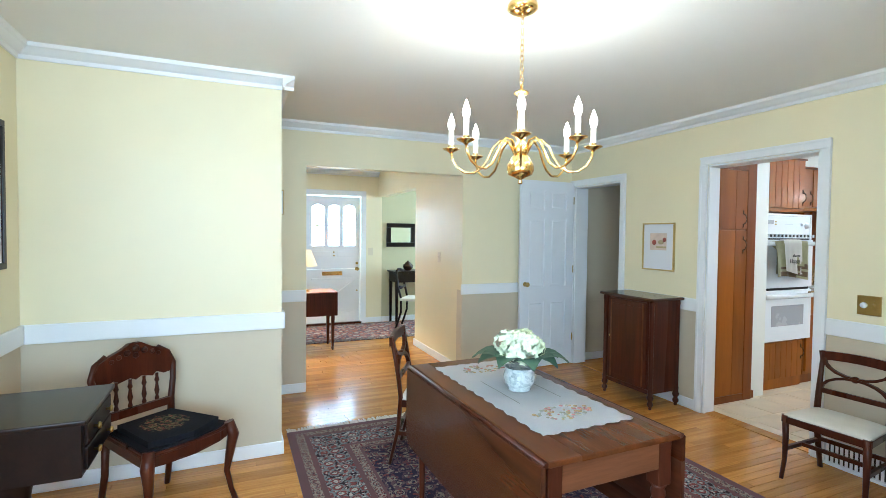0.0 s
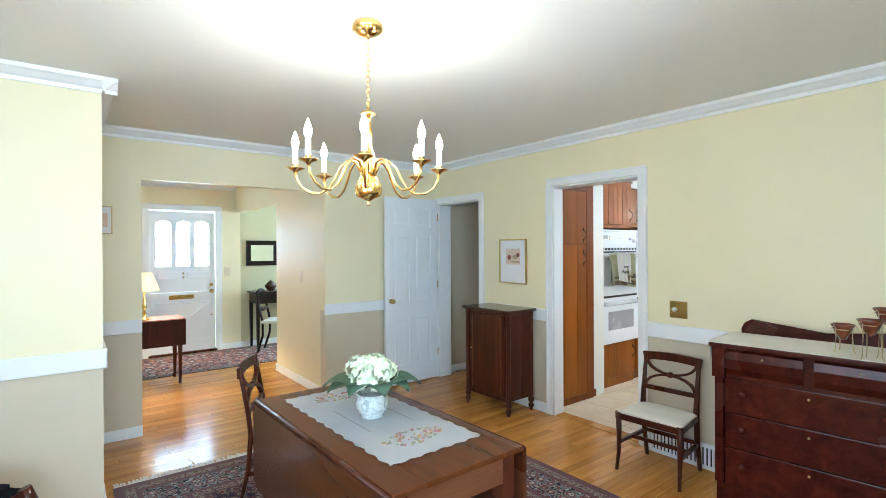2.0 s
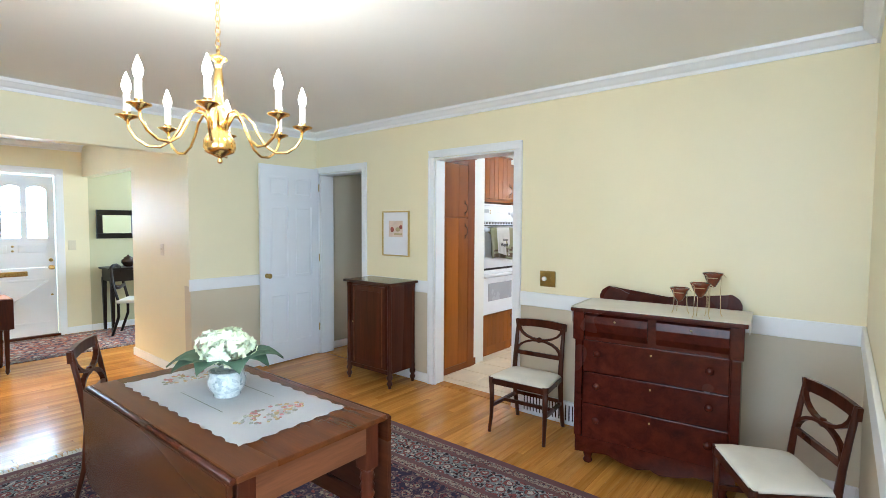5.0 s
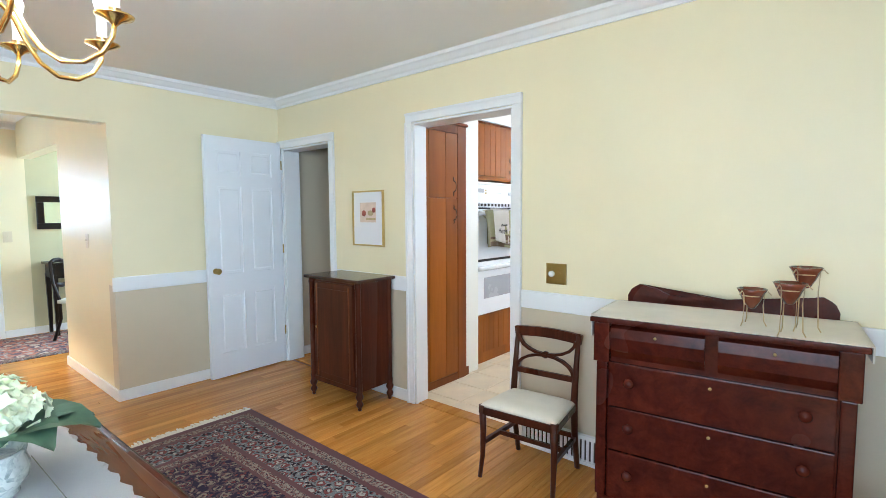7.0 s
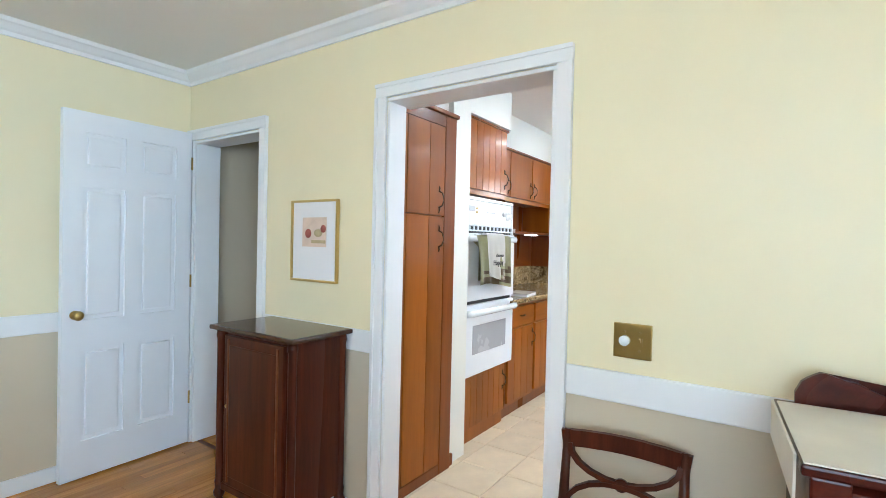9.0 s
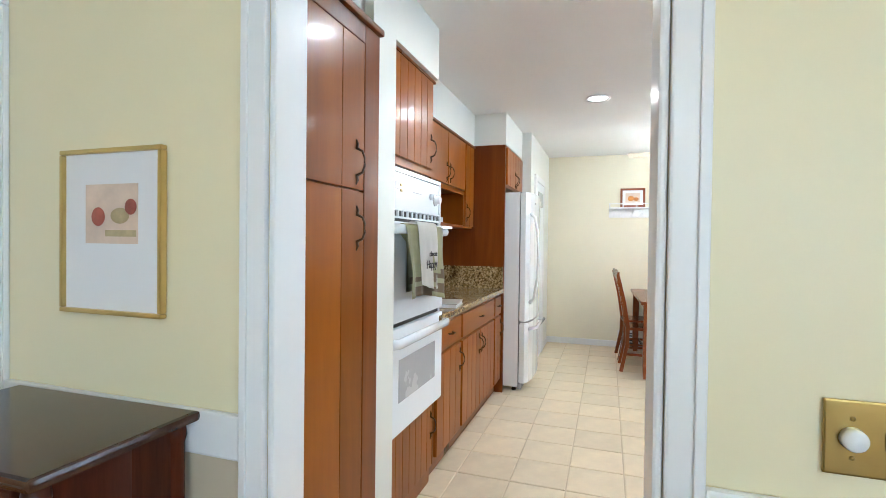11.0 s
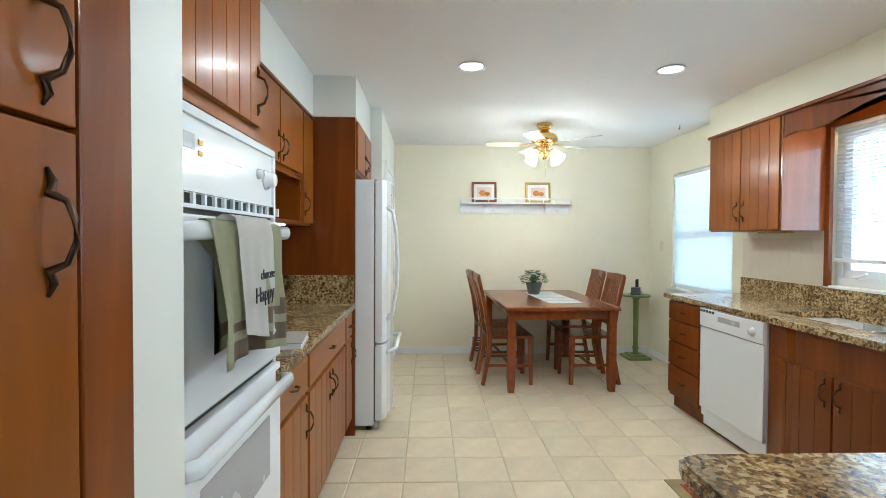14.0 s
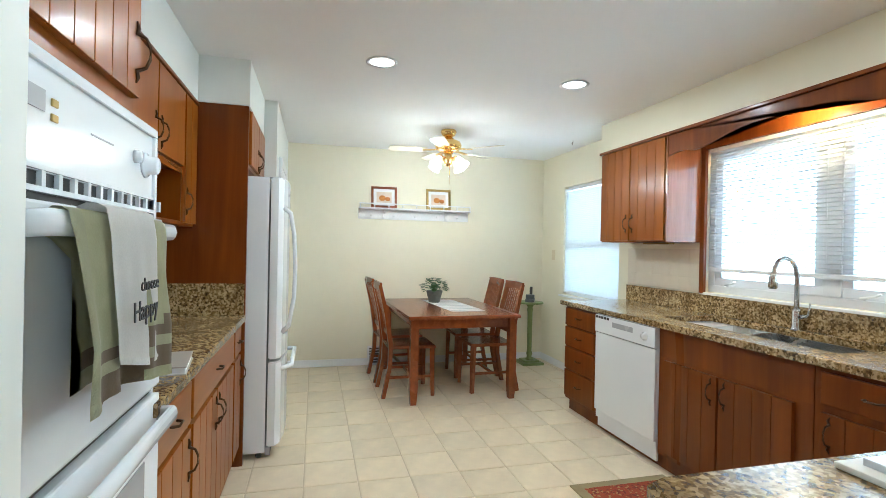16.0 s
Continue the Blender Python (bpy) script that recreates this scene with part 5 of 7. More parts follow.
def table_lamp(x, y, z):
    l = thing("table_lamp", "brass table lamp with a lit white pleated shade", "lamp", x, y, z)
    part("base", lathe(nb(), [(0.06, 0.0), (0.062, 0.012), (0.03, 0.02), (0.014, 0.04), (0.022, 0.07), (0.014, 0.1), (0.024, 0.14), (0.014, 0.17), (0.018, 0.2), (0.01, 0.23), (0.008, 0.33)], seg=18), BRASS, l)
    part("shade", lathe(nb(), [(0.15, 0.31), (0.075, 0.505), (0.073, 0.505), (0.148, 0.31)], seg=28, caps=False), SHADE, l, "lit white lampshade")
    bulb_light("table_lamp_bulb", x, y, z + 0.4, 66.0, (1.0, 0.76, 0.48), 0.03)


def lamp_shade():
    """Pleated cloth that lets the bulb's light through."""
    m, t, b = _nodes("lit_shade")
    b.inputs["Base Color"].default_value = (0.85, 0.80, 0.70, 1)
    tr = t.nodes.new("ShaderNodeBsdfTranslucent")
    tr.inputs["Color"].default_value = (0.9, 0.84, 0.72, 1)
    mx = t.nodes.new("ShaderNodeMixShader")
    mx.inputs[0].default_value = 0.6
    t.links.new(b.outputs[0], mx.inputs[1])
    t.links.new(tr.outputs[0], mx.inputs[2])
    t.links.new(mx.outputs[0], t.nodes["Material Output"].inputs["Surface"])
    return m


SHADE = lamp_shade()
table_lamp(2.26, 7.07, 0.71)


def mirror():
    m = thing("wall_mirror", "small mirror in a wide dark wooden frame", "mirror", 3.975, 8.598, 1.397)
    for x0, x1, z0, z1 in ((-0.24, 0.24, 0.12, 0.19), (-0.24, 0.24, -0.19, -0.12), (-0.24, -0.17, -0.12, 0.12), (0.17, 0.24, -0.12, 0.12)):
        part("frame_side", b1(x0, x1, -0.03, 0, z0, z1, 0.006), DARKW, m)
    part("mirror_glass", b1(-0.17, 0.17, -0.012, -0.004, -0.12, 0.12), MIRR, m)


MIRR = metal("mirror_silver", (0.85, 0.86, 0.84), 0.03, 0.0)
mirror()


def living_desk():
    d = thing("console_table", "dark wooden console table against the wall", "table", 4.25, 8.40, 0)
    part("tabletop", b1(-0.50, 0.50, -0.2, 0.2, 0.81, 0.835, 0.005), DARKW, d)
    part("apron", b1(-0.47, 0.47, -0.18, 0.18, 0.66, 0.81, 0.004), DARKW, d)
    for sx in (-1, 1):
        for sy in (-1, 1):
            part("leg", sweep(nb(), [(sx * 0.45, sy * 0.16, 0), (sx * 0.45, sy * 0.16, 0.7)], [0.03, 0.05], None, square=True), DARKW, d)
    u = thing("urn", "round brown pottery jar with a lid", "jar", 4.03, 8.38, 0.835)
    part("body", lathe(nb(), [(0.035, 0), (0.05, 0.01), (0.085, 0.06), (0.08, 0.09), (0.05, 0.11), (0.055, 0.118)], seg=18), DARKTOP, u)
    part("lid", lathe(nb(), [(0.055, 0.118), (0.03, 0.135), (0.012, 0.145), (0.014, 0.155), (0, 0.16)], seg=16), DARKTOP, u)
    c = thing("side_chair", "dark side chair with an ivory seat and curved legs", "chair", 4.02, 7.96, 0.0, 55)
    for s in (-1, 1):
        part("leg", sweep(nb(), [(s * 0.19, -0.24, 0), (s * 0.17, -0.19, 0.15), (s * 0.185, -0.19, 0.42)], [0.026, 0.03, 0.045], None, 8, (1, 0, 0)), DARKW, c)
        part("leg", sweep(nb(), [(s * 0.15, 0.27, 0), (s * 0.16, 0.19, 0.25), (s * 0.165, 0.19, 0.45), (s * 0.175, 0.24, 0.65), (s * 0.14, 0.27, 0.86)], 0.034, None, 8, (1, 0, 0)), DARKW, c)
    part("top_rail", sweep(nb(), [(-0.14, 0.27, 0.85), (-0.06, 0.275, 0.875), (0.06, 0.275, 0.875), (0.14, 0.27, 0.85)], 0.03, 0.05, 8), DARKW, c)
    part("splat", sweep(nb(), [(-0.16, 0.22, 0.62), (0, 0.225, 0.60), (0.16, 0.22, 0.62)], 0.024, 0.05, 8), DARKW, c)
    part("seat", b1(-0.21, 0.21, -0.21, 0.2, 0.42, 0.46, 0.015), SEATC, c, "ivory cloth seat")


living_desk()
# ---- kitchen: cabinets ----
def pull(parent, x, z, y, out, h=0.11, horizontal=False):
    """Curled bronze pull."""
    o = out
    if horizontal:
        pts = [(x - 0.045, y + o * 0.002, z + 0.004), (x - 0.03, y + o * 0.004, z), (x - 0.022, y + o * 0.022, z), (x + 0.022, y + o * 0.022, z), (x + 0.03, y + o * 0.004, z), (x + 0.045, y + o * 0.002, z - 0.004)]
        return part("pull", sweep(nb(), pts, [0.005, 0.011, 0.009, 0.009, 0.011, 0.005], None, 6), IRON, parent, "dark bronze pull")
    k = h / 0.11
    pts = [(x - 0.004, y + o * 0.002, z + 0.075 * k), (x + 0.004, y + o * 0.003, z + 0.06 * k), (x - 0.003, y + o * 0.004, z + 0.045 * k), (x, y + o * 0.022, z + 0.036 * k), (x, y + o * 0.031, z + 0.015 * k), (x, y + o * 0.031, z - 0.015 * k),
           (x, y + o * 0.022, z - 0.036 * k), (x - 0.003, y + o * 0.004, z - 0.045 * k), (x + 0.004, y + o * 0.003, z - 0.06 * k), (x - 0.004, y + o * 0.002, z - 0.075 * k)]
    return part("pull", sweep(nb(), pts, [0.004, 0.011, 0.012, 0.008, 0.008, 0.008, 0.008, 0.012, 0.011, 0.004], None, 6), IRON, parent, "curled dark bronze pull")


def plank_door(parent, x0, x1, z0, z1, y, out, n, handle=None, mat=None, edges=None, name="door"):
    """Door of upright boards with grooves between; its front stands 20 mm out from y."""
    mat = mat or CHERRY
    d = part(name, b1(x0, x1, y, y + out * 0.014, z0, z1, 0.002), mat, parent)
    cuts = edges or [x0 + (x1 - x0) * i / n for i in range(n + 1)]
    for a, c in zip(cuts, cuts[1:]):
        part("board", b1(a + 0.0015, c - 0.0015, y + out * 0.012, y + out * 0.02, z0 + 0.0005, z1 - 0.0005, 0.002), mat, d)
    if handle:
        pull(d, handle[0], handle[1], y + out * 0.02, out)
    return d


def drawer(parent, x0, x1, z0, z1, y, out, mat=None):
    d = part("drawer", b1(x0, x1, y, y + out * 0.02, z0, z1, 0.006), mat or CHERRYX, parent)
    pull(d, (x0 + x1) / 2, (z0 + z1) / 2, y + out * 0.02, out, horizontal=True)
    return d


def pantry():
    c = thing("pantry_cabinet", "tall cherry pantry cabinet with two plank doors", "cabinet")
    F = 3.870
    part("body", b1(5.063, 5.655, F + 0.015, 4.52, 0.0, 2.055), CHERRY, c)
    for x0, x1 in ((5.063, 5.15), (5.545, 5.655)):
        part("face_stile", b1(x0, x1, F - 0.006, F + 0.014, 0.0, 2.055, 0.004), CHERRYD, c)
    part("face_rail", b1(5.15, 5.545, F - 0.006, F + 0.014, 1.99, 2.055, 0.004), CHERRYD, c)
    part("cornice", b1(5.063, 5.665, F - 0.022, F + 0.014, 2.056, 2.08, 0.008), CHERRYD, c)
    part("face_rail", b1(5.15, 5.545, F - 0.004, F + 0.014, 0.0, 0.06, 0.004), CHERRYD, c)
    e = [5.152, 5.199, 5.396, 5.541]
    plank_door(c, 5.152, 5.541, 1.485, 1.988, F + 0.014, -1, 0, (5.488, 1.575), edges=e)
    plank_door(c, 5.152, 5.541, 0.065, 1.478, F + 0.014, -1, 0, (5.493, 1.355), edges=e)
    part("base_block", b1(5.662, 5.70, 3.872, 3.891, 0.0, 0.07, 0.004), CHERRYD, c)


pantry()


def oven_cabinet():
    c = thing("oven_cabinet", "cherry oven housing with plank doors above and below", "cabinet")
    F = 3.972
    part("body", b1(5.863, 6.52, F, 4.52, 0.0, 0.46), CHERRY, c)
    part("back_panel", b1(5.863, 6.52, 4.50, 4.52, 0.46, 1.66), CHERRYD, c)
    part("side_panel", b1(6.50, 6.52, F, 4.50, 0.46, 1.66), CHERRYD, c)
    part("upper_body", b1(5.863, 6.488, F, 4.52, 1.66, 2.165), CHERRY, c)
    plank_door(c, 5.87, 6.47, 1.695, 2.15, F, -1, 7, (6.44, 1.80))
    plank_door(c, 5.87, 6.51, 0.10, 0.445, F, -1, 8, (6.48, 0.33))
    part("bead", b1(5.863, 6.50, F - 0.024, F, 2.152, 2.166, 0.004), CHERRYD, c)


oven_cabinet()


def wall_oven():
    o = thing("wall_oven", "white double wall oven with towels on its handle", "oven")
    x0, x1, F = 5.87, 6.578, 3.952
    part("body", b1(x0 + 0.02, 6.498, F + 0.005, 4.45, 0.462, 1.64), ENAMEL, o)
    bm = nb()
    box(bm, x0, x1, F - 0.012, F + 0.006, 1.618, 1.640, 0.004)
    box(bm, x1 - 0.018, x1, F - 0.012, F + 0.006, 0.455, 1.618, 0.003)
    part("trim_frame", bm, ENAMEL, o)
    cp = part("control_panel", b1(x0, x1 - 0.018, F - 0.004, F + 0.005, 1.448, 1.618, 0.002), ENAMEL, o)
    part("display", b1(5.92, 6.02, F - 0.007, F - 0.004, 1.545, 1.58, 0.001), ENAMELD, cp)
    for z in (1.535, 1.56):
        part("button", b1(6.04, 6.06, F - 0.008, F - 0.004, z, z + 0.013, 0.002), OLDBRASS, cp)
    part("dial_mark", b1(6.19, 6.30, F - 0.0055, F - 0.004, 1.545, 1.548), ENAMELD, cp)
    kb = part("knob", lathe(nb(), [(0.032, -0.004), (0.031, -0.01), (0.024, -0.012), (0.022, -0.034), (0.018, -0.037), (0, -0.037)], 6.50, F, 1.535, 24, "y"), ENAMEL, cp)
    part("knob", lathe(nb(), [(0.016, -0.004), (0.014, -0.02), (0, -0.021)], 6.43, F, 1.545, 16, "y"), ENAMEL, cp)
    part("vent_recess", b1(x0, x1 - 0.018, F, F + 0.005, 1.40, 1.455), BLACK, o)
    for i in range(14):
        x = x0 + 0.03 + i * 0.055
        part("vent_bar", b1(x, x + 0.012, F - 0.008, F + 0.002, 1.422, 1.45), ENAMEL, o)
    part("vent_bar", b1(x0, x1 - 0.018, F - 0.012, F + 0.002, 1.414, 1.424, 0.002), ENAMEL, o)
    part("vent_bar", b1(x0, x1 - 0.018, F - 0.010, F + 0.002, 1.450, 1.458, 0.002), ENAMEL, o)
    up = part("oven_door", b1(x0, x1 - 0.002, F - 0.028, F, 0.955, 1.40, 0.006), ENAMEL, o, "white glass upper oven door")
    part("handle", sweep(nb(), [(x0 + 0.02, F - 0.03, 1.36), (x0 + 0.04, F - 0.062, 1.365), (x1 - 0.05, F - 0.062, 1.365), (x1 - 0.025, F - 0.03, 1.36)], [0.03, 0.026, 0.026, 0.03], [0.04, 0.042, 0.042, 0.04], 10), ENAMEL, up)
    part("vent_strip", b1(x0, x1 - 0.018, F - 0.006, F + 0.004, 0.932, 0.954), BLACK, o)
    lo = part("oven_door", b1(x0, x1 - 0.002, F - 0.028, F, 0.46, 0.931, 0.006), ENAMELS, o, "white lower oven door")
    part("oven_glass", b1(x0 + 0.12, x1 - 0.12, F - 0.030, F - 0.0275, 0.60, 0.79, 0.001), ENAMELD, lo)
    part("handle", sweep(nb(), [(x0 + 0.015, F - 0.028, 0.875), (x0 + 0.035, F - 0.068, 0.88), (x1 - 0.035, F - 0.068, 0.88), (x1 - 0.012, F - 0.028, 0.875)], [0.034, 0.028, 0.028, 0.034], [0.045, 0.045, 0.045, 0.045], 10), ENAMEL, lo)


wall_oven()


def towel(name, label, x0, x1, zf, zb, mats, bands=(), seed=1, text=False, off=0.0):
    """A towel folded over the upper oven handle: a front fall down to zf and a back fall down to zb."""
    t = thing(name, label, "towel", (x0 + x1) / 2, 3.890, 0)
    yc, zt, r = 0.0, 1.388 + off, 0.019 + off * 0.6
    prof = [(-r - 0.004, zf)] + [(-r - 0.002, zf + (1.365 - zf) * i / 14) for i in range(1, 14)] + [(-r, 1.365), (-r * 0.8, 1.383 + off), (-r * 0.3, zt + 0.002), (r * 0.3, zt + 0.002), (r * 0.8, 1.383 + off), (r * 0.85, 1.345)] + [(r * 0.4, zb + (1.34 - zb) * (1 - i / 8)) for i in range(0, 9)]
    w, nx = x1 - x0, 22
    bm = nb()
    rows = []
    for j, (y, z) in enumerate(prof):
        row = []
        fall = max(0.0, 1.36 - z)
        for i in range(nx + 1):
            u = i / nx
            x = -w / 2 + u * w + 0.02 * fall * math.sin(5 * z + seed) * 2
            fold = (0.35 if text else 1.0) * min(1.0, fall * 5) * (0.013 * math.sin(u * 9 + seed * 1.7 + 2 * z) + 0.009 * math.sin(u * 21 + seed + 3 * z))
            x = x * 0.8 + 0.01 if y > 0 and fall > 0.03 and not text else x
            dz = (0.03 * math.sin(u * 3 + seed) * (fall / 0.35) if y < 0 else 0.0)
            yy = y + (fold - 0.01 * min(1, fall * 5) if y < 0 else min(0.004, max(-0.004, fold * 0.4)))
            row.append(bm.verts.new((x, yy, z + dz)))
        rows.append(row)
    for A, B in zip(rows, rows[1:]):
        for i in range(nx):
            f = bm.faces.new((A[i], A[i + 1], B[i + 1], B[i]))
            f.smooth = True
            zc = sum(v.co.z for v in f.verts) / 4
            for mi, lo, hi in bands:
                if lo <= zc <= hi:
                    f.material_index = mi
            if len(mats) > 3 and (i < 2 or i > nx - 3):
                f.material_index = 3
    bmesh.ops.solidify(bm, geom=bm.faces[:], thickness=0.002)
    part("cloth", bm, mats, t)
    if text:
        for word, size, dx, z in (("choose", 0.036, 0.012, 1.245), ("Happy", 0.054, -0.008, 1.19)):
            cu = bpy.data.curves.new("lettering", "FONT")
            cu.body, cu.size, cu.align_x, cu.extrude = word, size, "CENTER", 0.0012
            ob = new("lettering", cu)
            dg = bpy.context.evaluated_depsgraph_get()
            me = bpy.data.meshes.new_from_object(ob.evaluated_get(dg))
            bpy.data.objects.remove(ob)
            me.materials.append(INKB)
            o2 = new("lettering", me)
            o2.parent = t
            o2.matrix_local = pose(dx, -0.052, z, 89, 0, 0)
    return t


INKB = cloth("dark_lettering", (0.03, 0.03, 0.03))
SAGE = cloth("sage_towel", (0.45, 0.44, 0.25), (0.36, 0.36, 0.19), 300, 0.95, 0.1, 14)
BROWN = cloth("brown_towel_band", (0.15, 0.10, 0.05), (0.19, 0.13, 0.07), 300)
PALESAGE = cloth("pale_sage_stripe", (0.44, 0.43, 0.26), None, 300)
TOWELW = cloth("white_towel", (0.88, 0.86, 0.81), (0.82, 0.80, 0.75), 300)
towel("hand_towel", "sage green towel with a brown border on the oven handle", 5.935, 6.41, 1.045, 1.09, [SAGE, BROWN, PALESAGE, PALESAGE], ((1, 1.065, 1.165), (2, 1.105, 1.125)), 1)
towel("hand_towel", "white towel printed choose Happy over the green towel", 6.05, 6.30, 1.105, 1.20, [TOWELW], (), 2.2, True, 0.014)


def base_left():
    F = 3.955
    spans = [(6.522, 7.01, 1), (7.012, 7.955, 2), (7.957, 8.215, 1)]
    for x0, x1, n in spans:
        c = thing("base_cabinet", "cherry base cabinet with a drawer above plank doors", "cabinet", group="cabinets along the oven wall")
        part("body", b1(x0, x1, F, 4.52, 0.10, 0.872), CHERRY, c)
        part("toe_kick", b1(x0, x1, F + 0.04, F + 0.06, 0.0, 0.10), CHERRYD, c)
        w = (x1 - x0 - 0.03) / n
        drawer(c, x0 + 0.015, x1 - 0.015, 0.70, 0.85, F, -1)
        for i in range(n):
            a = x0 + 0.015 + w * i
            hx = a + w - 0.035 if (i == 0) else a + 0.035
            plank_door(c, a + 0.002, a + w - 0.002, 0.13, 0.68, F, -1, 4 if w > 0.3 else 2, (hx, 0.58))


base_left()


def slab(bm, x0, x1, y0, y1):
    return box(bm, x0, x1, y0, y1, 0.874, 0.912, 0.008)


solid("countertop", slab(nb(), 6.522, 8.218, 3.914, 4.528), GRANITE, "speckled brown granite worktop beside the ovens", "countertop")
bs = thing("backsplash", "low granite upstand behind the worktop", "backsplash")
part("upstand", b1(6.522, 8.198, 4.508, 4.529, 0.9125, 1.10, 0.002), GRANITE, bs)
part("upstand", b1(8.198, 8.219, 3.925, 4.529, 0.9125, 1.10, 0.002), GRANITE, bs)
solid("trim_wood_panel", box(b1(6.522, 8.22, 4.520, 4.5295, 1.10, 1.43), 8.2205, 8.25, 3.92, 4.529, 0.0, 2.163), CHERRYD, "dark cherry panel behind the worktop and beside the fridge", "panel", "structure")


def wall_left():
    c = thing("wall_cabinet", "cherry wall cabinet with doors above an open shelf", "cabinet")
    F = 4.215
    part("body", b1(6.522, 7.94, F, 4.518, 1.72, 2.153), CHERRY, c)
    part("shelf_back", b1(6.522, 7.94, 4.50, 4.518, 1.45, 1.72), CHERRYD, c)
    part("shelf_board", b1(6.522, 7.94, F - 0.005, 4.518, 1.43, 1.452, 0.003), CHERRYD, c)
    part("shelf_end", b1(6.5225, 6.545, F, 4.50, 1.452, 1.72), CHERRYD, c)
    part("face_rail", b1(6.522, 7.94, F - 0.008, F, 1.70, 1.735, 0.003), CHERRYX, c)
    for x0, x1, hx in ((6.54, 7.02, 6.98), (7.03, 7.475, 7.44), (7.485, 7.93, 7.525)):
        plank_door(c, x0, x1, 1.74, 2.13, F, -1, 1, (hx, 1.83))
    part("under_light", b1(7.55, 7.75, 4.25, 4.29, 1.418, 1.429, 0.002), LAMPGL, c, "white under-cabinet light")
    c2 = thing("wall_cabinet", "narrow cherry end cabinet beside the fridge panel", "cabinet")
    part("body", b1(7.942, 8.2195, F, 4.518, 1.43, 2.153), CHERRY, c2)
    plank_door(c2, 7.955, 8.205, 1.445, 2.13, F, -1, 2, (7.985, 1.56))
    part("cornice", b1(6.522, 8.2195, F - 0.028, F, 2.135, 2.154, 0.005), CHERRYD, c2)


wall_left()


def fridge():
    f = thing("refrigerator", "white bottom-freezer refrigerator with curved handles", "refrigerator")
    x0, x1 = 8.29, 9.03
    part("body", b1(x0, x1, 3.80, 4.50, 0.04, 1.755, 0.006), ENAMEL, f)
    for z0, z1, nm in ((0.62, 1.755, "fridge_door"), (0.075, 0.605, "freezer_drawer")):
        bm = nb()
        prism(bm, [(x0, 3.79), (x0, 3.745), (x0 + 0.05, 3.715), (x0 + 0.2, 3.70), ((x0 + x1) / 2, 3.695), (x1 - 0.2, 3.70), (x1 - 0.05, 3.715), (x1, 3.745), (x1, 3.79)], "z", z0, z1)
        bmesh.ops.bevel(bm, geom=[e for e in bm.edges if abs(e.verts[0].co.z - e.verts[1].co.z) < 1e-5], offset=0.008, segments=2, affect="EDGES")
        d = part(nm, bm, ENAMEL, f)
        if z0 > 0.5:
            part("handle", sweep(nb(), [(x0 + 0.06, 3.715, 0.78), (x0 + 0.06, 3.675, 0.82), (x0 + 0.06, 3.645, 1.0), (x0 + 0.06, 3.64, 1.2), (x0 + 0.06, 3.65, 1.4), (x0 + 0.06, 3.675, 1.54), (x0 + 0.06, 3.715, 1.57)], [0.034, 0.028, 0.026, 0.026, 0.026, 0.028, 0.034], [0.05, 0.03, 0.026, 0.026, 0.026, 0.03, 0.05], 10, (1, 0, 0)), ENAMEL, d)
            part("badge", b1(8.52, 8.56, 3.693, 3.70, 1.66, 1.675, 0.001), ENAMELD, d)
        else:
            part("handle", sweep(nb(), [(x0 + 0.05, 3.72, 0.55), (x0 + 0.10, 3.655, 0.56), (x1 - 0.10, 3.655, 0.56), (x1 - 0.05, 3.72, 0.55)], 0.03, None, 10), ENAMEL, d)
    part("kick_plate", b1(x0 + 0.01, x1 - 0.01, 3.77, 3.80, 0.02, 0.07, 0.003), ENAMELD, f)
    for x in (x0 + 0.05, x1 - 0.05):
        part("foot", lathe(nb(), [(0.018, 0.0), (0.02, 0.01), (0.014, 0.045)], x, 3.84, 0, 10), BLACK, f)
        part("foot", lathe(nb(), [(0.018, 0.0), (0.02, 0.01), (0.014, 0.045)], x, 4.44, 0, 10), BLACK, f)
    part("hinge_cap", b1(x0 + 0.02, x0 + 0.09, 3.735, 3.81, 1.756, 1.76, 0.005), ENAMEL, f)
    c = thing("wall_cabinet", "cherry cabinet above the refrigerator", "cabinet")
    part("body", b1(8.252, 9.045, 3.925, 4.52, 1.80, 2.164), CHERRY, c)
    for a, e, hx in ((8.265, 8.645, 8.615), (8.655, 9.035, 8.69)):
        plank_door(c, a, e, 1.82, 2.145, 3.925, -1, 3, (hx, 1.90))


fridge()


def pantry_door():
    d = tagged(new("door_4"), "white narrow door with a small louvre beyond the fridge", "door", kind="structure")
    part("door_leaf", b1(9.35, 9.95, 3.80, 3.8185, 0.01, 1.98, 0.002), DOORW, d)
    for x0, x1, z0, z1 in ((9.28, 9.349, 0, 2.05), (9.951, 10.02, 0, 2.05), (9.349, 9.951, 1.985, 2.05)):
        part("casing", b1(x0, x1, 3.795, 3.8195, z0, z1, 0.004), TRIMW, d)
    part("louvre", b1(9.45, 9.80, 3.793, 3.80, 1.72, 1.88, 0.003), ENAMELD, d)


pantry_door()

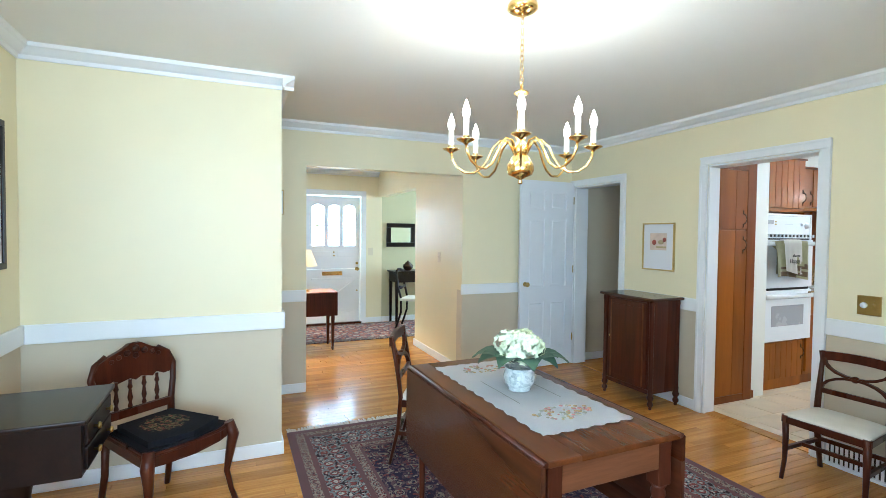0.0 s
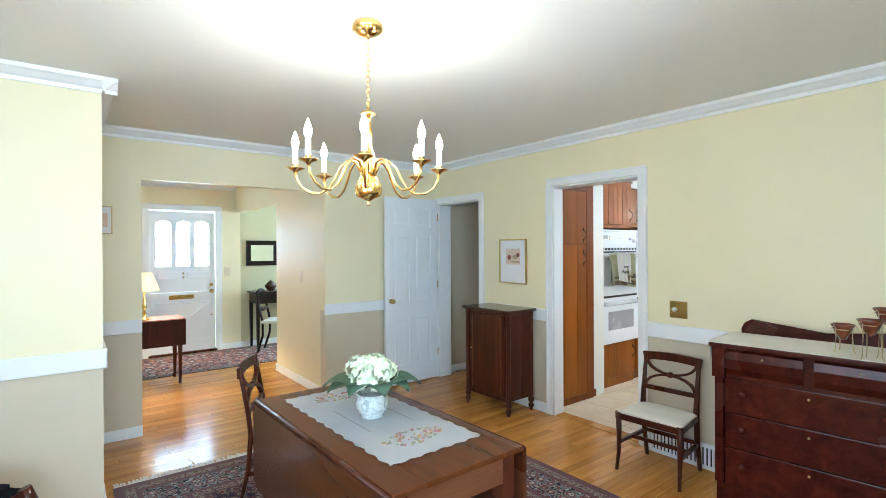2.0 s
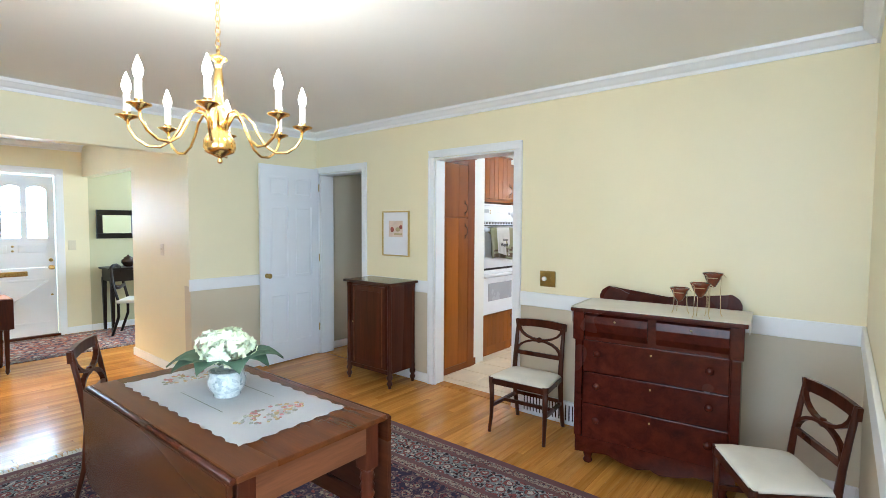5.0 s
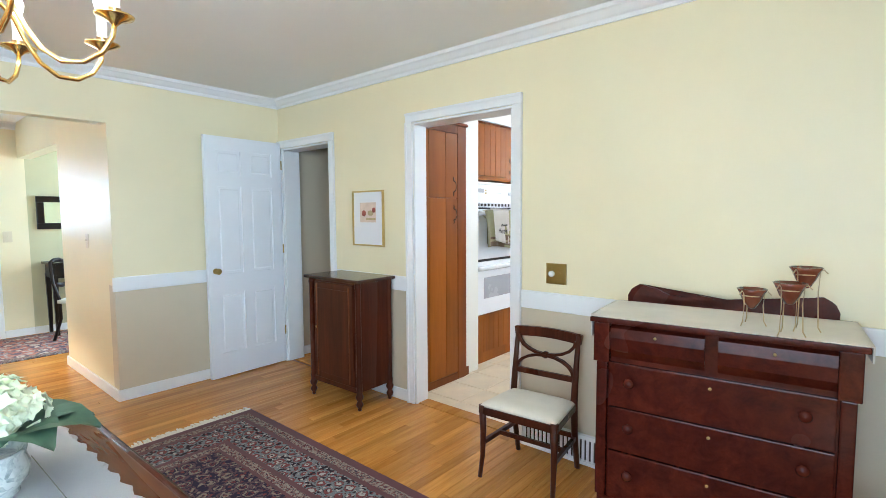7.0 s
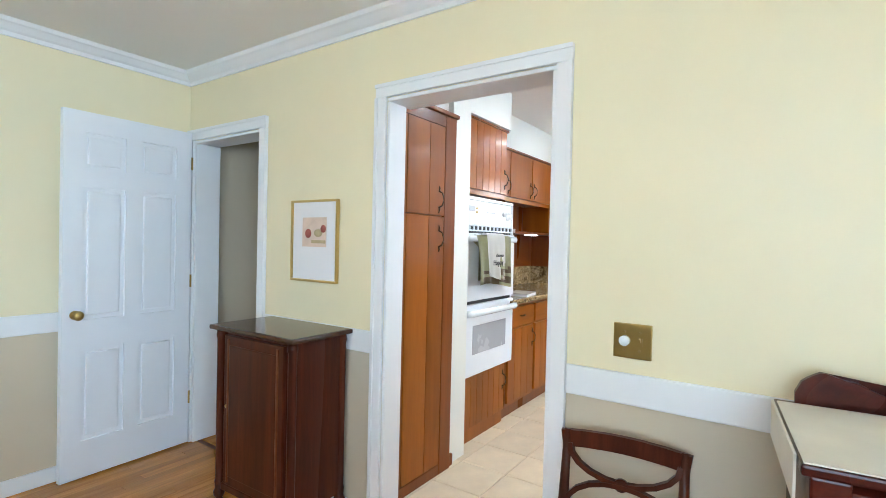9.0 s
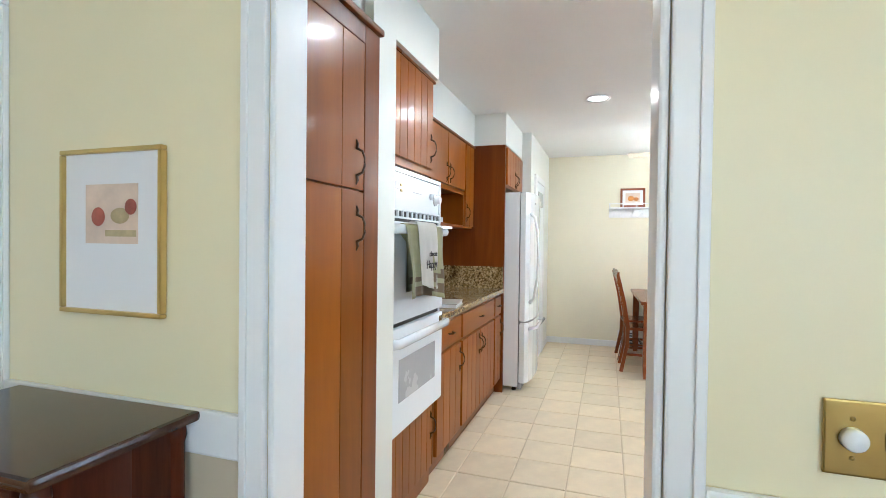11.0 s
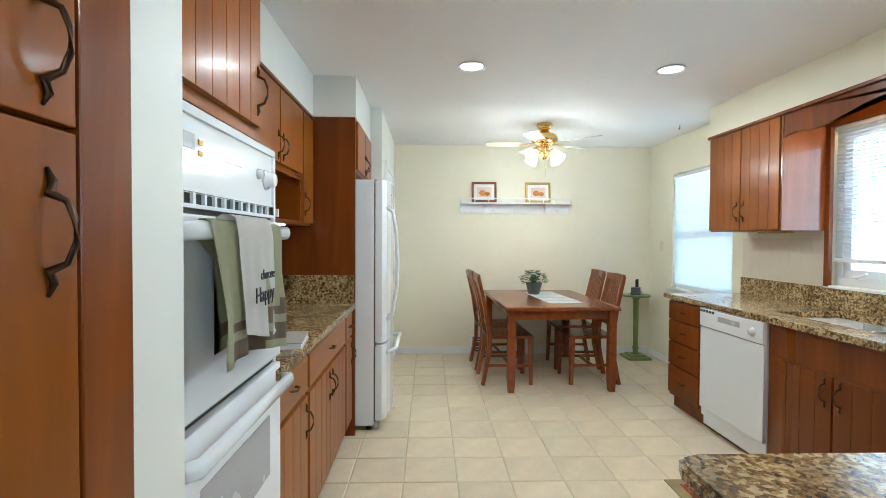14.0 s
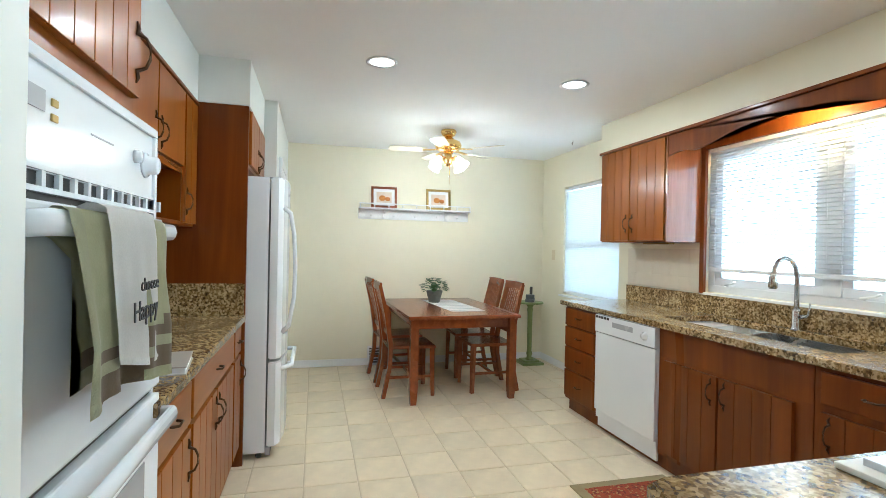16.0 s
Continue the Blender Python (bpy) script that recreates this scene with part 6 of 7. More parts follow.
# ---- kitchen: sink side ----
def base_right():
    F = 1.445
    # backlit fronts: their shade is put into a darker cherry
    shaded = CHERRYD
    c = thing("drawer_cabinet", "cherry base cabinet with four drawers, darkened for shade", "cabinet")
    part("body", b1(8.345, 8.81, 0.815, F, 0.10, 0.872), shaded, c)
    part("toe_kick", b1(8.345, 8.81, F - 0.06, F - 0.04, 0.0, 0.10), shaded, c)
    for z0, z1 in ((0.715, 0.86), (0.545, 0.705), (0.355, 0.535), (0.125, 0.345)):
        drawer(c, 8.357, 8.80, z0, z1, F, 1, shaded)
    s = thing("sink_cabinet", "cherry sink cabinet with two plank doors, darkened for shade", "cabinet")
    part("body", b1(6.70, 7.662, 0.815, F, 0.10, 0.70), shaded, s)
    part("face_board", b1(6.70, 7.662, F - 0.02, F, 0.70, 0.872), shaded, s)
    part("toe_kick", b1(6.70, 8.345, F - 0.06, F - 0.04, 0.0, 0.10), shaded, s)
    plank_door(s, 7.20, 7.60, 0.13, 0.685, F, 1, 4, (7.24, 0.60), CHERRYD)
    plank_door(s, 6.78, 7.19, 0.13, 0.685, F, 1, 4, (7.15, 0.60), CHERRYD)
    n = thing("base_cabinet", "cherry corner base cabinet, darkened for shade", "cabinet")
    part("body", b1(5.87, 6.695, 0.815, F, 0.0, 0.872), shaded, n)
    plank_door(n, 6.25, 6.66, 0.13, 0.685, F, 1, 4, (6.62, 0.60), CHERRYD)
    drawer(n, 6.25, 6.66, 0.72, 0.855, F, 1, shaded)
    p = thing("base_cabinet", "cherry base cabinet under the near worktop", "cabinet")
    part("body", b1(5.105, 5.855, 0.815, 2.898, 0.0, 0.872, 0.003), CHERRY, p)
    for k in range(3):
        y0 = 1.53 + k * 0.455
        part("door", b1(5.855, 5.873, y0, y0 + 0.44, 0.12, 0.86, 0.004), CHERRY, p)


base_right()


def dishwasher():
    d = thing("dishwasher", "white dishwasher under the granite worktop", "dishwasher")
    x0, x1, F = 7.668, 8.338, 1.455
    part("body", b1(x0, x1, 0.83, F - 0.005, 0.10, 0.87), ENAMEL, d)
    part("door", b1(x0 + 0.004, x1 - 0.004, F - 0.004, F + 0.014, 0.16, 0.735, 0.004), ENAMEL, d)
    p = part("control_panel", b1(x0 + 0.004, x1 - 0.004, F - 0.004, F + 0.02, 0.74, 0.868, 0.005), ENAMEL, d)
    part("handle_recess", b1(x0 + 0.22, x1 - 0.22, F + 0.0195, F + 0.021, 0.80, 0.835), ENAMELD, p)
    for i in range(5):
        part("button", b1(x1 - 0.04 - i * 0.035, x1 - 0.015 - i * 0.035, F + 0.019, F + 0.023, 0.842, 0.86, 0.002), BLACK, p)
    part("dial", lathe(nb(), [(0.03, 0.018), (0.03, 0.022), (0.02, 0.024), (0.018, 0.04), (0, 0.041)], x0 + 0.10, F, 0.80, 18, "y"), ENAMEL, p)
    part("toe_panel", b1(x0 + 0.01, x1 - 0.01, F - 0.03, F - 0.015, 0.035, 0.15, 0.003), ENAMEL, d)


dishwasher()

# the worktop runs round two walls; the sink is cut into it
SX0, SX1, SY0, SY1 = 6.72, 7.84, 0.885, 1.29
ctop = thing("countertop", "speckled brown granite worktop round the sink", "countertop")
part("slab", slab(nb(), SX1, 8.88, 0.803, 1.475), GRANITE, ctop)
part("slab", slab(nb(), 5.103, SX0, 0.803, 1.475), GRANITE, ctop)
part("slab", b1(SX0, SX1, 0.803, SY0, 0.874, 0.912, 0.003), GRANITE, ctop)
part("slab", b1(SX0, SX1, SY1, 1.475, 0.874, 0.912, 0.003), GRANITE, ctop)
bm2 = prism(nb(), [(5.103, 1.4755), (5.892, 1.4755), (5.892, 2.873), (5.877, 2.913), (5.837, 2.928), (5.103, 2.928)], "z", 0.874, 0.912)
bmesh.ops.bevel(bm2, geom=[e for e in bm2.edges if abs(e.verts[0].co.z - e.verts[1].co.z) < 1e-5], offset=0.009, segments=3, affect="EDGES")
part("slab", bm2, GRANITE, ctop)
us = thing("backsplash", "low granite upstand behind the sink", "backsplash")
part("upstand", b1(5.103, 8.88, 0.8005, 0.824, 0.9125, 1.045, 0.003), GRANITE, us)


def sink():
    s = thing("sink", "double stainless steel sink set into the granite", "sink")
    for x0, x1 in ((SX0 - 0.005, 7.32), (7.34, SX1 + 0.005)):
        bm = nb()
        y0, y1 = SY0 - 0.005, SY1 + 0.005
        t, zb, zt = 0.004, 0.72, 0.873
        box(bm, x0, x1, y0, y1, zb, zb + t)
        box(bm, x0, x0 + t, y0, y1, zb + t, zt); box(bm, x1 - t, x1, y0, y1, zb + t, zt)
        box(bm, x0 + t, x1 - t, y0, y0 + t, zb + t, zt); box(bm, x0 + t, x1 - t, y1 - t, y1, zb + t, zt)
        b = part("bowl", bm, STEEL, s)
        part("drain", lathe(nb(), [(0.04, 0.0), (0.035, 0.003), (0.0, 0.002)], (x0 + x1) / 2, 1.06, zb + t, 16), IRON, b)
    part("divider", b1(7.32, 7.34, SY0, SY1, 0.74, 0.885, 0.004), STEEL, s)


sink()


def faucet():
    f = thing("faucet", "brushed steel gooseneck faucet with a side lever", "faucet", 7.26, 0.862, 0.912)
    part("base", lathe(nb(), [(0.03, 0), (0.028, 0.01), (0.022, 0.02), (0.021, 0.11), (0.018, 0.12)], seg=18), STEEL, f)
    part("neck", sweep(nb(), [(0, 0, 0.10), (0, 0, 0.30), (0, 0.015, 0.36), (0, 0.05, 0.40), (0, 0.095, 0.41), (0, 0.14, 0.39), (0, 0.165, 0.345), (0, 0.172, 0.31)], 0.026, None, 12, (1, 0, 0)), STEEL, f)
    part("spray_head", lathe(nb(), [(0.016, 0.0), (0.024, 0.01), (0.02, 0.07), (0.014, 0.085)], 0, 0.173, 0.235, 14), STEEL, f)
    part("lever", sweep(nb(), [(-0.01, 0, 0.075), (-0.06, 0.0, 0.085), (-0.075, 0.005, 0.10), (-0.085, 0.01, 0.16)], [0.026, 0.022, 0.014, 0.01], None, 10, (0, 1, 0)), STEEL, f)


faucet()


def wall_right():
    F = 1.10
    c = thing("wall_cabinet", "cherry wall cabinet with two plank doors beside the window", "cabinet")
    part("body", b1(8.045, 8.855, 0.803, F, 1.415, 2.186, 0.002), CHERRY, c)
    plank_door(c, 8.455, 8.845, 1.425, 2.165, F, 1, 4, (8.49, 1.56))
    plank_door(c, 8.055, 8.445, 1.425, 2.165, F, 1, 4, (8.41, 1.56))
    part("side_panel", b1(8.03, 8.0445, 0.803, F + 0.016, 1.415, 2.186, 0.002), SIDEP, c, "glossy cherry side panel")
    part("under_light", b1(8.2, 8.5, 0.90, 0.95, 1.40, 1.414, 0.003), OLDBRASS, c, "dull brass under-cabinet light, unlit")
    v = thing("valance", "curved cherry valance board above the sink window", "valance")
    bm = nb()
    X0, X1 = 6.30, 8.029
    pts = []
    for i in range(61):
        u = i / 60
        e = min(u, 1 - u) * (X1 - X0)
        if e < 0.22:
            z = 2.02 + 0.02 * math.sin(e / 0.22 * math.pi)
        else:
            z = 2.02 + 0.075 * (0.5 - 0.5 * math.cos(math.pi * min(1, (e - 0.22) / 0.5)))
        pts.append((X0 + u * (X1 - X0), z))
    prism(bm, [(X0, 2.186)] + pts + [(X1, 2.186)], "y", F - 0.002, F + 0.01)
    bmesh.ops.triangulate(bm, faces=[f for f in bm.faces if len(f.verts) > 4])
    part("board", bm, CHERRYD, v)
    part("cornice", b1(6.30, 8.87, F + 0.0105, F + 0.03, 2.168, 2.19, 0.005), CHERRYD, v)
    part("ceiling_board", b1(6.30, 8.029, 0.803, F - 0.013, 2.165, 2.185), CHERRYX, v)
    part("window_casing", b1(7.99, 8.029, 0.803, 0.83, 1.05, 2.165, 0.004), CHERRYD, v)
    part("window_casing", b1(6.30, 7.99, 0.803, 0.83, 2.08, 2.165, 0.004), CHERRYD, v)
    bulb_light("valance_light", 7.15, 0.97, 2.09, 22.0, (1.0, 0.72, 0.38), 0.03)
    n = thing("wall_cabinet", "dark cherry wall cabinet above the near worktop", "cabinet")
    part("body", b1(5.103, 5.42, 1.5, 2.92, 1.42, 2.42, 0.003), CHERRYD, n)
    for k in range(3):
        part("door", b1(5.42, 5.438, 1.55 + k * 0.455, 1.99 + k * 0.455, 1.44, 2.40, 0.004), CHERRY, n)
    part("bottom_lip", b1(5.103, 5.415, 1.5, 2.915, 1.412, 1.4195, 0.002), CHERRYD, n)


SIDEP = wood("glossy_cherry_side", (0.20, 0.06, 0.02), (0.32, 0.11, 0.04), 2, 0.12, 1.0, 0.06, 10.0, 0.02)
wall_right()


def backsplash_tiles():
    b = tagged(new("wall_tiles"), "cream square wall tiles below the cabinets", "wall tiles", kind="structure")
    me = mesh_of("tile", b1(0.0003, 0.1047, 0, 0.006, 0.0003, 0.1047, 0.001), BTILE)
    for i in range(8):
        for j in range(3):
            o = new("tile", me)
            o.parent = b
            o.location = (8.045 + i * 0.105, 0.8005, 1.05 + j * 0.105 + 0.002)


backsplash_tiles()


def sash_window():
    w = tagged(new("window_3"), "white double casement window above the sink", "window", kind="structure")
    y0, y1 = 0.70, 0.755
    fr = nb()
    for q in ((WX0, WX1, y0, y1, WZ0, WZ0 + 0.05), (WX0, WX1, y0, y1, WZ1 - 0.05, WZ1), (WX0, WX0 + 0.05, y0, y1, WZ0 + 0.05, WZ1 - 0.05), (WX1 - 0.05, WX1, y0, y1, WZ0 + 0.05, WZ1 - 0.05), (7.10, 7.20, y0, y1, WZ0 + 0.05, WZ1 - 0.05)):
        box(fr, *q, 0.004)
    part("window_frame", fr, TRIMW, w)
    for a, c in ((WX0 + 0.05, 7.10), (7.20, WX1 - 0.05)):
        sh = nb()
        s0, s1, zz0, zz1 = y0 + 0.008, y1 - 0.01, WZ0 + 0.05, WZ1 - 0.05
        for q in ((a, c, s0, s1, zz0, zz0 + 0.055), (a, c, s0, s1, zz1 - 0.055, zz1), (a, a + 0.055, s0, s1, zz0 + 0.055, zz1 - 0.055), (c - 0.055, c, s0, s1, zz0 + 0.055, zz1 - 0.055)):
            box(sh, *q, 0.003)
        sa = part("sash", sh, TRIMW, w)
        part("pane", b1(a + 0.055, c - 0.055, y0 + 0.025, y0 + 0.029, zz0 + 0.055, zz1 - 0.055), PANE, sa).visible_shadow = False
        part("crank", sweep(nb(), [(c - 0.12, y1, WZ0 + 0.055), (c - 0.12, y1 + 0.03, WZ0 + 0.06), (c - 0.19, y1 + 0.035, WZ0 + 0.075), (c - 0.22, y1 + 0.035, WZ0 + 0.09)], 0.014, None, 8), TRIMW, sa)
    part("window_sill", b1(WX0 - 0.01, WX1 + 0.01, 0.70, 0.826, WZ0 - 0.018, WZ0 - 0.001, 0.004), TRIMW, w)
    b = thing("window_blind", "white slatted blind lowered over the sink window", "blind")
    part("head_rail", b1(WX0 + 0.01, 7.985, 0.765, 0.80, 2.055, 2.078, 0.002), TRIMW, b)
    n = 34
    slat = mesh_of("slat", prism(nb(), [(-0.011, -0.0035), (0.0, 0.0), (0.011, 0.0012), (0.011, 0.002), (0.0, 0.0009), (-0.011, -0.0026)], "x", WX0 + 0.015, 7.985), SLATM)
    for i in range(n):
        o = new("slat", slat)
        o.parent = b
        o.location = (0, 0.783, 1.245 + (2.05 - 1.245) * i / (n - 1))
    part("bottom_rail", b1(WX0 + 0.015, 7.985, 0.772, 0.795, 1.212, 1.236, 0.003), TRIMW, b)
    for x in (6.6, 7.15, 7.7):
        part("ladder_cord", b1(x, x + 0.002, 0.794, 0.796, 1.236, 2.055), TRIMW, b)
    w2 = tagged(new("window_4"), "white sash window in the breakfast corner", "window", kind="structure")
    fr = nb()
    for q in ((NX0, NX1, y0, y1, NZ0, NZ0 + 0.05), (NX0, NX1, y0, y1, NZ1 - 0.05, NZ1), (NX0, NX0 + 0.05, y0, y1, NZ0 + 0.05, NZ1 - 0.05), (NX1 - 0.05, NX1, y0, y1, NZ0 + 0.05, NZ1 - 0.05), (NX0 + 0.05, NX1 - 0.05, y0, y1, 1.37, 1.42)):
        box(fr, *q, 0.004)
    part("window_frame", fr, TRIMW, w2)
    for z0, z1 in ((NZ0 + 0.05, 1.37), (1.42, NZ1 - 0.05)):
        part("pane", b1(NX0 + 0.05, NX1 - 0.05, y0 + 0.025, y0 + 0.029, z0, z1), PANE, w2).visible_shadow = False
    part("window_sill", b1(NX0 - 0.03, NX1 + 0.03, 0.70, 0.84, NZ0 - 0.02, NZ0 - 0.001, 0.004), TRIMW, w2)
    b2 = thing("window_blind", "white slatted blind over the breakfast window", "blind")
    part("head_rail", b1(NX0 + 0.005, NX1 - 0.005, 0.763, 0.798, 2.0, 2.025, 0.002), TRIMW, b2)
    slat2 = mesh_of("slat", prism(nb(), [(-0.011, -0.0035), (0.0, 0.0), (0.011, 0.0012), (0.011, 0.002), (0.0, 0.0009), (-0.011, -0.0026)], "x", NX0 + 0.008, NX1 - 0.008), SLATM)
    for i in range(56):
        o = new("slat", slat2)
        o.parent = b2
        o.matrix_local = pose(0, 0.781, 0.89 + 1.11 * i / 56, 58, 0, 0)
    part("bottom_rail", b1(NX0 + 0.008, NX1 - 0.008, 0.77, 0.792, 0.865, 0.882, 0.003), TRIMW, b2)


sash_window()

# ---- kitchen: things ----
def cooktop():
    c = thing("cutting_board", "white board with a glossy sheet lying on the granite", "cutting board", 5.56, 2.30, 0.912, 0)
    part("board", b1(-0.30, 0.285, -0.25, 0.20, 0.0005, 0.014, 0.004), KSOFF, c)
    part("glossy_sheet", b1(-0.26, 0.255, -0.22, 0.165, 0.0142, 0.030, 0.003), ENAMEL, c)


cooktop()


def kitchen_mat():
    m = thing("kitchen_mat", "red and tan woven mat on the tiles at the sink", "mat", 6.95, 1.78, 0.001)
    part("border", b1(-0.62, 0.62, -0.30, 0.32, 0.0, 0.008, 0.003), MATB, m)
    part("field", b1(-0.56, 0.56, -0.24, 0.26, 0.0082, 0.0105), MATR, m)


MATB = cloth("olive_mat_border", (0.30, 0.25, 0.11), (0.24, 0.18, 0.08), 200)
MATR = motif("red_mat_field", (0.34, 0.07, 0.04), [(0.40, 0.24, 0.10), (0.20, 0.05, 0.04)], 16.0)
kitchen_mat()


def kitchen_table():
    t = thing("kitchen_table", "red-brown wooden kitchen table with square legs", "table", 9.81, 2.26, 0, 1.5)
    part("tabletop", b1(-0.72, 0.72, -0.51, 0.51, 0.725, 0.757, 0.008), TABLEW, t)
    for y in (-0.44, 0.42):
        part("apron", b1(-0.62, 0.62, y, y + 0.02, 0.64, 0.725), TABLEW, t)
    for x in (-0.65, 0.63):
        part("apron", b1(x, x + 0.02, -0.42, 0.42, 0.64, 0.725), TABLEW, t)
    for sx in (-1, 1):
        for sy in (-1, 1):
            part("leg", sweep(nb(), [(sx * 0.655, sy * 0.45, 0), (sx * 0.655, sy * 0.45, 0.12), (sx * 0.655, sy * 0.45, 0.725)], [0.05, 0.066, 0.066], None, square=True), TABLEW, t)


kitchen_table()


def slat_chair(m):
    c = thing("kitchen_chair", "red-brown wooden kitchen chair with a slatted back", "chair", group="chairs round the kitchen table")
    for s in (-1, 1):
        part("leg", sweep(nb(), [(s * 0.19, -0.20, 0), (s * 0.185, -0.19, 0.43)], [0.03, 0.04], None, square=True), TABLEW, c)
        part("leg", sweep(nb(), [(s * 0.185, 0.25, 0), (s * 0.18, 0.195, 0.28), (s * 0.18, 0.19, 0.46), (s * 0.18, 0.23, 0.72), (s * 0.18, 0.295, 1.0)], [0.034, 0.036, 0.038, 0.034, 0.03], [0.04, 0.042, 0.044, 0.036, 0.026], square=True, up=(1, 0, 0)), TABLEW, c)
        part("stretcher", sweep(nb(), [(s * 0.187, -0.19, 0.18), (s * 0.182, 0.21, 0.18)], 0.016, 0.024, square=True), TABLEW, c)
    part("stretcher", sweep(nb(), [(-0.185, 0.0, 0.18), (0.185, 0.0, 0.18)], 0.016, 0.024, square=True), TABLEW, c)
    bm = prism(nb(), [(-0.215, -0.22), (0.215, -0.22), (0.195, 0.21), (-0.195, 0.21)], "z", 0.43, 0.458)
    bmesh.ops.bevel(bm, geom=bm.edges[:], offset=0.008, segments=2, affect="EDGES")
    part("seat", bm, TABLEW, c)
    part("top_rail", sweep(nb(), [(-0.195, 0.29, 0.985), (0, 0.305, 0.99), (0.195, 0.29, 0.985)], 0.022, 0.07, square=True), TABLEW, c)
    part("lower_rail", sweep(nb(), [(-0.18, 0.197, 0.56), (0.18, 0.197, 0.56)], 0.02, 0.04, square=True), TABLEW, c)
    for i in range(7):
        x = -0.132 + 0.044 * i
        part("back_slat", sweep(nb(), [(x, 0.198, 0.57), (x, 0.232, 0.74), (x, 0.293, 0.96)], 0.02, 0.009, square=True, up=(0, -1, 0)), TABLEW, c)
    c.matrix_world = m
    return c


_k = slat_chair(pose(9.55, 2.67, 0, 0, 0, 1))
copy_thing(_k, pose(10.07, 2.69, 0, 0, 0, 4))
copy_thing(_k, pose(9.55, 1.90, 0, 0, 0, 181))
copy_thing(_k, pose(10.08, 1.89, 0, 0, 0, 179))


def table_linen():
    r = thing("table_mat", "white and blue checked runner on the kitchen table", "tablecloth", 9.84, 2.17, 0.757, 4)
    part("cloth", b1(-0.48, 0.48, -0.165, 0.165, 0.0005, 0.003), CHECK, r)
    for i in range(8):
        part("stripe", b1(-0.42 + i * 0.12 - 0.008, -0.42 + i * 0.12 + 0.008, -0.16, 0.16, 0.0032, 0.0038), CHECKB, r)
    p = thing("potted_plant", "small green plant in a grey stone pot", "plant", 10.09, 2.29, 0.761)
    part("pot", lathe(nb(), [(0.055, 0.0), (0.06, 0.01), (0.08, 0.09), (0.088, 0.12), (0.082, 0.125), (0.07, 0.11)], seg=20), POTG, p, "grey stone pot")
    rnd = random.Random(11)
    for k in range(110):
        a, u = rnd.random() * 6.283, rnd.uniform(-0.25, 1.0)
        r0, h = 0.115 * math.sqrt(1 - u * u) * rnd.uniform(0.75, 1.05), 0.15 + 0.10 * u
        d = Vector((math.cos(a), math.sin(a), rnd.uniform(-0.2, 0.6))).normalized()
        c = Vector((r0 * math.cos(a), r0 * math.sin(a), h))
        s = d.cross(Vector((0, 0, 1))).normalized() * (0.02 + 0.012 * rnd.random())
        L = 0.04 + 0.025 * rnd.random()
        bm = nb()
        v = [bm.verts.new(q) for q in (c, c + d * L * 0.45 - s, c + d * L + Vector((0, 0, -0.012)), c + d * L * 0.45 + s)]
        bm.faces.new(v)
        part("leaf", bm, LEAFK, p)
    part("stems", sweep(nb(), [(0, 0, 0.1), (0.01, 0, 0.16), (0.0, 0.01, 0.2)], [0.08, 0.09, 0.05], None, 8), LEAFK, p)


CHECK = cloth("white_check_cloth", (0.72, 0.74, 0.74))
CHECKB = cloth("blue_check_cloth", (0.34, 0.40, 0.44))
POTG = paint("grey_stone_pot", (0.16, 0.17, 0.15), 0.7, 0.25, 20.0)
LEAFK = paint("green_leaf", (0.055, 0.13, 0.04), 0.45, 0.3, 40.0)
table_linen()


def phone_stand():
    s = thing("plant_stand", "green painted pedestal stand in the corner", "stand", 10.36, 1.06, 0)
    part("base", box(b1(-0.13, 0.13, -0.13, 0.13, 0.0, 0.03, 0.006), -0.09, 0.09, -0.09, 0.09, 0.03, 0.05, 0.006), GREENP, s)
    part("column", lathe(nb(), [(0.05, 0.05), (0.03, 0.07), (0.028, 0.09), (0.036, 0.12), (0.026, 0.15), (0.03, 0.60), (0.036, 0.64), (0.028, 0.66), (0.05, 0.70)], seg=16), GREENP, s)
    part("top", lathe(nb(), [(0.05, 0.70), (0.15, 0.705), (0.155, 0.715), (0.15, 0.727)], seg=24), GREENP, s)
    p = thing("cordless_phone", "black cordless phone and answering machine on the stand", "telephone", 10.36, 1.06, 0.728, 150)
    part("dock", box(b1(-0.07, 0.10, -0.05, 0.05, 0.0, 0.035, 0.006), 0.02, 0.10, -0.045, 0.05, 0.035, 0.085, 0.006), PHONEG, p)
    part("handset", b1(-0.055, -0.01, -0.012, 0.02, 0.03, 0.17, 0.008), BLACK, p)


GREENP = paint("green_paint", (0.20, 0.26, 0.085), 0.4, 0.15, 9.0)
PHONEG = paint("dark_grey_plastic", (0.07, 0.08, 0.08), 0.35)
phone_stand()


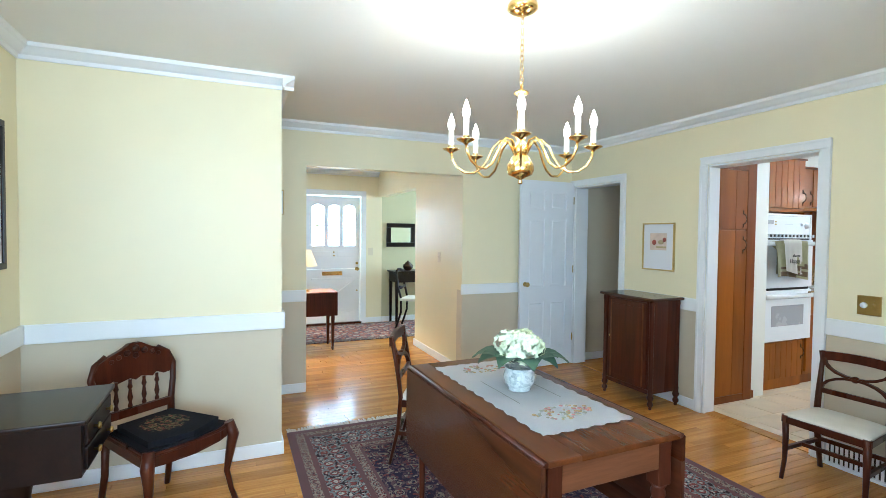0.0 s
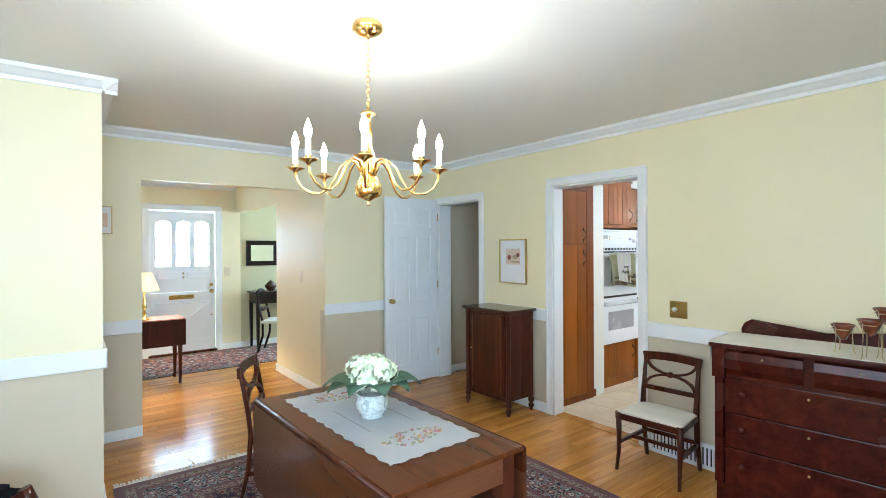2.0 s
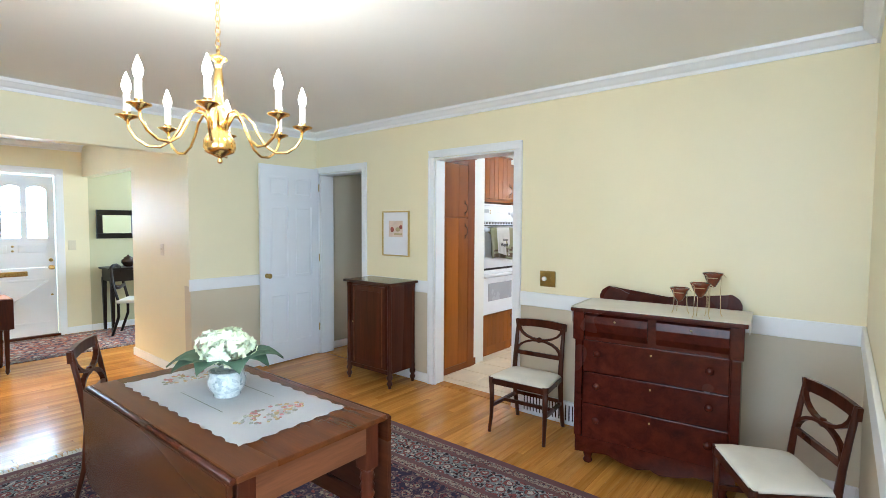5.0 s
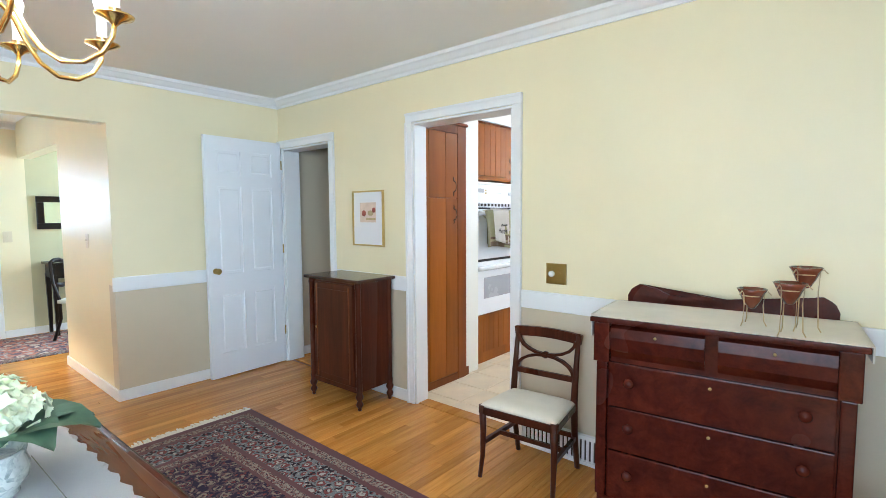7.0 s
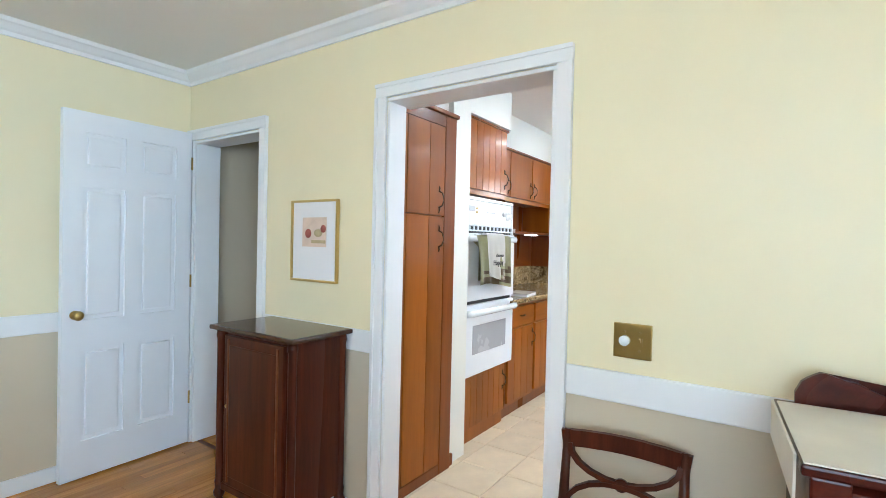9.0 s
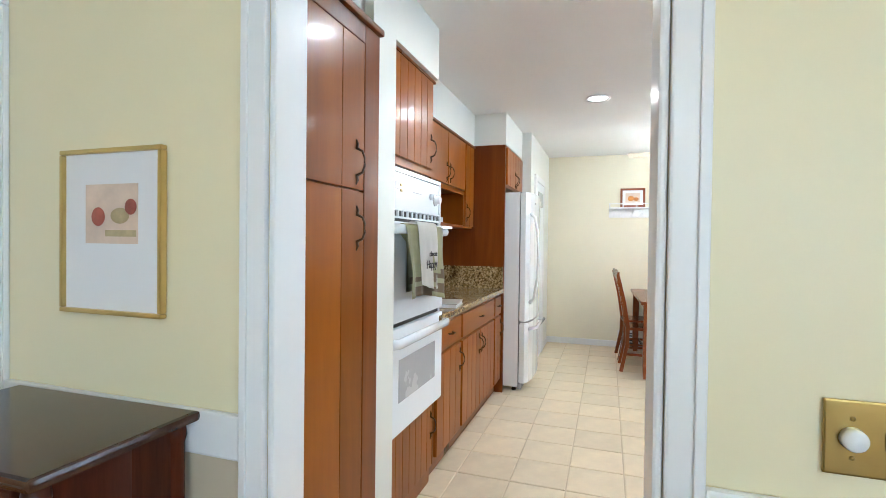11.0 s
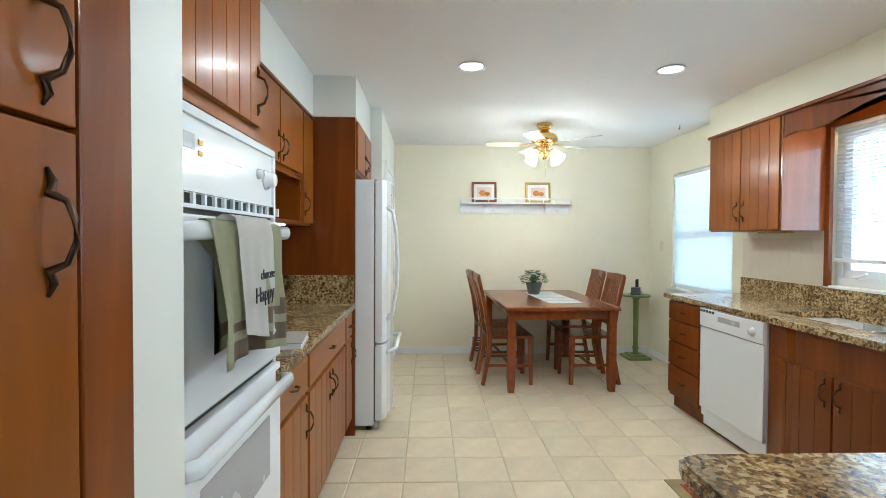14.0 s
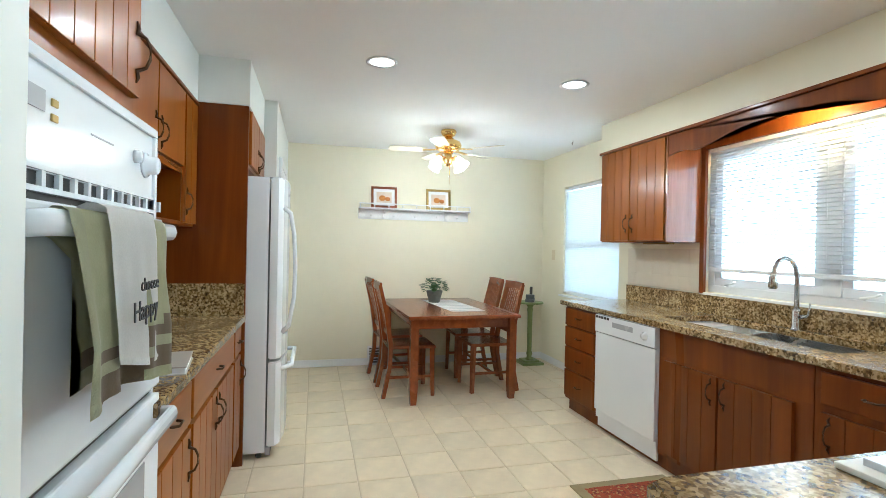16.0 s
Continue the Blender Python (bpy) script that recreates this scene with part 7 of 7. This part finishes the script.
def wall_shelf():
    s = thing("wall_shelf", "white wooden wall shelf with a gallery rail and pegs", "shelf", 10.598, 2.42, 1.70, -90)
    part("board", b1(-0.64, 0.64, -0.13, 0, 0.05, 0.068, 0.003), TRIMW, s)
    part("back_board", b1(-0.64, 0.64, -0.018, 0, -0.055, 0.05, 0.003), TRIMW, s)
    part("gallery_rail", b1(-0.64, 0.64, -0.13, -0.118, 0.105, 0.117, 0.002), TRIMW, s)
    for i in range(9):
        x = -0.63 + 1.26 * i / 8
        part("gallery_post", lathe(nb(), [(0.004, 0.068), (0.007, 0.086), (0.004, 0.105)], x, -0.124, 0, 8), TRIMW, s)
    for x in (-0.36, 0.36):
        part("bracket", prism(nb(), [(-0.018, 0.05), (-0.11, 0.05), (-0.10, 0.03), (-0.045, 0.0), (-0.035, -0.045), (-0.018, -0.05)], "x", x - 0.01, x + 0.01), TRIMW, s)
    for i in range(5):
        part("peg", sweep(nb(), [(-0.5 + i * 0.25, -0.018, -0.02), (-0.5 + i * 0.25, -0.06, -0.01), (-0.5 + i * 0.25, -0.065, -0.005)], [0.01, 0.008, 0.014], None, 8), TRIMW, s)


wall_shelf()
for _y, _fm, _lb in ((2.78, TABLEW, "brown framed pumpkin print leaning on the shelf"), (2.15, OLDBRASS, "gold framed pumpkin print leaning on the shelf")):
    framed("small_picture", _lb, pose(10.565, _y, 1.70 + 0.068 + 0.121, -7, 0, -90), 0.29, 0.24, 0.026, _fm, 0.1,
           [("artwork", b1(-0.085, 0.085, -0.0102, -0.009, -0.06, 0.06), SKETCH), ("pumpkin", disc(-0.02, -0.01, 0.032, -0.0104, 1.2), paint("pumpkin_orange", (0.62, 0.24, 0.05), 0.8, 0.2, 30.0)), ("pumpkin", disc(0.04, -0.018, 0.024, -0.0112, 1.2), paint("pumpkin_orange", (0.55, 0.20, 0.05), 0.8, 0.2, 30.0))])


def ceiling_fan():
    f = thing("ceiling_fan", "brass ceiling fan with pale blades and four lit glass shades", "ceiling fan", 9.5, 2.33, 0)
    part("canopy", lathe(nb(), [(0.03, 2.37), (0.06, 2.39), (0.075, 2.42), (0.07, 2.438)], seg=20), BRASS, f)
    part("motor", lathe(nb(), [(0.05, 2.235), (0.09, 2.245), (0.12, 2.27), (0.125, 2.30), (0.11, 2.33), (0.06, 2.35), (0.035, 2.375)], seg=24), BRASS, f)
    part("light_hub", lathe(nb(), [(0.01, 2.10), (0.035, 2.115), (0.05, 2.16), (0.035, 2.20), (0.045, 2.236)], seg=18), BRASS, f)
    for k in range(5):
        a = radians(10 + 72 * k)
        ca, sa = math.cos(a), math.sin(a)
        bm = nb()
        outl = [(0.20, -0.05), (0.50, -0.064), (0.545, -0.055), (0.56, 0.0), (0.545, 0.055), (0.50, 0.064), (0.20, 0.05)]
        prism(bm, outl, "z", 2.248, 2.254)
        bmesh.ops.rotate(bm, cent=(0, 0, 2.25), matrix=Matrix.Rotation(radians(10), 3, "X"), verts=bm.verts[:])
        bmesh.ops.rotate(bm, cent=(0, 0, 0), matrix=Matrix.Rotation(a, 3, "Z"), verts=bm.verts[:])
        b = part("blade", bm, BLADE, f, "pale wood blade")
        part("blade_iron", sweep(nb(), [(0.10 * ca, 0.10 * sa, 2.255), (0.24 * ca, 0.24 * sa, 2.245)], 0.05, 0.006, square=True), BRASS, b)
    for k in range(4):
        a = radians(35 + 90 * k)
        ca, sa = math.cos(a), math.sin(a)
        ar = part("lamp_arm", sweep(nb(), [(0.03 * ca, 0.03 * sa, 2.17), (0.09 * ca, 0.09 * sa, 2.185), (0.12 * ca, 0.12 * sa, 2.165)], 0.014, None, 8), BRASS, f)
        bm = lathe(nb(), [(0.022, 0.0), (0.03, -0.02), (0.042, -0.06), (0.058, -0.095), (0.056, -0.095), (0.03, -0.03), (0.0, -0.02)], seg=18)
        bmesh.ops.rotate(bm, cent=(0, 0, 0), matrix=Matrix.Rotation(radians(-38), 3, "Y"), verts=bm.verts[:])
        bmesh.ops.rotate(bm, cent=(0, 0, 0), matrix=Matrix.Rotation(a, 3, "Z"), verts=bm.verts[:])
        bmesh.ops.translate(bm, vec=(0.12 * ca, 0.12 * sa, 2.165), verts=bm.verts[:])
        part("glass_shade", bm, LAMPGL, ar, "lit white glass shade")
        bulb_light("fan_bulb", 9.5 + 0.20 * ca, 2.33 + 0.20 * sa, 2.05, FAN_W, (1.0, 0.92, 0.80), size=0.04)
    part("pull_chain", sweep(nb(), [(0.02, -0.02, 2.11), (0.02, -0.02, 1.93)], 0.004, None, 5, (1, 0, 0)), BRASS, f)


FAN_W = 6.0
BLADE = paint("pale_fan_blade", (0.72, 0.66, 0.52), 0.35, 0.06)
ceiling_fan()


def downlight(x, y):
    d = thing("recessed_light", "round recessed ceiling light, lit", "ceiling light", x, y, 0, 0, "recessed lights in the kitchen ceiling")
    part("trim_ring", lathe(nb(), [(0.075, 2.4395), (0.094, 2.437), (0.096, 2.4325), (0.078, 2.431), (0.072, 2.4355)], seg=28, caps=False), TRIMW, d)
    part("lens", lathe(nb(), [(0.0, 2.4355), (0.074, 2.4358), (0.074, 2.439)], seg=28), LAMPGL, d, "lit lens")
    ob = new("downlight_beam", bpy.data.lights.new("downlight_beam", "AREA"))
    ob.data.shape, ob.data.size, ob.data.energy, ob.data.color = "DISK", 0.13, DOWN_W, (1.0, 0.93, 0.83)
    ob.matrix_world = pose(x, y, 2.428)


DOWN_W = 7.5
for _x, _y in ((8.0, 3.155), (8.0, 1.88), (6.30, 3.18), (6.30, 1.9)):
    downlight(_x, _y)


def worktop_things():
    b = thing("fruit_bowl", "wire bowl of lemons on the granite worktop", "fruit bowl", 6.86, 4.30, 0.912)
    part("bowl", lathe(nb(), [(0.05, 0.0), (0.06, 0.008), (0.10, 0.05), (0.115, 0.075), (0.11, 0.076), (0.055, 0.012), (0, 0.01)], seg=22), OLDBRASS, b)
    for i, (x, y, z) in enumerate(((0.03, 0.03, 0.06), (-0.04, 0.02, 0.06), (0.0, -0.045, 0.06), (0.0, 0.005, 0.115), (0.035, -0.03, 0.10))):
        bm = lathe(nb(), [(0.004, -0.048), (0.012, -0.043), (0.028, -0.025), (0.034, 0), (0.028, 0.025), (0.012, 0.043), (0.004, 0.05), (0, 0.051)], seg=12)
        bmesh.ops.rotate(bm, cent=(0, 0, 0), matrix=Euler((1.2 + i, 0.6 * i, 0.4)).to_matrix(), verts=bm.verts[:])
        bmesh.ops.translate(bm, vec=(x, y, z), verts=bm.verts[:])
        part("lemon", bm, LEMON, b)
    k = thing("book", "closed pale book lying on the granite worktop", "book", 6.93, 4.02, 0.912, 8)
    part("pages", b1(-0.12, 0.12, -0.085, 0.085, 0.004, 0.024, 0.001), MOUNT, k)
    part("cover", box(b1(-0.125, 0.125, -0.09, 0.09, 0.0005, 0.004, 0.001), -0.125, 0.125, -0.09, 0.09, 0.024, 0.028, 0.001), BOOKC, k)


LEMON = paint("lemon_peel", (0.72, 0.46, 0.05), 0.4, 0.08, 20.0, 90, 0.3)
BOOKC = paint("grey_book_cover", (0.42, 0.40, 0.36), 0.4)
worktop_things()
switch("light_switch", "ivory switch plate beside the breakfast window", pose(10.30, 0.801, 1.28, 0, 0, 180), 0.075, 0.12, IVORY)
_v = thing("wall_vent", "dark floor-level vent on the end wall", "vent", 10.584, 2.83, 0.0, -90)
part("frame", b1(-0.10, 0.10, -0.012, 0, 0.005, 0.22, 0.003), TRIMW, _v)
for _i in range(6):
    part("slot", b1(-0.08, 0.08, -0.0145, -0.0125, 0.03 + _i * 0.03, 0.047 + _i * 0.03), BLACK, _v)
_h = thing("ceiling_hook", "small dark hook in the kitchen ceiling", "hook", 9.47, 1.05, 0)
part("hook", sweep(nb(), [(0, 0, 2.438), (0, 0, 2.41), (0.012, 0, 2.395), (0.02, 0, 2.41), (0.012, 0, 2.418)], 0.005, None, 6, (0, 1, 0)), IRON, _h)
# ---- floors: boards and tiles ----
FLOOR = solid("floor", b1(0.3, 5.02, -1.62, 5.6, -0.1, -0.0145), GAP, "honey oak strip floor", "floor", "structure")
HALLFL = solid("floor_hall", b1(0.95, 6.5, 5.6, 8.75, -0.1, -0.0145), GAP, "honey oak strip floor in the hall", "floor", "structure")
KFLOOR = solid("floor_kitchen", b1(5.02, 10.72, 0.6, 4.63, -0.1, -0.005), GROUT, "cream tiled floor", "floor", "structure")
solid("floor_closet", b1(5.02, 6.1, 4.63, 5.6, -0.1, -0.002), OAK, "honey oak strip floor in the closet", "floor", "structure")
solid("trim_threshold", b1(4.96, 5.06, 2.989, 3.762, -0.004, 0.008, 0.004), OAK, "oak threshold in the kitchen doorway", "threshold", "structure")

BW = 0.0572


def board_mesh(L):
    bm = nb()
    w, g, c = BW, 0.0006, 0.0012
    top = [(0.0005 + c, g + c), (L - 0.0005 - c, g + c), (L - 0.0005 - c, w - g - c), (0.0005 + c, w - g - c)]
    mid = [(0.0005, g), (L - 0.0005, g), (L - 0.0005, w - g), (0.0005, w - g)]
    a = [bm.verts.new((x, y, 0.0)) for x, y in top]
    b = [bm.verts.new((x, y, -c)) for x, y in mid]
    d = [bm.verts.new((x, y, -0.013)) for x, y in mid]
    bm.faces.new(a)
    for u, v in ((a, b), (b, d)):
        for i in range(4):
            j = (i + 1) % 4
            bm.faces.new((u[i], v[i], v[j], u[j]))
    return mesh_of("board", bm, OAK)


LENGTHS = [0.5, 0.75, 1.0, 1.25, 1.5, 1.75]
BOARDS = {L: board_mesh(L) for L in LENGTHS}
rnd = random.Random(21)
count = 0
rest = {}
for x_lo, x_hi, y_lo, y_hi, owner in ((0.44, 4.95, -1.4984, 5.45, FLOOR), (1.05, 6.4, 5.48, 8.62, HALLFL)):
    rows = int((y_hi - y_lo) / BW) + 1
    for r in range(rows):
        y = y_lo + r * BW
        x = x_lo - rnd.random() * 0.9
        while x < x_hi:
            L = rnd.choice(LENGTHS)
            x1 = x + L
            if x1 > x_lo:
                own = owner is FLOOR and y > 2.6 and x1 > 1.6 and count < 300 and x >= x_lo and x1 <= x_hi
                if own:
                    o = new("board", BOARDS[L])
                    o.parent = owner
                    o.location = (x, y, 0)
                    count += 1
                else:
                    rest.setdefault(owner.name, []).append((max(x, x_lo - 0.02), min(x1, x_hi + 0.02), y))
            x = x1
for own_name, items in rest.items():
    verts, faces = [], []
    for x0, x1, y in items:
        k = len(verts)
        g, c = 0.0006, 0.0012
        for z, e in ((0.0, c), (-c, 0.0), (-0.013, 0.0)):
            verts += [(x0 + 0.0005 + e, y + g + e, z), (x1 - 0.0005 - e, y + g + e, z), (x1 - 0.0005 - e, y + BW - g - e, z), (x0 + 0.0005 + e, y + BW - g - e, z)]
        faces.append((k, k + 1, k + 2, k + 3))
        for b in (k, k + 4):
            for i in range(4):
                j = (i + 1) % 4
                faces.append((b + i, b + 4 + i, b + 4 + j, b + j))
    me = bpy.data.meshes.new("boards")
    me.from_pydata(verts, [], faces)
    me.materials.append(OAK2)
    o = new("boards", me)
    o.parent = bpy.data.objects[own_name]
    tagged(o, "further honey oak boards", kind="stuff")

TS = 0.300
tile_me = []
for k in range(3):
    bm = nb()
    c, g = 0.004, 0.003
    ring = []
    for z, e in ((0.0, c), (-0.003, 0.0), (-0.006, 0.0)):
        ring.append([bm.verts.new((x, y, z)) for x, y in ((g + e, g + e), (TS - g - e, g + e), (TS - g - e, TS - g - e), (g + e, TS - g - e))])
    bm.faces.new(ring[0])
    for u, v in zip(ring, ring[1:]):
        for i in range(4):
            j = (i + 1) % 4
            bm.faces.new((u[i], v[i], v[j], u[j]))
    tile_me.append(mesh_of("tile", bm, TILE))
EDGE_TILE = tile_me[0].copy()
for _v in EDGE_TILE.vertices:
    _v.co.x = max(_v.co.x, 5.062 - (8.482 - 12 * TS))
rnd = random.Random(4)
for i in range(-12, 8):
    for j in range(-9, 5):
        x, y = 8.482 + i * TS, 3.257 + j * TS
        if x + TS > 5.06 and x < 10.6 and y + TS > 0.8 and y < 4.0:
            o = new("tile", EDGE_TILE if x < 5.0 else rnd.choice(tile_me))
            o.parent = KFLOOR
            o.matrix_local = pose(x, y, rnd.uniform(-0.0006, 0.0006), rnd.uniform(-0.12, 0.12), rnd.uniform(-0.12, 0.12), 0)
